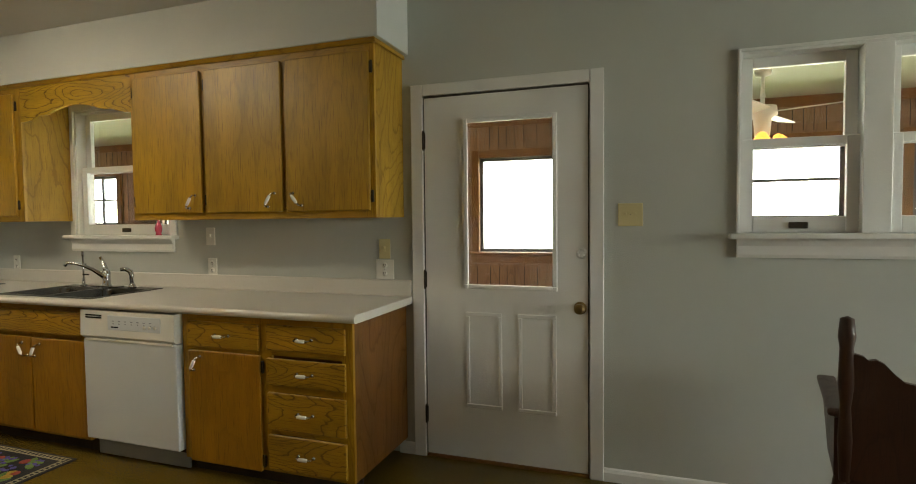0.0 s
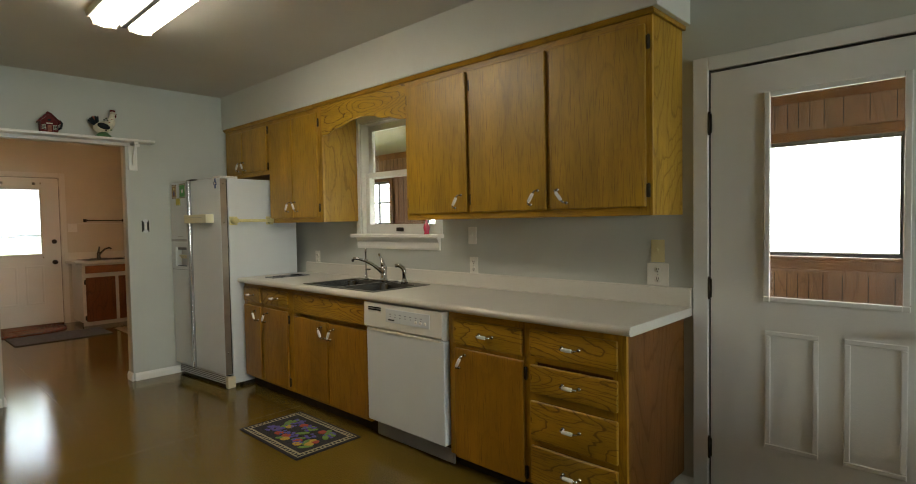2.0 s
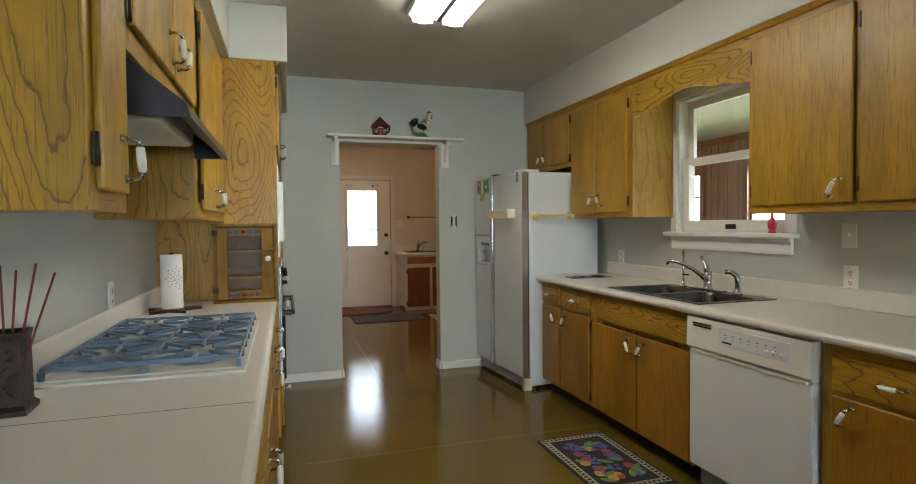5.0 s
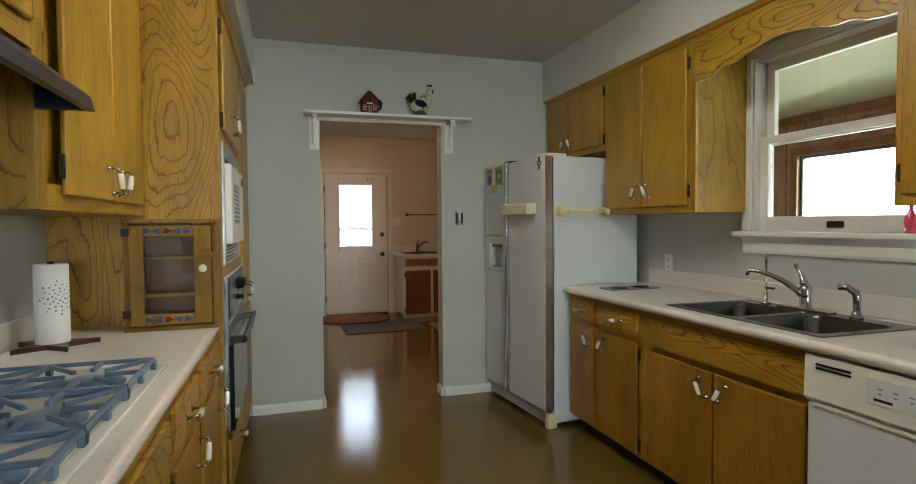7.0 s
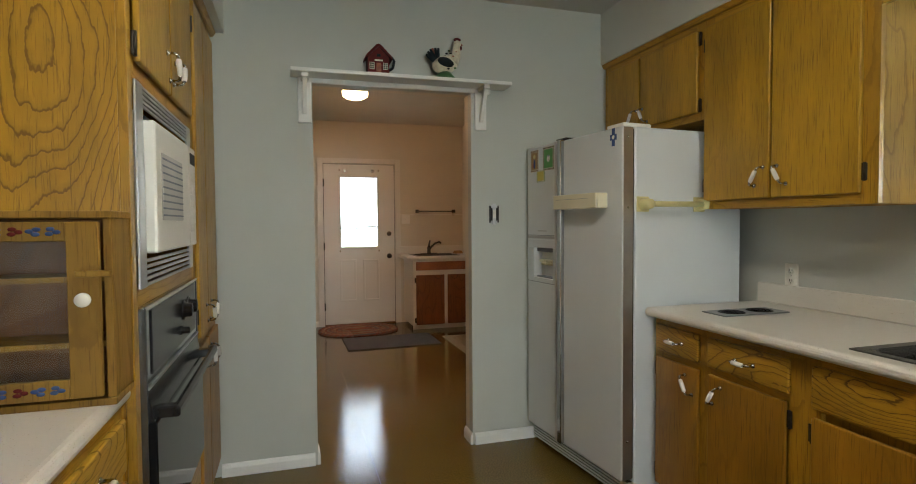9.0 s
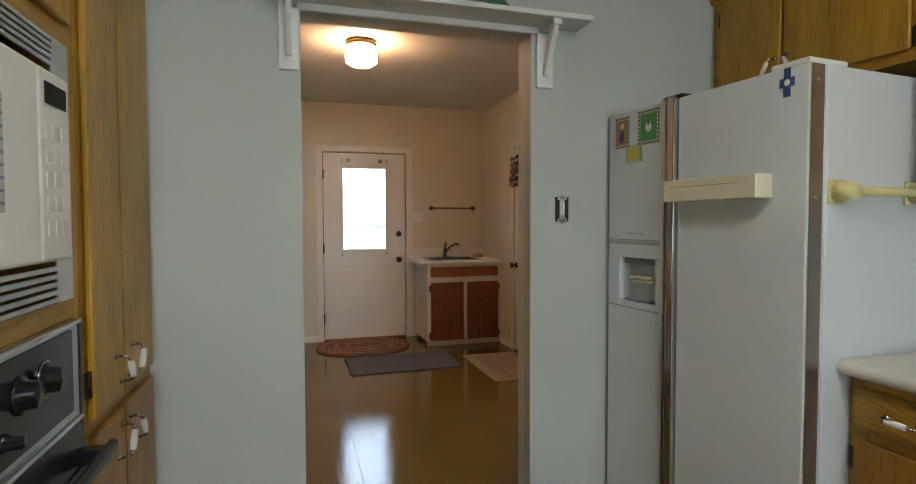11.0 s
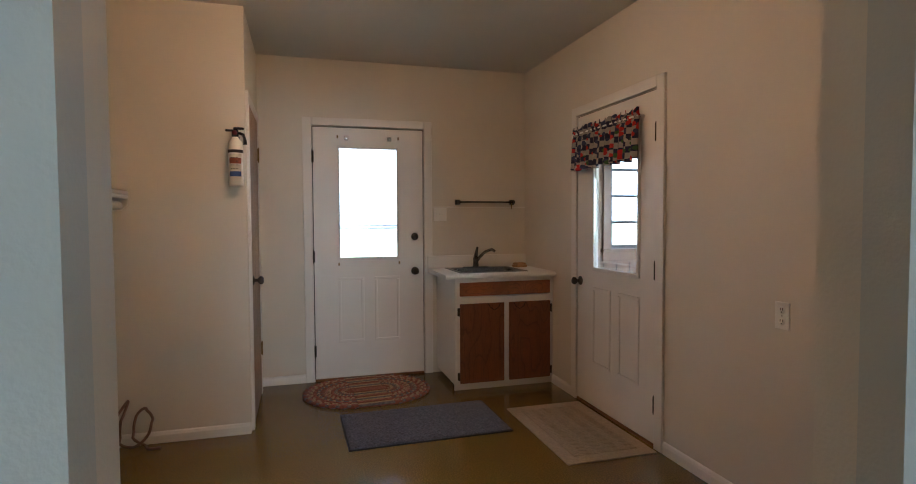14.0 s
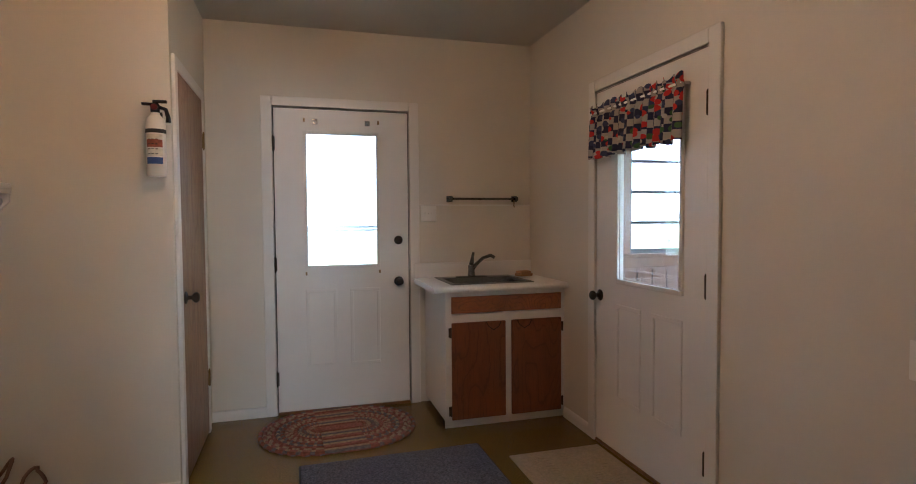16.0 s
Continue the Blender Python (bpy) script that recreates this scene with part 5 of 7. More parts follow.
mw = root("microwave", south(TX) @ pose(0.0501, 0.050, 0) @ Matrix.Diagonal((0.874, 1, 1, 1)), "bisque built-in microwave with an aluminium vent trim", "microwave")
tf, tb_ = -TD - 0.058, -TD - 0.051
tm = Mesh().box(-0.005, 0.075, tf, tb_, 1.15, 1.69, 0.002).box(0.82, 0.91, tf, tb_, 1.15, 1.69, 0.002)
for i in range(5):
    tm.box(0.075, 0.82, tf, tb_, 1.152 + i * 0.016, 1.162 + i * 0.016, 0.002)
    tm.box(0.075, 0.82, tf, tb_, 1.63 + i * 0.0125, 1.638 + i * 0.0125, 0.002)
part("vent_trim", tm, M_alu, mw, "ribbed aluminium trim")
part("body", Mesh().box(0.08, 0.82, -TD - 0.035, -TD + 0.30, 1.235, 1.625, 0.004), M_appl, mw)
part("grille", Mesh().box(0.078, 0.0805, -TD - 0.030, -TD - 0.02, 1.26, 1.60), M_shadow_gap, mw)
dr = part("door", Mesh().box(0.082, 0.655, -TD - 0.085, -TD - 0.036, 1.24, 1.60, 0.008, 3), M_appl, mw)
part("window", Mesh().box(0.15, 0.50, -TD - 0.0875, -TD - 0.084, 1.33, 1.52, 0.002), mat("mesh_window", (0.42, 0.42, 0.40), 0.3, var=0.05), dr, "grey meshed door window")
sl = Mesh()
for i in range(9):
    sl.box(0.155, 0.495, -TD - 0.0885, -TD - 0.087, 1.342 + i * 0.02, 1.347 + i * 0.02)
part("window_lines", sl, M_print, dr)
cpn = part("control_panel", Mesh().box(0.66, 0.818, -TD - 0.085, -TD - 0.036, 1.24, 1.60, 0.008, 3), M_appl, mw)
part("display", Mesh().box(0.685, 0.795, -TD - 0.087, -TD - 0.084, 1.535, 1.575), M_blackm, cpn, "dark clock display")
for i in range(5):
    for j in range(3):
        part("key", Mesh().box(0.685 + j * 0.04, 0.715 + j * 0.04, -TD - 0.087, -TD - 0.084, 1.29 + i * 0.045, 1.318 + i * 0.045, 0.001), M_outlet, cpn)
part("top_vent", Mesh().box(0.12, 0.78, -TD - 0.05, -TD - 0.034, 1.603, 1.618), M_blackm, mw)

ov = root("wall_oven", south(TX) @ pose(0, 0.016, 0), "built-in wall oven with black door and chrome trim", "oven")
part("control_frame", Mesh().box(0.05, 0.85, -TD - 0.03, -TD - 0.001, 0.885, 1.105, 0.006), M_chrome, ov, "bright chrome surround")
part("control_trim", Mesh().box(0.05, 0.85, -TD - 0.036, -TD - 0.030, 1.096, 1.105, 0.002).box(0.05, 0.85, -TD - 0.036, -TD - 0.030, 0.885, 0.893, 0.002), M_alu, ov, "narrow chrome trim")
part("control_glass", Mesh().box(0.105, 0.80, -TD - 0.034, -TD - 0.029, 0.915, 1.088, 0.002), M_black, ov)
for x, z, r in ((0.56, 1.02, 0.026), (0.66, 1.02, 0.026), (0.50, 0.96, 0.012)):
    part("knob", Mesh().lathe([(r * 1.3, 0), (r * 1.3, 0.004), (r, 0.006), (r * 0.9, 0.028), (0, 0.03)], pose(x, -TD - 0.034, z, 90, 0, 0), 16), M_black, ov)
part("knob_ring", Mesh().lathe([(0.036, 0), (0.036, 0.003), (0.03, 0.003)], pose(0.66, -TD - 0.034, 1.02, 90, 0, 0), 18), M_chrome, ov)
part("vent", Mesh().prism([(-TD - 0.002, 0.80), (-TD - 0.045, 0.80), (-TD - 0.03, 0.884), (-TD - 0.002, 0.884)], 0.055, 0.845, "x"), M_black, ov, "sloped black vent strip")
od = part("door", Mesh().box(0.0555, 0.845, -TD - 0.05, -TD - 0.002, 0.42, 0.798, 0.006), M_ovengl, ov, "black glass oven door")
part("handle", Mesh().box(0.06, 0.84, -TD - 0.105, -TD - 0.085, 0.805, 0.835, 0.008, 3).box(0.08, 0.12, -TD - 0.09, -TD - 0.04, 0.80, 0.83, 0.004).box(0.78, 0.82, -TD - 0.09, -TD - 0.04, 0.80, 0.83, 0.004), M_black, od)
for a, m_ in ((0.042, M_steel), (0.8455, M_hood)):
    part("door_trim", Mesh().box(a, a + 0.0125, -TD - 0.0325, -TD - 0.002, 0.42, 1.10, 0.001), m_, od)

pn = root("pantry_cabinet", south(TX - TW), "tall narrow honey oak pantry cabinet by the doorway wall", "cabinet")
PWD, PS = 0.62, 0.265
cab_body(pn, PWD, TD, 0, 2.284, 0.09, rails=((0.80, 0.85, 0.035, PWD - 0.035),))
for z0_, z1_, zp, tl in ((0.845, 2.225, 0.925, 1), (0.115, 0.81, 0.73, -1)):
    cab_door(pn, 0.03, PS - 0.004, z0_, z1_, -TD, "l", (PS - 0.055, zp, -28 * tl))
    cab_door(pn, PS + 0.004, PWD - 0.03, z0_, z1_, -TD, "r", (PS + 0.055, zp, 28 * tl))
structure("trim_tower_crown", Mesh().prism([(0.39, 2.262), (0.402, 2.264), (0.41, 2.275), (0.416, 2.285), (0.39, 2.285)], WK, -3.80, "x"), M_frameh, "oak moulding along the top of the oven cabinet")

# ---- refrigerator ----
FM = pose(-5.3736, 2.8845, 0, 0, 0, 5.5)
fr = root("refrigerator", FM, "white side-by-side refrigerator with ice dispenser, magnets and stickers", "refrigerator")
FW, FD, FH = 0.87, 0.70, 1.748
part("cabinet", Mesh().box(0.06, FW, -FD, -0.04, 0.03, FH, 0.008), M_fridge, fr)
part("gasket", Mesh().box(0.01, FW - 0.01, -FD - 0.012, -FD, 0.12, FH - 0.01), M_rubber, fr)
y0, y1 = -FD - 0.068, -FD - 0.012
fz = part("freezer_door", Mesh().box(0.0, 0.315, y0, y1, 1.1685, FH, 0.006), M_fridge, fr)
part("lower_panel", Mesh().box(0.0, 0.315, y0, y1, 0.115, 0.9975, 0.006), M_fridge, fz)
for a, b in ((0.0, 0.08), (0.283, 0.315)):
    part("dispenser_cheek", Mesh().box(a, b, y0, y1, 0.998, 1.168, 0.002), M_fridge, fz)
part("dispenser_recess", Mesh().box(0.08, 0.283, y0 + 0.05, y1, 0.998, 1.168), M_fridge, fz)
rd = part("fridge_door", Mesh().box(0.385, FW - 0.002, y0, y1, 0.115, FH, 0.008, 3), M_fridge, fr)
part("handle", Mesh().box(0.315, 0.335, y0 - 0.014, y1, 0.115, FH + 0.004, 0.005, 3), M_alu, fz, "full-height metal handle strip")
part("handle", Mesh().box(0.350, 0.385, y0 - 0.020, y1, 0.115, FH + 0.004, 0.005, 3), M_chrome, rd, "full-height metal handle strip")
part("door_gap", Mesh().box(0.335, 0.35, y0 + 0.006, y1, 0.12, FH - 0.002), M_rubber, fr)
part("edge_strip", Mesh().box(FW - 0.001, FW + 0.0005, y0 + 0.003, y1 - 0.001, 0.12, FH - 0.004), M_fsteel, rd, "brown metal edge strip with screws")
sc = Mesh()
for z in (0.3, 1.38, 1.70):
    sc.lathe([(0.006, 0), (0.005, 0.002), (0, 0.003)], pose(FW + 0.0005, (y0 + y1) / 2, z, 0, 90, 0), 10)
part("screw", sc, M_chrome, rd)
part("hinge_cap", Mesh().box(FW - 0.13, FW - 0.01, -FD - 0.06, -FD + 0.10, FH, FH + 0.018, 0.006), M_outlet, fr)
part("hinge_cap", Mesh().box(0.30, 0.395, -FD - 0.06, -FD + 0.0, FH + 0.004, FH + 0.016, 0.004), M_black, fr)
part("kick_grille", Mesh().box(0.01, FW - 0.01, -FD - 0.03, -FD, 0.02, 0.10), M_blackm, fr)
gl = Mesh()
for i in range(5):
    gl.box(0.012, FW - 0.012, -FD - 0.036, -FD - 0.028, 0.026 + i * 0.016, 0.034 + i * 0.016)
part("grille_slats", gl, M_fridge, fr)
part("corner_foot", Mesh().box(FW - 0.04, FW + 0.001, -FD - 0.05, -FD + 0.02, 0.0, 0.10, 0.006), M_ivory, fr)
for x in (0.08, FW - 0.08):
    part("foot", Mesh().box(x, x + 0.06, -0.6, -0.1, 0.0, 0.03), M_blackm, fr)
# dispenser
M_trimg = mat("grey_trim", (0.42, 0.43, 0.44), 0.4, var=0.05)
dsp = part("dispenser_frame", Mesh().box(0.01, 0.312, y0 - 0.004, y0 + 0.001, 1.17, 1.215, 0.002).box(0.01, 0.079, y0 - 0.004, y0 + 0.001, 0.975, 1.169, 0.002).box(0.284, 0.312, y0 - 0.004, y0 + 0.001, 0.975, 1.169, 0.002).box(0.08, 0.283, y0 - 0.004, y0 + 0.001, 0.975, 0.996, 0.002), M_fridge, fz)
part("dispenser_trim", Mesh().box(0.004, 0.312, y0 - 0.003, y0 + 0.001, 1.222, 1.237, 0.001), M_trimg, fz)
for z in (0.968, 1.238):
    part("seam", Mesh().box(0.004, 0.312, y0 - 0.0006, y0 + 0.001, z, z + 0.003), M_print, fz)
part("badge", Mesh().box(0.12, 0.215, y0 - 0.001, y0 + 0.001, 1.262, 1.267), M_trimg, fz, "small grey lettering bar")
for x in (0.155, 0.225):
    paddle = Mesh().box(x - 0.032, x + 0.032, y0 + 0.006, y0 + 0.049, 1.085, 1.10, 0.005, 3).box(x - 0.028, x + 0.028, y0 + 0.016, y0 + 0.049, 1.068, 1.084, 0.005, 3)
    part("paddle", paddle, M_ivory, fz, "ivory dispenser paddle")
part("nozzle_cover", Mesh().box(0.09, 0.275, y0 + 0.012, y0 + 0.049, 1.145, 1.167, 0.003), M_print, fz)
dg = Mesh().box(0.10, 0.27, y0 + 0.004, y0 + 0.046, 0.9985, 1.002)
for i in range(9):
    dg.box(0.104 + i * 0.0185, 0.112 + i * 0.0185, y0 + 0.005, y0 + 0.045, 1.002, 1.006)
part("drip_grille", dg, M_print, fz, "dark slotted drip grille")


def flat_label(name, x0, x1, z0, z1, ring, inner, marks, label, y=None):
    r = root(name, FM @ pose((x0 + x1) / 2, y0 if y is None else y, (z0 + z1) / 2), label, "magnet")
    w2, h2 = (x1 - x0) / 2, (z1 - z0) / 2
    part("border", Mesh().box(-w2, w2, -0.003, 0, -h2, h2, 0.0008), ring[0], r)
    ck_ = Mesh()
    n = 9
    for i in range(n):
        u = -w2 + (i + 0.25) * 2 * w2 / n
        for s in (-1, 1):
            ck_.box(u, u + w2 / n, -0.0036, -0.003, s * h2 * 0.90 - 0.004, s * h2 * 0.90 + 0.004)
            v = -h2 + (i + 0.25) * 2 * h2 / n
            ck_.box(s * w2 * 0.90 - 0.004, s * w2 * 0.90 + 0.004, -0.0036, -0.003, v, v + h2 / n)
    part("border", ck_, ring[1], r)
    part("field", Mesh().box(-w2 * 0.75, w2 * 0.75, -0.0038, -0.003, -h2 * 0.78, h2 * 0.78), inner, r)
    for mm, cx, cz, rx, rz in marks:
        part("shape", Mesh().blob((cx * w2, -0.0038, cz * h2), (rx * w2, 0.001, rz * h2), n=12), mm, r)
    return r


flat_label("refrigerator_magnet", 0.045, 0.13, 1.605, 1.73, (M_cream1, M_red1), mat("tan_print", (0.36, 0.22, 0.10), 0.6), [(M_blue, 0.0, -0.25, 0.25, 0.45), (M_yellow, 0.0, 0.4, 0.3, 0.2), (M_rust, -0.35, -0.4, 0.2, 0.25)], "square picture magnet with red checked border")
flat_label("refrigerator_magnet", 0.18, 0.298, 1.603, 1.735, (M_cream1, M_blackm), mat("green_print", (0.10, 0.33, 0.10), 0.6), [(M_outlet, 0.0, 0.0, 0.28, 0.30), (M_blue, 0.0, 0.15, 0.15, 0.15), (M_red1, 0.05, -0.1, 0.1, 0.1)], "square green picture magnet with black checked border")
flat_label("refrigerator_magnet", 0.11, 0.20, 1.543, 1.61, (mat("sage_print", (0.20, 0.34, 0.18), 0.6), M_cream1), mat("yellow_print", (0.55, 0.47, 0.10), 0.6), [], "small yellow and green magnet")
st_ = root("cross_sticker", FM @ pose(0.80, y0, 1.705) @ Matrix.Scale(0.82, 4), "small blue cross-shaped sticker", "sticker")
part("cross", Mesh().box(-0.013, 0.013, -0.0015, 0, -0.05, 0.05).box(-0.028, 0.028, -0.0017, 0, -0.016, 0.016), M_blue, st_)
part("centre", Mesh().lathe([(0.012, 0), (0.011, 0.002), (0, 0.002)], pose(0, -0.001, 0, 90, 0, 0), 12), M_outlet, st_)

hl = root("door_shelf_handle", FM @ pose(0, y0, 0), "ivory plastic holder stuck on the refrigerator door", "holder")
hs = Mesh().box(0.395, 0.76, -0.070, -0.058, 1.38, 1.452, 0.004, 3).box(0.705, 0.76, -0.058, -0.0, 1.38, 1.452, 0.004, 3).box(0.395, 0.45, -0.058, -0.0, 1.38, 1.452, 0.004, 3)
hs.box(0.45, 0.705, -0.0575, -0.0455, 1.38, 1.394, 0.003)
part("holder", hs, M_ivory, hl)
part("slot", Mesh().box(0.42, 0.70, -0.0706, -0.0695, 1.427, 1.4285), M_print, hl, "thin dark moulding line")
tb = root("towel_holder", FM @ pose(FW + 0.001, 0, 0), "yellowed plastic towel bar stuck on the refrigerator side", "towel bar")
for y in (-0.66, -0.32):
    part("bracket", Mesh().box(0, 0.006, y - 0.035, y + 0.035, 1.36, 1.43, 0.003).lathe([(0.03, 0), (0.026, 0.03), (0.022, 0.055), (0, 0.058)], pose(0.005, y, 1.395, 0, 90, 0), 16), M_yellow, tb)
part("bar", Mesh().cyl((0.045, -0.66, 1.395), (0.045, -0.32, 1.395), 0.013, 14), M_yellow, tb)

# ---- ceiling lights ----
fl = root("fluorescent_light", pose(-3.03, 1.32, CEIL), "white ceiling fixture with two lit fluorescent diffusers", "ceiling light")
part("housing", Mesh().prism([(-0.19, 0.0), (-0.18, -0.03), (0.18, -0.03), (0.19, 0.0)], -0.63, 0.63, "x"), M_white, fl)
for y in (-0.094, 0.094):
    lens = [(y + 0.072 * math.cos(a), -0.031 - 0.045 * math.sin(a)) for a in [math.pi * i / 10 for i in range(11)]]
    part("diffuser", Mesh().prism(lens, -0.61, 0.61, "x"), M_tube, fl, "lit white ribbed diffuser")
    for s in (-1, 1):
        for q in (-0.05, 0.0, 0.05):
            part("lamp_holder", Mesh().box(s * 0.621 - 0.01, s * 0.621 + 0.01, y + q - 0.012, y + q + 0.012, -0.072, -0.031, 0.004), M_outlet, fl)
# added dark ridge: the dimmer gap between the diffusers, as colour
part("gap_shade_strip", Mesh().prism([(-0.019, -0.031), (-0.014, -0.058), (0.014, -0.058), (0.019, -0.031)], -0.61, 0.61, "x"), M_bar, fl, "grey strip painted as the shade between the diffusers")
lt = root("flush_ceiling_light", pose(-7.29, 1.335, CEIL), "lit frosted glass drum lamp with a brass rim", "ceiling light")
part("canopy", Mesh().lathe([(0.0, 0.0), (0.105, 0.0), (0.11, -0.02), (0.105, -0.035), (0.085, -0.04)], None, 28), M_brass, lt)
part("shade", Mesh().lathe([(0.085, -0.036), (0.104, -0.05), (0.113, -0.10), (0.109, -0.15), (0.075, -0.172), (0.0, -0.176)], None, 28), M_bulb, lt, "glowing frosted glass shade")


# ---- plates ----
def plate(name, m, kind, material, label, w=0.072, h=0.115):
    """An outlet or switch plate; local -y faces the room."""
    r = root(name, m, label, "outlet" if kind == "outlet" else "switch", "wall plates")
    part("plate", Mesh().box(-w / 2, w / 2, -0.006, 0, -h / 2, h / 2, 0.003, 2), material, r)
    if kind == "outlet":
        for z in (-0.024, 0.024):
            part("socket", Mesh().lathe([(0.0165, 0), (0.0165, 0.002), (0.0, 0.0022)], pose(0, -0.006, z, 90, 0, 0), 14), material, r)
            part("slots", Mesh().box(-0.0075, -0.0045, -0.009, -0.006, z - 0.002, z + 0.009).box(0.0045, 0.0075, -0.009, -0.006, z - 0.002, z + 0.009).box(-0.0025, 0.0025, -0.009, -0.006, z - 0.011, z - 0.006), M_blackm, r)
    else:
        n = 2 if w > 0.1 else 1
        for i in range(n):
            x = (i - (n - 1) / 2) * 0.046
            part("toggle", Mesh().box(x - 0.005, x + 0.005, -0.016, -0.005, -0.002, 0.013, 0.002).box(x - 0.007, x + 0.007, -0.0075, -0.005, -0.016, 0.016), material, r)
    part("screw", Mesh().lathe([(0.003, 0), (0.002, 0.001), (0, 0.001)], pose(0, -0.006, 0.0, 90, 0, 0), 8), M_chrome, r)
    return r


plate("wall_outlet", pose(-4.265, NW, 1.057), "outlet", M_outlet, "white duplex outlet above the worktop")
plate("wall_switch", pose(-2.385, NW, 1.262), "switch", M_outlet, "white single switch plate")
plate("wall_outlet", pose(-2.375, NW, 1.062), "outlet", M_outlet, "white duplex outlet above the worktop")
plate("wall_switch", pose(-1.115, NW, 1.19), "switch", M_almond, "yellowed switch plate above the worktop")
plate("wall_outlet", pose(-1.115, NW, 1.07), "outlet", M_outlet, "wide white outlet plate above the worktop", 0.115)
plate("wall_switch", pose(0.252, NW, 1.372), "switch", M_almond, "almond double switch plate beside the door", 0.12)
plate("wall_outlet", pose(-6.67, NW, 0.905), "outlet", M_outlet, "white duplex outlet in the laundry")
plate("wall_switch", pose(LW, 2.215, 1.357, 0, 0, 90), "switch", M_outlet, "white double switch plate by the back door", 0.115)
plate("wall_outlet", pose(-2.95, SW, 1.06, 0, 0, 180), "outlet", M_outlet, "white duplex outlet behind the cooktop")
plate("wall_outlet", pose(-8.07, -0.19, 1.22, 0, 0, 180), "outlet", M_outlet, "white outlet for the washer")
bs = root("bare_switch", pose(WK, 1.915, 1.363, 0, 0, 90), "uncovered light switch with its metal strap in the wall box", "switch", "wall plates")
part("box", Mesh().box(-0.03, 0.03, -0.002, 0.0, -0.05, 0.05), M_blackm, bs)
part("strap", Mesh().box(-0.011, 0.011, -0.006, -0.002, -0.062, 0.062, 0.001).box(-0.02, 0.02, -0.006, -0.002, 0.038, 0.052, 0.001).box(-0.02, 0.02, -0.006, -0.002, -0.052, -0.038, 0.001), M_alu, bs)
part("toggle_body", Mesh().box(-0.010, 0.010, -0.009, -0.002, -0.024, 0.024, 0.002).box(-0.005, 0.005, -0.02, -0.009, 0.0, 0.014, 0.002), M_outlet, bs)

# ---- shelf over the doorway ----
shf = root("wall_shelf", pose(WK, 0, 0), "white painted shelf on two brackets over the doorway", "shelf")
part("board", Mesh().box(0.0, 0.145, 0.775, 1.975, 2.088, 2.108, 0.004), M_white, shf)
part("cleat", Mesh().box(0.0, 0.018, 0.86, 1.89, 2.062, 2.087, 0.003), M_white, shf)
for y in (0.845, 1.83):
    b_ = Mesh().box(0.0, 0.018, y - 0.035, y + 0.035, 1.85, 2.087, 0.004)
    b_.box(0.018, 0.13, y - 0.018, y + 0.018, 2.066, 2.087, 0.003)
    br_ = part("bracket", b_, M_white, shf)
    part("brace", Mesh().prism([(0.018, 1.895), (0.032, 1.895), (0.118, 2.066), (0.090, 2.066), (0.018, 1.93)], y - 0.010, y + 0.010, "y"), M_white, br_)

tp = root("house_teapot", pose(WK + 0.075, 1.225, 2.108), "dark red house-shaped ceramic teapot on the shelf", "teapot")
part("house", Mesh().prism([(-0.056, 0.0), (0.056, 0.0), (0.056, 0.088), (0.0, 0.142), (-0.056, 0.088)], -0.04, 0.04, "x"), M_red1, tp)
for sy in (-1, 1):
    slab = [(0.0, 0.143), (0.0, 0.156)] + [(sy * (0.012 + 0.0095 * i), 0.150 - 0.0098 * i + 0.003 * (i % 2)) for i in range(7)] + [(sy * 0.072, 0.074)]
    part("roof", Mesh().prism(slab, -0.046, 0.048, "x"), M_red1, tp, "dark red roof with a scalloped edge")
for y in (-0.036, 0.036):
    wn_ = part("window", Mesh().box(0.04, 0.0425, y - 0.013, y + 0.013, 0.022, 0.058, 0.001), M_cream1, tp)
    for i in range(2):
        for j in range(3):
            part("pane", Mesh().box(0.0425, 0.0432, y - 0.011 + i * 0.0118, y - 0.0015 + i * 0.0118, 0.0245 + j * 0.011, 0.033 + j * 0.011), M_teal, wn_)
part("door", Mesh().box(0.04, 0.0425, -0.013, 0.013, 0.002, 0.056, 0.001), M_rust, tp)
part("sign", Mesh().box(0.04, 0.0432, -0.022, 0.022, 0.066, 0.074, 0.001), M_cream1, tp, "small cream sign bar")
part("attic_vent", Mesh().box(0.04, 0.0432, -0.010, 0.010, 0.088, 0.104, 0.001), M_teal, tp)
part("knob", Mesh().blob((0, 0, 0.155), (0.012, 0.012, 0.013)), M_red1, tp)
part("handle", Mesh().tube([(0, 0.056, 0.09), (0, 0.078, 0.102), (0, 0.090, 0.085), (0, 0.082, 0.045), (0, 0.056, 0.028)], 0.008, 8), M_teal, tp, "black looped handle")

# a painted hen, one mesh
hn = Mesh()
hn.blob((0, 0.0, 0.085), (0.042, 0.075, 0.05), 0, 16, pose(0, 0, 0, 12, 0, 0))
hn.tube([(0, 0.04, 0.10), (0, 0.062, 0.14), (0, 0.068, 0.175), (0, 0.070, 0.20)], [0.038, 0.030, 0.022, 0.017], 12, 0)
hn.blob((0, 0.073, 0.205), (0.018, 0.022, 0.020), 0)
hn.tube([(0, 0.09, 0.205), (0, 0.105, 0.200)], [0.008, 0.001], 8, 3)
hn.blob((0, 0.072, 0.228), (0.005, 0.022, 0.012), 2)
hn.blob((0, 0.092, 0.185), (0.005, 0.008, 0.014), 2)
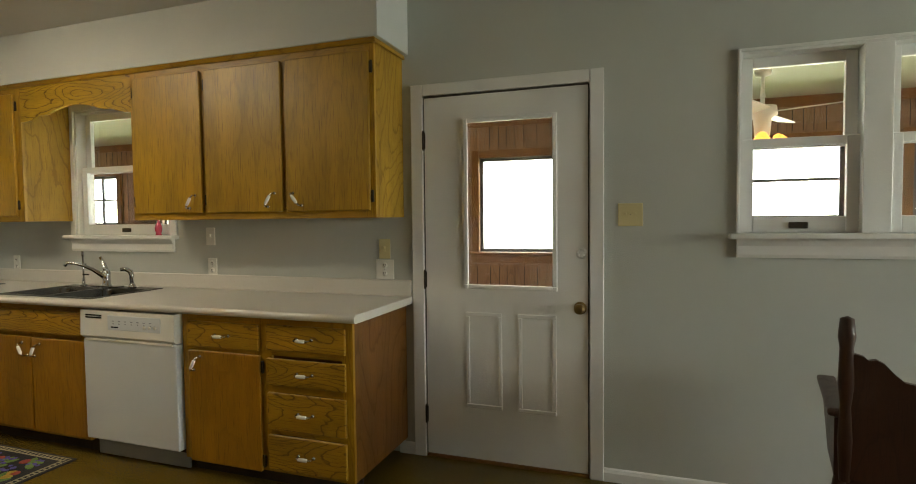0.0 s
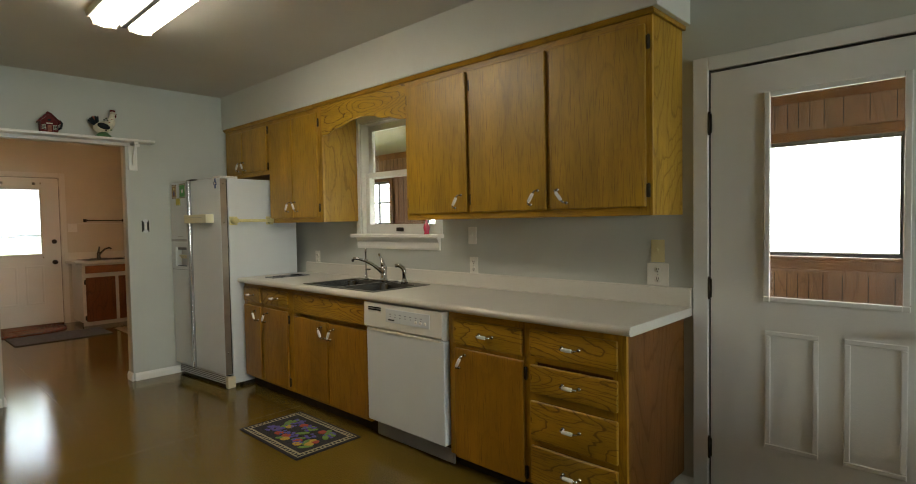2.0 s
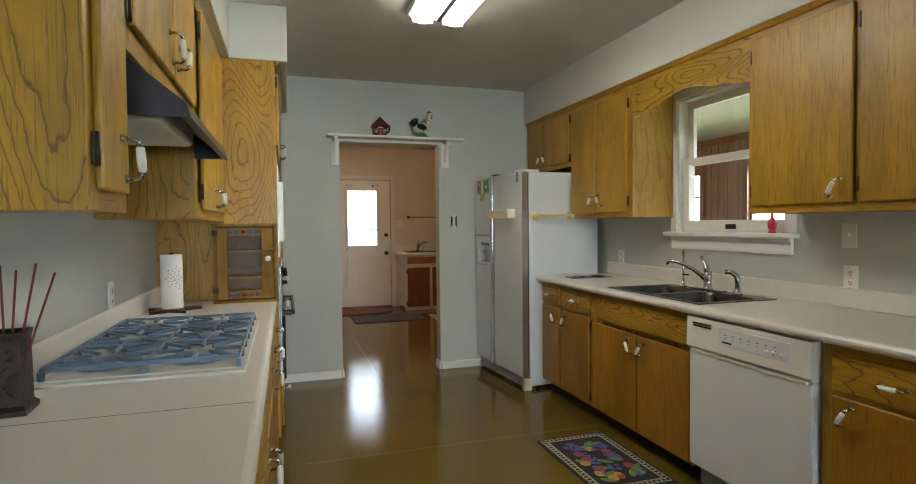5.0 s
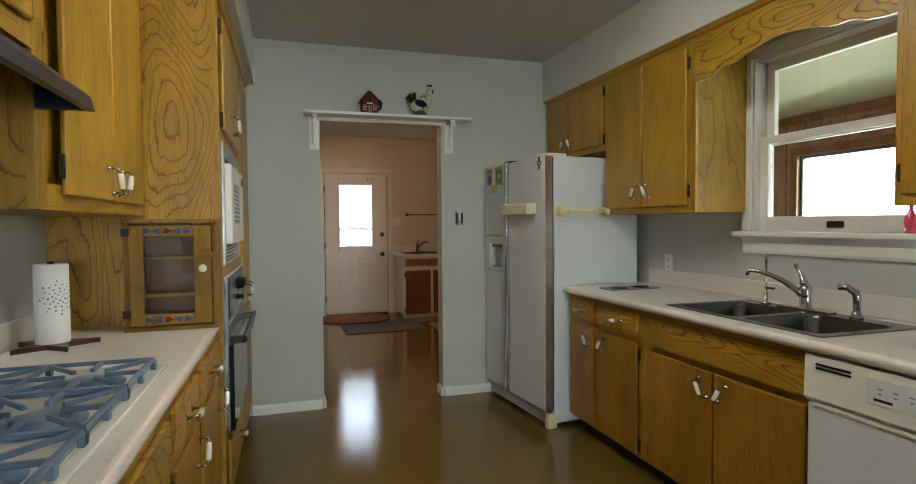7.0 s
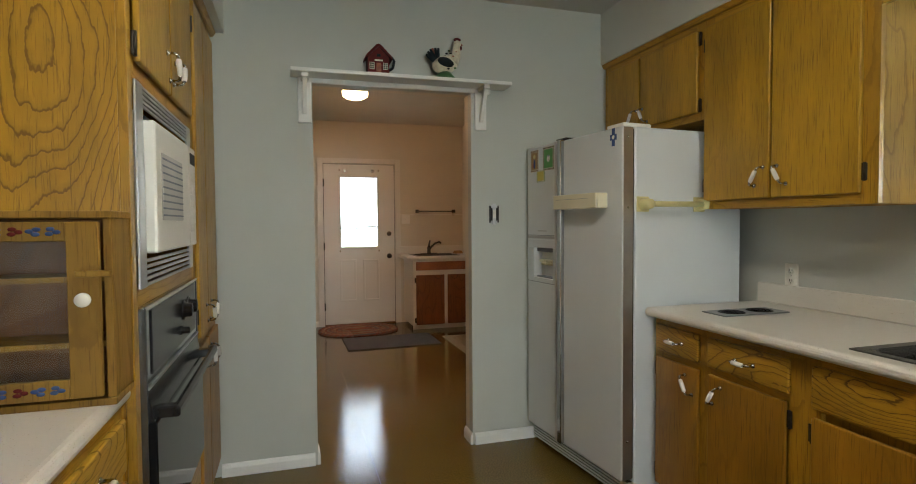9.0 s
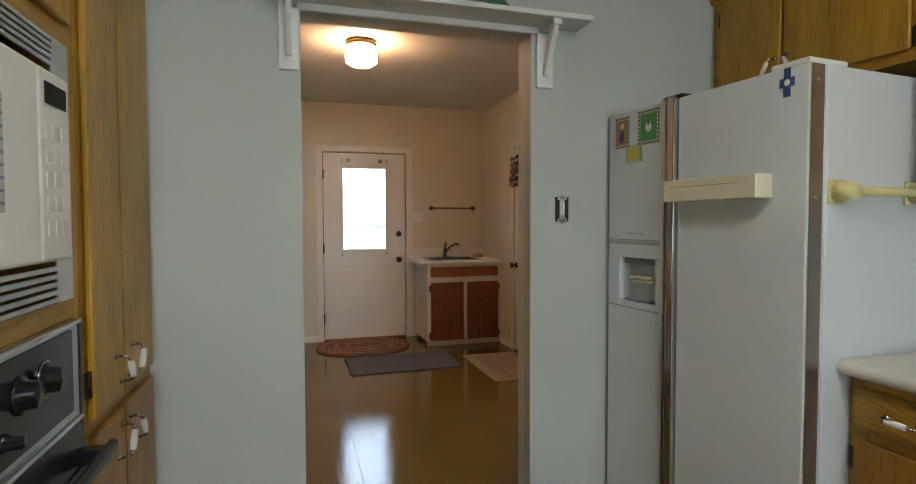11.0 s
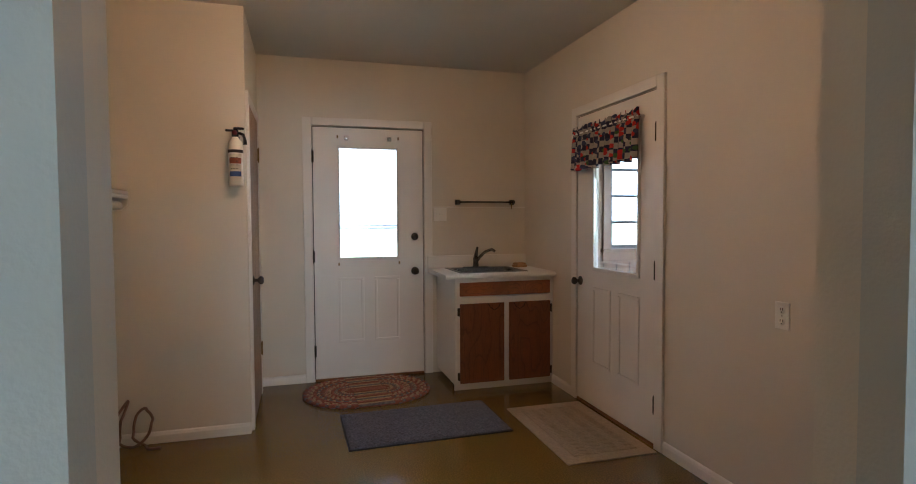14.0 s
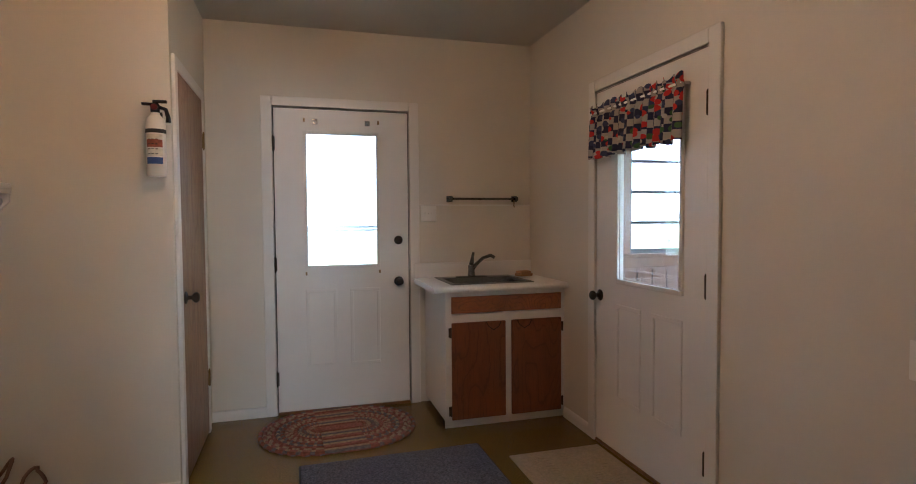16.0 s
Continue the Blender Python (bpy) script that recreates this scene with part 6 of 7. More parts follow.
for i in range(6):
    a = 0.5 + i * 0.26
    cy, cz = -math.cos(a), math.sin(a)
    hn.tube([(0, -0.045, 0.095), (0.004 * (i % 3 - 1), -0.05 + 0.035 * cy, 0.10 + 0.035 * cz), (0.005 * (i % 3 - 1), -0.052 + 0.062 * cy, 0.102 + 0.072 * cz)], [0.014, 0.012, 0.006], 8, (1, 1, 1, 3, 1, 1)[i])
for i in range(34):
    a, z_ = i * 2.4, 0.055 + 0.0034 * i
    k_ = 1.0 - 0.012 * i
    hn.blob((0.037 * k_ * math.cos(a), 0.01 + 0.0012 * i + 0.05 * k_ * math.sin(a), z_), (0.007, 0.008, 0.005), (1, 3, 1, 4)[i % 4], 8)
for s in (-1, 1):
    hn.blob((s * 0.036, -0.005, 0.09), (0.014, 0.048, 0.026), 1, 12, pose(0, 0, 0, -15, 0, 0))
hn.lathe([(0.0, 0), (0.055, 0), (0.06, 0.012), (0.045, 0.028), (0.03, 0.045), (0, 0.05)], Matrix.Diagonal((0.8, 1.0, 1, 1)), 18, 4)
h_ = thing("hen_figurine", hn, [M_cream1, M_teal, M_red1, M_rust, M_green], "painted ceramic hen with cream breast and dark tail on the shelf", "figurine")
h_.matrix_world = pose(WK + 0.075, 1.60, 2.108) @ Matrix.Scale(1.0, 4)

# ---- on the worktops ----
bt_ = Mesh().lathe([(0.0, 0), (0.022, 0), (0.023, 0.008), (0.017, 0.015), (0.024, 0.032), (0.027, 0.055), (0.021, 0.080), (0.009, 0.10), (0.008, 0.118), (0.012, 0.124), (0.008, 0.134), (0.009, 0.165), (0.0, 0.168)], None, 20)
b1 = thing("glass_bottle", bt_, M_pinkgl, "rose-red glass bottle on the window sill", "bottle")
b1.matrix_world = pose(-2.80, NW - 0.03, SWIN[2]) @ Matrix.Scale(0.88, 4)

pt = root("paper_towel_holder", pose(-3.45, -0.115, 0.918), "paper towel roll on a dark wooden star-shaped stand", "paper towel")
star = []
for i in range(10):
    rr = 0.135 if i % 2 == 0 else 0.055
    a = math.pi / 2 + i * math.pi / 5 + 0.3
    star.append((rr * math.cos(a), rr * math.sin(a)))
part("base", Mesh().prism(star, 0.0, 0.016, "z"), M_star, pt, "dark wooden star base")
rl = part("roll", Mesh().lathe([(0.02, 0.016), (0.049, 0.016), (0.05, 0.02), (0.05, 0.277), (0.048, 0.282), (0.022, 0.282), (0.020, 0.27)], None, 28), M_paper, pt)
part("spindle", Mesh().lathe([(0.010, 0.016), (0.010, 0.285), (0.013, 0.288), (0, 0.292)], None, 12), M_star, pt)
dots = Mesh()
rng = random.Random(4)
for ring_n, rad in ((4, 0.010), (8, 0.020), (11, 0.031), (14, 0.044), (8, 0.056)):
    for i in range(ring_n):
        a = 2 * math.pi * i / ring_n + rad * 30
        u, v = rad * math.cos(a), rad * math.sin(a)
        th = 0.75 + u / 0.05
        c_ = Vector((0.0502 * math.cos(th), 0.0502 * math.sin(th), 0.17 + v))
        dots.blob(c_, (0.0012, rng.uniform(0.0022, 0.0042), rng.uniform(0.0022, 0.0042)), n=8, m=Matrix.Rotation(th, 4, "Z"))
part("print", dots, M_print, rl, "grey printed dot pattern")

pc = root("pie_safe_box", pose(-3.785, 0, 0.918), "small glazed wooden cupboard with painted flowers on the worktop", "cabinet")
Y0, Y1, D_, H_ = 0.052, 0.383, 0.14, 0.432
for nm, q in (("case_side", (0, D_, Y0, Y0 + 0.018, 0.0165, H_ - 0.0165)), ("case_side", (0, D_, Y1 - 0.018, Y1, 0.0165, H_ - 0.0165)), ("case_top", (0, D_ + 0.006, Y0 - 0.004, Y1 + 0.002, H_ - 0.016, H_)),
              ("case_bottom", (0, D_ + 0.006, Y0 - 0.004, Y1 + 0.002, 0, 0.016)), ("case_back", (0, 0.006, Y0 + 0.018, Y1 - 0.018, 0.0165, H_ - 0.0165))):
    # the back is darker than the pine: shade inside the cupboard, put into colour
    part(nm, Mesh().box(*q, 0.002), M_end_and_shade if nm == "case_back" else M_pine, pc)
dx0, dx1 = D_ + 0.001, D_ + 0.017
a0, a1, c0, c1 = Y0 + 0.022, Y1 - 0.022, 0.024, H_ - 0.024
df = Mesh().box(dx0, dx1, a0, a0 + 0.05, c0, c1, 0.002).box(dx0, dx1, a1 - 0.062, a1, c0, c1, 0.002).box(dx0, dx1, a0 + 0.05, a1 - 0.062, c0, c0 + 0.042, 0.002).box(dx0, dx1, a0 + 0.05, a1 - 0.062, c1 - 0.042, c1, 0.002)
dd = part("door", df, M_pine, pc)
gp = part("glass_pane", Mesh().box(dx0 + 0.004, dx0 + 0.007, a0 + 0.048, a1 - 0.06, c0 + 0.04, c1 - 0.04), M_glass, dd)
gp.visible_shadow = False
part("knob", Mesh().lathe([(0.008, 0), (0.006, 0.008), (0.016, 0.014), (0.015, 0.022), (0, 0.026)], pose(dx1, a1 - 0.028, 0.24, 0, 90, 0), 16), M_cer, dd, "white porcelain knob")
part("latch", Mesh().box(dx1, dx1 + 0.008, a1 - 0.045, Y1 + 0.002, 0.288, 0.302, 0.003), M_pine, pc, "wooden turn button")
for z in (0.13, 0.275):
    part("shelf", Mesh().box(0.008, D_ - 0.01, Y0 + 0.018, Y1 - 0.018, z, z + 0.012), M_pine, pc)
for z in (0.055, H_ - 0.065):
    part("hinge", Mesh().box(D_ + 0.004, D_ + 0.02, Y0 - 0.002, Y0 + 0.026, z, z + 0.03, 0.002), M_hinge, pc)
for z in (c0 + 0.021, c1 - 0.021):
    for i, yy in enumerate((0.018, 0.052, 0.087, 0.122, 0.155)):
        fm_ = Mesh()
        y_ = a0 + 0.058 + yy - 0.012
        for q in range(3):
            fm_.blob((dx1, y_ + 0.008 * math.cos(q * 2.1 + i), z + 0.006 * math.sin(q * 2.1 + i)), (0.001, 0.0085, 0.005), n=8)
        part("painted_flower", fm_, M_red1 if i == 2 else M_blue, dd)

vs = root("reed_diffuser", pose(-1.905, -0.178, 0.918) @ Matrix.Scale(0.95, 4), "square dark metal vase with red reeds on the worktop", "vase")
body = Mesh()
prof = [(0.058, 0.0), (0.058, 0.012), (0.048, 0.022), (0.046, 0.175), (0.050, 0.19), (0.050, 0.195), (0.044, 0.195), (0.042, 0.03), (0.0, 0.03)]
body.lathe([(r_ * 1.2, z_) for r_, z_ in prof], pose(0, 0, 0, 0, 0, 50), 4, smooth=False)
vb = part("body", body, M_pot, vs)
for i in range(3):
    rl_ = Mesh()
    zc = 0.06 + i * 0.04
    for q in range(7):
        a = q * 0.9 + i
        rl_.blob((0.0, 0.012 * math.cos(a) * (1 + q * 0.25), zc + 0.012 * math.sin(a)), (0.003, 0.006, 0.003), n=8, m=Matrix.Rotation(a, 4, "X"))
    o = part("relief", rl_, M_pot, vb)
    o.matrix_basis = pose(0, 0, 0, 0, 0, 5) @ Matrix.Translation((0.046, 0, 0))
for i, (ax, ay) in enumerate(((-0.10, 0.03), (-0.05, -0.04), (0.0, 0.06), (0.03, -0.03), (0.06, 0.04), (0.02, 0.0), (-0.02, 0.09))):
    part("reed", Mesh().cyl((ax * 0.1, ay * 0.1, 0.035), (ax * 0.8, ay * 1.1, 0.33 + 0.012 * (i % 3)), 0.0028, 6), M_reed, vs, "thin red reed")

# ---- kitchen rug ----
M_rugb = mat("rug_black", (0.02, 0.02, 0.025), 1.0, var=0.3, scale=90, bump=0.6, bscale=200)
M_rugc = mat("rug_cream", (0.34, 0.30, 0.20), 1.0, var=0.2, scale=90, bump=0.6, bscale=200)
rg = root("kitchen_rug", pose(-3.115, 2.095, 0.0, 0, 0, 0), "small rug with grapes and fruit and a checked border", "rug")
RW, RH = 0.36, 0.228
part("carpet", Mesh().box(-RW, RW, -RH, RH, 0, 0.009, 0.004), M_rugb, rg)
part("border", Mesh().box(-RW + 0.018, RW - 0.018, -RH + 0.018, RH - 0.018, 0.009, 0.0095), M_rugc, rg)
sq = Mesh()
nx, ny = 22, 15
for i in range(nx):
    x = -RW + 0.018 + (i + 0.2) * (2 * RW - 0.036) / nx
    for s in (-1, 1):
        sq.box(x, x + 0.016, s * (RH - 0.036) - 0.010, s * (RH - 0.036) + 0.010, 0.0095, 0.0102)
for i in range(ny):
    y = -RH + 0.018 + (i + 0.2) * (2 * RH - 0.036) / ny
    for s in (-1, 1):
        sq.box(s * (RW - 0.036) - 0.010, s * (RW - 0.036) + 0.010, y, y + 0.016, 0.0095, 0.0102)
part("border_squares", sq, M_rugb, rg)
part("field", Mesh().box(-RW + 0.06, RW - 0.06, -RH + 0.06, RH - 0.06, 0.0095, 0.011), M_rugb, rg)
fruit = Mesh()
rng = random.Random(7)
cols = [mat("rug_%s" % k, c_, 1.0, var=0.3, scale=70) for k, c_ in (("purple", (0.10, 0.085, 0.32)), ("green", (0.14, 0.24, 0.06)), ("gold", (0.48, 0.30, 0.05)), ("red", (0.36, 0.06, 0.04)))]
for i in range(40):
    cx, cy = rng.uniform(-RW + 0.11, RW - 0.11), rng.uniform(-RH + 0.10, RH - 0.10)
    kind = rng.choice([0, 0, 1, 1, 2, 3])
    if kind == 0:
        for j in range(9):
            fruit.blob((cx + rng.uniform(-0.035, 0.035), cy + rng.uniform(-0.03, 0.03), 0.011), (0.013, 0.013, 0.002 + 0.0005 * rng.random()), 0, 10)
    elif kind == 1:
        fruit.blob((cx, cy, 0.011), (0.05, 0.022, 0.0015 + 0.0005 * rng.random()), 1, 10, Matrix.Rotation(rng.uniform(0, 3), 4, "Z"))
    else:
        fruit.blob((cx, cy, 0.011), (0.035, 0.03, 0.0022 + 0.0005 * rng.random()), kind, 12)
part("fruit", fruit, cols, rg)

# ---- dining chair ----
ch = root("captains_chair", pose(1.268, 2.51, 0, 0, 0, 170) @ Matrix.Scale(0.97, 4), "dark-stained wooden captain's chair with a carved back", "chair")
part("seat", Mesh().box(-0.25, 0.25, -0.24, 0.24, 0.43, 0.465, 0.014, 3), M_dark, ch)
for sx in (-1, 1):
    part("leg", Mesh().tube([(sx * 0.20, -0.20, 0.44), (sx * 0.225, -0.225, 0.22), (sx * 0.24, -0.24, 0.0)], [0.02, 0.026, 0.016], 10), M_dark, ch)
    part("leg", Mesh().tube([(sx * 0.19, 0.20, 0.44), (sx * 0.21, 0.23, 0.22), (sx * 0.225, 0.26, 0.0)], [0.02, 0.026, 0.016], 10), M_dark, ch)
    part("arm", Mesh().box(sx * 0.27 - 0.035, sx * 0.27 + 0.035, -0.26, 0.24, 0.675, 0.705, 0.012, 3), M_dark, ch)
    part("arm_panel", Mesh().prism([(-0.22, 0.67), (-0.22, 0.60), (0.0, 0.47), (0.23, 0.46), (0.23, 0.67)], sx * 0.27 - 0.012, sx * 0.27 + 0.012, "x"), M_dark, ch)
    part("post", Mesh().lathe([(0.018, 0.45), (0.024, 0.6), (0.018, 0.72), (0.026, 0.80), (0.022, 0.93), (0.028, 0.97), (0.022, 1.035), (0.0, 1.045)], Matrix.Translation((sx * 0.25, 0.24, 0)), 12), M_dark, ch)
half = [(0.25, 0.895), (0.225, 0.912), (0.20, 0.905), (0.185, 0.892), (0.165, 0.898), (0.14, 0.885), (0.115, 0.855), (0.085, 0.828), (0.05, 0.822)]
arcb = [(-0.25, 0.46)] + [(-u, v) for u, v in half] + half[::-1] + [(0.25, 0.46)]
part("backrest", Mesh().prism(arcb, 0.225, 0.25, "y"), M_dark, ch)

# ---- laundry ----
lc = root("laundry_cabinet", pose(LW, 2.185, 0, 0, 0, 90), "white sink cabinet with red-brown oak doors", "cabinet")
LCW, LCD = 0.812, 0.575
cab_body(lc, LCW, LCD, 0, 0.862, 0.045, rails=((0.67, 0.72, 0.04, LCW - 0.04),), stiles=(LCW / 2,), side=M_wdl, fmat=M_wdl, fmath=M_wdl, ends=0.045)
part("toe_board", Mesh().box(0.0, LCW, -LCD + 0.02, -LCD + 0.035, 0.0, 0.045), M_wdl, lc)
part("drawer_front", Mesh().box(0.036, LCW - 0.03, -LCD - 0.012, -LCD - 0.0005, 0.728, 0.832, 0.003), M_drawy, lc)
d1 = cab_door(lc, 0.036, 0.393, 0.058, 0.67, -LCD, "l", None, M_red)
d2 = cab_door(lc, 0.434, LCW - 0.03, 0.058, 0.67, -LCD, "r", None, M_red)
for d_, s, x in ((d1, 1, 0.31), (d2, -1, 0.52)):
    part("finger_cut", Mesh().tube([(x - 0.05, -LCD - 0.0185, 0.669), (x - 0.035, -LCD - 0.0185, 0.64), (x, -LCD - 0.0185, 0.615), (x + 0.035, -LCD - 0.0185, 0.635), (x + 0.05, -LCD - 0.0185, 0.669)], 0.003, 6), M_shadow_gap, d_)
lt_ = root("laundry_worktop", pose(LW, 2.10, 0, 0, 0, 90), "white worktop with an upstand round the laundry sink", "worktop")
SK = (0.14, 0.70, -0.53, -0.06)
part("slab", rounded_top(0.0, 0.90, -0.63, 0.0, 0.863, 0.899, (SK[0] + 0.01, SK[1] - 0.01, SK[2] + 0.01, SK[3] - 0.01)), M_wdl, lt_)
part("upstand", Mesh().box(0.0, 0.90, -0.022, 0.0, 0.899, 1.005, 0.004), M_wdl, lt_)
sink("laundry_sink", pose(LW, 2.10, 0.8995, 0, 0, 90) @ pose(SK[0], SK[2], 0), SK[1] - SK[0], 0.47, [(0.03, 0.53)], "stainless steel single-bowl laundry sink")
lf = root("laundry_faucet", pose(LW + 0.11, 2.50, 0.905), "dark chrome single-lever laundry faucet", "faucet")
part("base", Mesh().lathe([(0.028, 0), (0.026, 0.012), (0.022, 0.05), (0.024, 0.08), (0, 0.10)], None, 16), M_steel, lf)
part("deck_plate", Mesh().box(-0.025, 0.025, -0.11, 0.11, 0, 0.006, 0.003), M_steel, lf)
part("spout", Mesh().tube([(0, 0, 0.04), (0.02, 0.03, 0.09), (0.05, 0.07, 0.135), (0.09, 0.115, 0.155), (0.11, 0.135, 0.14)], [0.014, 0.013, 0.012, 0.012, 0.012], 10), M_steel, lf)
part("lever", Mesh().tube([(0, 0, 0.09), (0.004, 0.006, 0.13), (0.012, 0.012, 0.175)], [0.018, 0.012, 0.009], 10), M_steel, lf)
sp_ = thing("sponge", Mesh().box(-0.04, 0.04, -0.055, 0.055, 0.0, 0.022, 0.008, 3).box(-0.035, 0.035, -0.05, 0.045, 0.023, 0.038, 0.008, 3), M_sponge, "tan sponge on the laundry worktop", "sponge")
sp_.matrix_world = pose(LW + 0.14, 2.89, 0.8995, 0, 0, 15)
tb = root("towel_bar", pose(LW, 0, 1.462), "chrome towel bar on the wall over the laundry sink", "towel bar")
for y in (2.37, 2.87):
    part("bracket", Mesh().box(0.0, 0.012, y - 0.022, y + 0.022, -0.022, 0.022, 0.003).box(0.012, 0.06, y - 0.012, y + 0.012, -0.014, 0.014, 0.003), M_steel, tb)
part("bar", Mesh().cyl((0.048, 2.375, 0), (0.048, 2.865, 0), 0.008, 10), M_steel, tb)
part("hook", Mesh().tube([(0.05, 2.85, 0), (0.055, 2.85, -0.03), (0.05, 2.85, -0.05), (0.06, 2.85, -0.06)], 0.004, 6), M_brass, tb)

# valance on the side door
cv = Mesh()
uvl = cv.bm.loops.layers.uv.new("UVMap")
nu, nv = 110, 12
CX0, CX1, CZ0, CZ1 = -8.435, -7.635, 1.652, 1.948
gridv = []
for j in range(nv + 1):
    row = []
    v = j / nv
    for i in range(nu + 1):
        u = i / nu
        amp = 0.010 + 0.010 * v
        y = NW - 0.055 + amp * math.sin(u * 84 + 1.6 * math.sin(u * 17)) - 0.012 * v + (0.012 * math.exp(-((v - 0.16) / 0.05) ** 2))
        z = CZ1 - (CZ1 - CZ0) * v + 0.008 * math.sin(u * 40) * v + (0.012 * math.sin(u * 84) if j == 0 else 0)
        row.append(cv.bm.verts.new((CX0 + (CX1 - CX0) * u, y, z)))
    gridv.append(row)
for j in range(nv):
    for i in range(nu):
        f = cv.bm.faces.new([gridv[j][i], gridv[j][i + 1], gridv[j + 1][i + 1], gridv[j + 1][i]])
        f.smooth = True
        for lp, (a, b) in zip(f.loops, ((i, j), (i + 1, j), (i + 1, j + 1), (i, j + 1))):
            lp[uvl].uv = (a / nu * 24, b / nv * 7.2)
cur = root("curtain_valance", pose(0, 0, 0), "gathered cotton valance with blue and cream squares and red apples", "curtain")
cl = part("cloth", cv, M_curt, cur)
sol = cl.modifiers.new("thick", "SOLIDIFY")
sol.thickness = 0.0015
part("rod", Mesh().tube([(CX0 + 0.01, NW + 0.012, 1.91), (CX0 + 0.01, NW - 0.05, 1.91), (CX1 - 0.01, NW - 0.05, 1.91), (CX1 - 0.01, NW + 0.012, 1.91)], 0.006, 8), M_white, cur)

# fire extinguisher
fe = root("fire_extinguisher", pose(CLX, 0.702, 1.52), "small white fire extinguisher with black head hung on the wall", "fire extinguisher")
part("bottle", Mesh().lathe([(0.0, 0), (0.036, 0), (0.041, 0.006), (0.041, 0.23), (0.036, 0.262), (0.02, 0.28), (0.016, 0.295)], Matrix.Translation((0.05, 0, 0)), 24), M_exl, fe)
part("head", Mesh().lathe([(0.018, 0.29), (0.02, 0.30), (0.02, 0.325), (0.012, 0.335)], Matrix.Translation((0.05, 0, 0)), 14).box(0.04, 0.06, -0.055, 0.01, 0.322, 0.334, 0.003).box(0.04, 0.06, -0.01, 0.05, 0.334, 0.348, 0.004), M_black, fe)
part("hose", Mesh().tube([(0.05, 0.02, 0.315), (0.055, 0.045, 0.305), (0.06, 0.055, 0.27), (0.06, 0.055, 0.245)], [0.008, 0.009, 0.010, 0.012], 8), M_black, fe)
part("gauge", Mesh().lathe([(0.014, 0), (0.014, 0.008), (0, 0.009)], pose(0.068, 0, 0.313, 0, 90, 0), 14), M_red1, fe)
part("strap", Mesh().lathe([(0.0418, 0.195), (0.0425, 0.196), (0.0425, 0.212), (0.0418, 0.213)], Matrix.Translation((0.05, 0, 0)), 24), M_blackm, fe)
part("bracket", Mesh().box(0, 0.012, -0.02, 0.02, 0.05, 0.30, 0.002), M_blackm, fe)
lbm = [M_cream1, M_rust, M_blue]
for i, (z0_, z1_, mi) in enumerate(((0.055, 0.085, 2), (0.09, 0.125, 0), (0.13, 0.165, 1), (0.168, 0.188, 0))):
    lb = Mesh()
    n = 10
    for q in range(n):
        a, b = math.radians(-50 + 100 * q / n), math.radians(-50 + 100 * (q + 1) / n)
        r1, r0 = 0.0418, 0.041
        lb.prism([(r1 * math.cos(a), r1 * math.sin(a)), (r1 * math.cos(b), r1 * math.sin(b)), (r0 * math.cos(b), r0 * math.sin(b)), (r0 * math.cos(a), r0 * math.sin(a))], z0_, z1_, "z")
    o = part("label_band", lb, lbm[mi], fe)
    o.location = (0.05, 0, 0)
bars = Mesh()
for i in range(4):
    for q in range(3):
        a = math.radians(-30 + q * 22)
        bars.blob((0.05 + 0.042 * math.cos(a), 0.042 * math.sin(a), 0.10 + i * 0.022), (0.001, 0.006, 0.002), n=8, m=Matrix.Rotation(a, 4, "Z"))
part("label_marks", bars, M_blackm, fe)

# dryer vent hole, shelf and hose
vt = root("dryer_vent", pose(CLX, -0.035, 0.803, 0, 90, 0), "round black dryer vent hole in the wall", "vent")
part("collar", Mesh().lathe([(0.049, 0.0), (0.056, 0.0), (0.056, 0.004), (0.052, 0.006), (0.049, 0.004)], None, 28), M_blackm, vt)
part("hole", Mesh().lathe([(0.0, 0.001), (0.05, 0.001), (0.05, 0.002)], None, 28), M_blackm, vt)
ls = root("laundry_shelf", pose(0, -0.19, 0), "white painted shelf with a hanging rod in the laundry alcove", "shelf")
part("board", Mesh().box(CLX, -6.55, 0.0, 0.305, 1.465, 1.485, 0.003), M_wdl, ls)
part("lip", Mesh().box(CLX, -6.55, 0.285, 0.305, 1.44, 1.464, 0.003), M_wdl, ls)
part("rod", Mesh().cyl((CLX + 0.02, 0.255, 1.405), (-7.69, 0.255, 1.405), 0.024, 16), M_wdl, ls)
for x in (CLX + 0.001, -7.70, -6.58):
    part("bracket", Mesh().prism([(0.0, 1.35), (0.03, 1.35), (0.27, 1.375), (0.30, 1.405), (0.30, 1.439), (0.284, 1.464), (0.0, 1.464)], x, x + 0.018, "x"), M_wdl, ls)
hz = Mesh()
way = [(-0.11, 0.25), (-0.18, 0.22), (-0.17, 0.06), (-0.09, 0.03), (-0.01, 0.11), (0.05, 0.22), (0.09, 0.27), (0.06, 0.17), (0.06, 0.06), (0.13, 0.03), (0.20, 0.08), (0.22, 0.16), (0.18, 0.22), (0.13, 0.18), (0.12, 0.07), (0.20, 0.012), (0.28, 0.009)]
pts = []
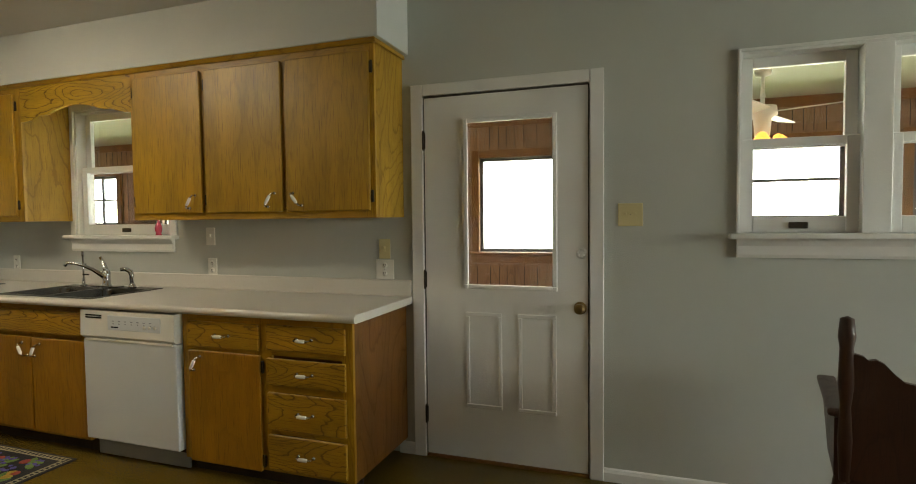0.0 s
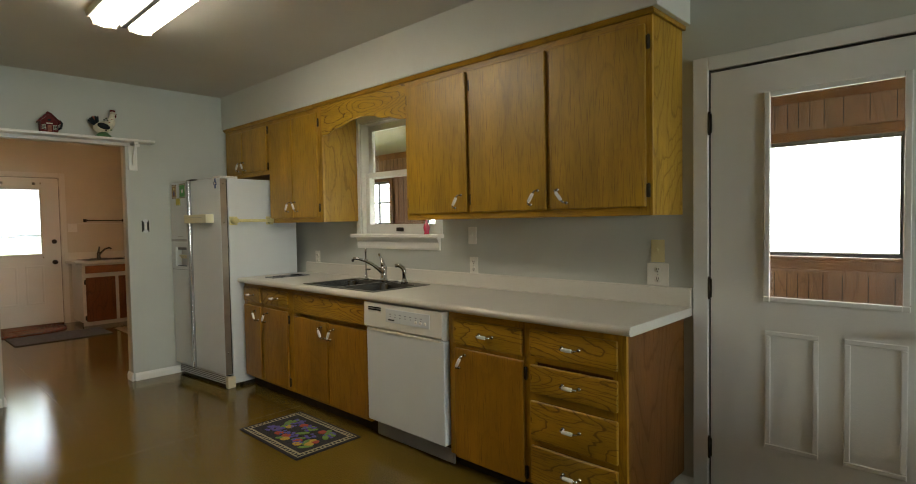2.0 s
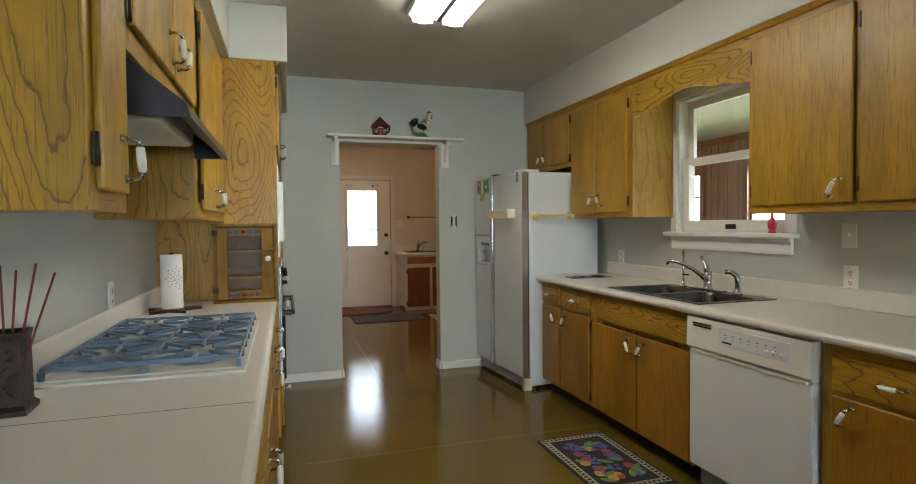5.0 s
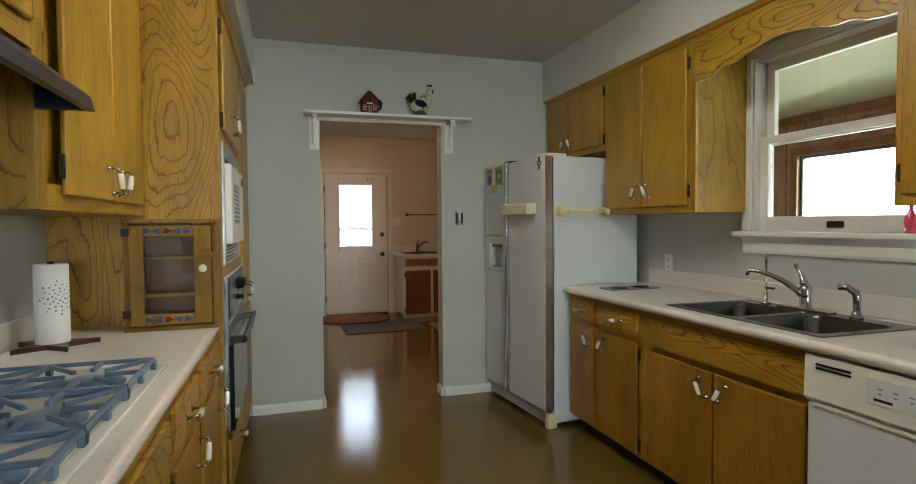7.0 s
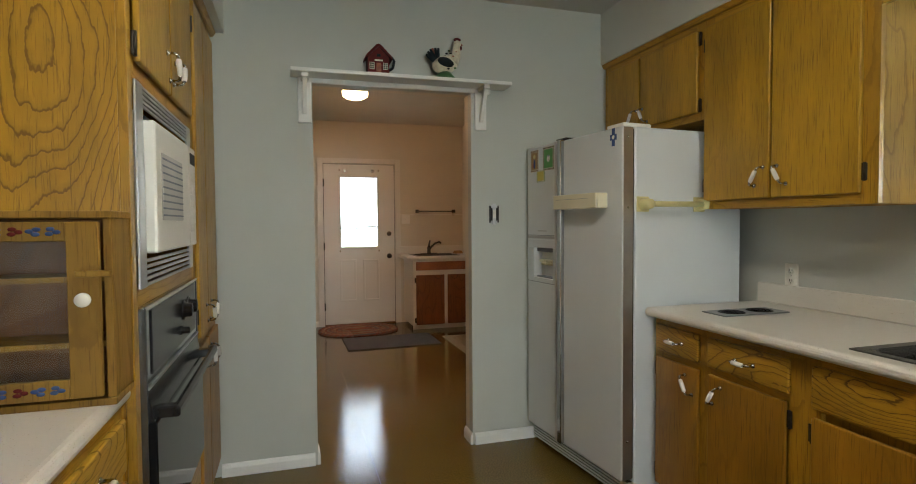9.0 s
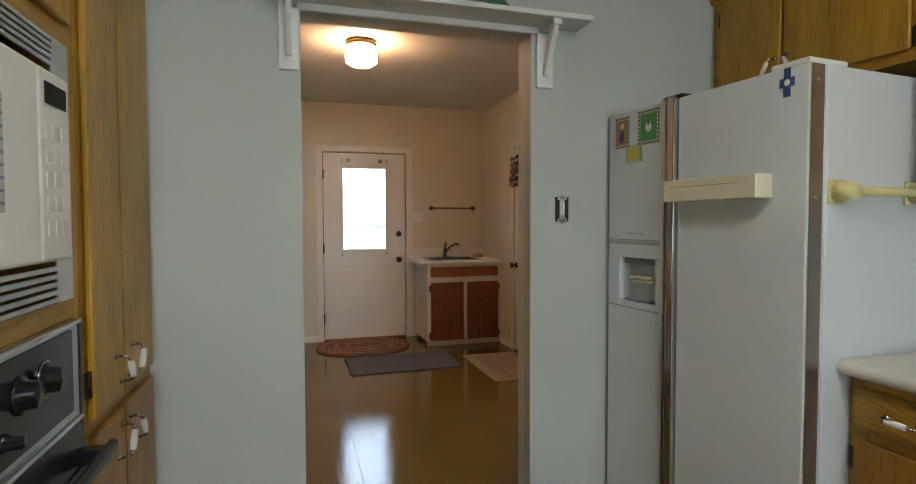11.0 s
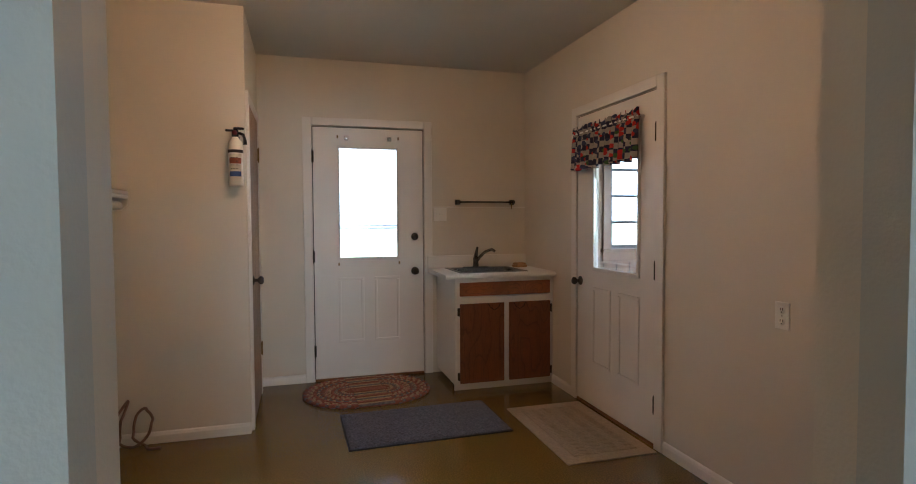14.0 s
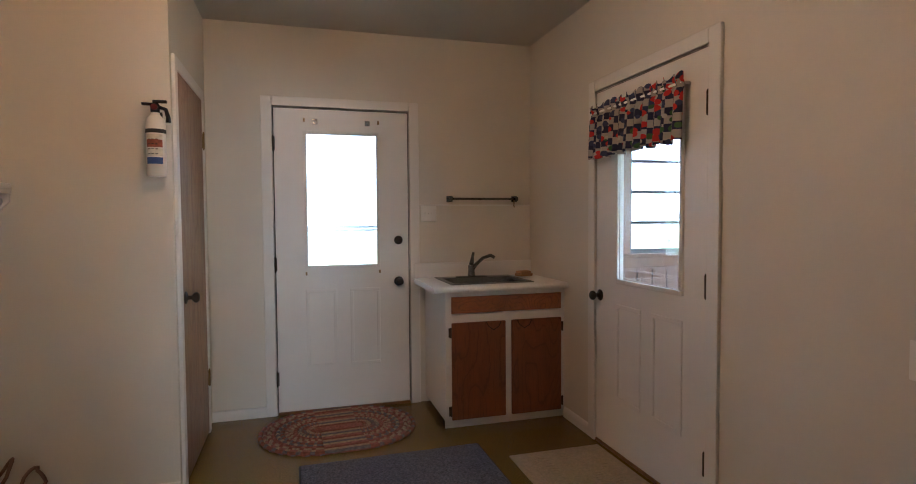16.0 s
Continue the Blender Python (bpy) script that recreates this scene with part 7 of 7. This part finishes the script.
for i in range(len(way) - 1):
    p0, p1, p2, p3 = (Vector(way[max(0, min(len(way) - 1, i + k))]) for k in (-1, 0, 1, 2))
    for q in range(5):
        t = q / 5
        v = 0.5 * (2 * p1 + (p2 - p0) * t + (2 * p0 - 5 * p1 + 4 * p2 - p3) * t * t + (3 * p1 - p0 - 3 * p2 + p3) * t ** 3)
        pts.append((-8.36 + 0.05 * math.sin(i * 0.9), v.x, max(0.009, v.y)))
hz.tube(pts, 0.008, 8)
hs_ = root("drain_hose", pose(0, 0, 0), "thin brown hose curled on the floor by the wall", "hose")
part("hose", hz, M_hose, hs_)
part("coupling", Mesh().cyl(pts[0], Vector(pts[0]) + Vector((0.0, 0.05, 0.018)), 0.014, 10), M_steel, hs_)

# mats
bm_rug = root("blue_rug", pose(-8.278, 1.807, 0, 0, 0, 1), "blue-grey looped rectangular mat on the laundry floor", "rug")
part("carpet", Mesh().box(-0.292, 0.292, -0.495, 0.495, 0.003, 0.014, 0.006, 2), M_bluerug, bm_rug)
part("edge", Mesh().box(-0.30, 0.30, -0.503, 0.503, 0, 0.008, 0.003), M_rubber, bm_rug)
bg = root("beige_mat", pose(-7.912, 2.69, 0, 0, 0, 0), "beige ribbed mat by the laundry side door", "rug")
part("base", Mesh().box(-0.46, 0.46, -0.275, 0.275, 0, 0.008, 0.004), M_wick, bg)
part("field", Mesh().box(-0.38, 0.38, -0.20, 0.20, 0.008, 0.012, 0.003), M_wick, bg)
zz = Mesh()
for i in range(36):
    x = -0.365 + i * 0.0208
    for s in range(8):
        y = -0.19 + s * 0.0475
        q = 0.011 if s % 2 else -0.011
        zz.prism([(x - q, y), (x - q + 0.007, y), (x + q + 0.007, y + 0.0475), (x + q, y + 0.0475)], 0.012, 0.0145, "z")
part("herringbone", zz, M_wick, bg)

# braided oval rug: rows of braid as rings
ov_ = root("braided_rug", pose(-9.055, 1.542, 0, 0, 0, 2), "oval braided rug in rust and cream by the back door", "rug")
bc = [mat("braid_%s" % k, c_, 1.0, var=0.35, scale=70, bump=0.7, bscale=160) for k, c_ in (("rust", (0.22, 0.075, 0.05)), ("cream", (0.36, 0.27, 0.18)), ("grey", (0.15, 0.13, 0.13)), ("rose", (0.30, 0.13, 0.10)))]
for k in range(14):
    ms = Mesh()
    rx, ry = 0.022 + k * 0.0255, 0.137 + k * 0.0255
    n = 84
    pts = []
    for i in range(n + 1):
        a = 2 * math.pi * i / n
        cy = (ry - rx) * (1 if math.sin(a) > 0 else -1)
        pts.append((rx * math.cos(a), rx * math.sin(a) + cy, 0.010 + 0.002 * math.sin(i * 2.1)))
    ms.tube(pts, [0.0125 + 0.0022 * math.sin(i * 2.3) for i in range(n + 1)], 8)
    ms.bm.faces.ensure_lookup_table()
    main, fleck = ((0, 3), (1, 0), (3, 1), (0, 2), (2, 1))[k % 5]
    for i, f in enumerate(ms.bm.faces):
        f.material_index = fleck if (i // 8 + (i % 8) // 4) % 3 == 0 else main
    part("braid", ms, bc, ov_)

bn = root("waste_bin", pose(-5.68, 2.13, 0), "cream plastic waste bin beside the doorway in the laundry", "bin")
part("body", Mesh().prism([(-0.13, 0.0), (0.13, 0.0), (0.16, 0.58), (-0.16, 0.58)], -0.16, 0.16, "x"), M_bin, bn)
part("lid", Mesh().box(-0.17, 0.17, -0.175, 0.175, 0.58, 0.625, 0.012, 3), M_bin, bn)
cc = root("cable_cover", pose(-2.0, SW, 1.305, 0, 0, 180), "narrow white cable cover under the wall cabinet", "cable cover")
part("cover", Mesh().box(-0.012, 0.012, -0.012, 0, -0.045, 0.04, 0.003), M_outlet, cc)
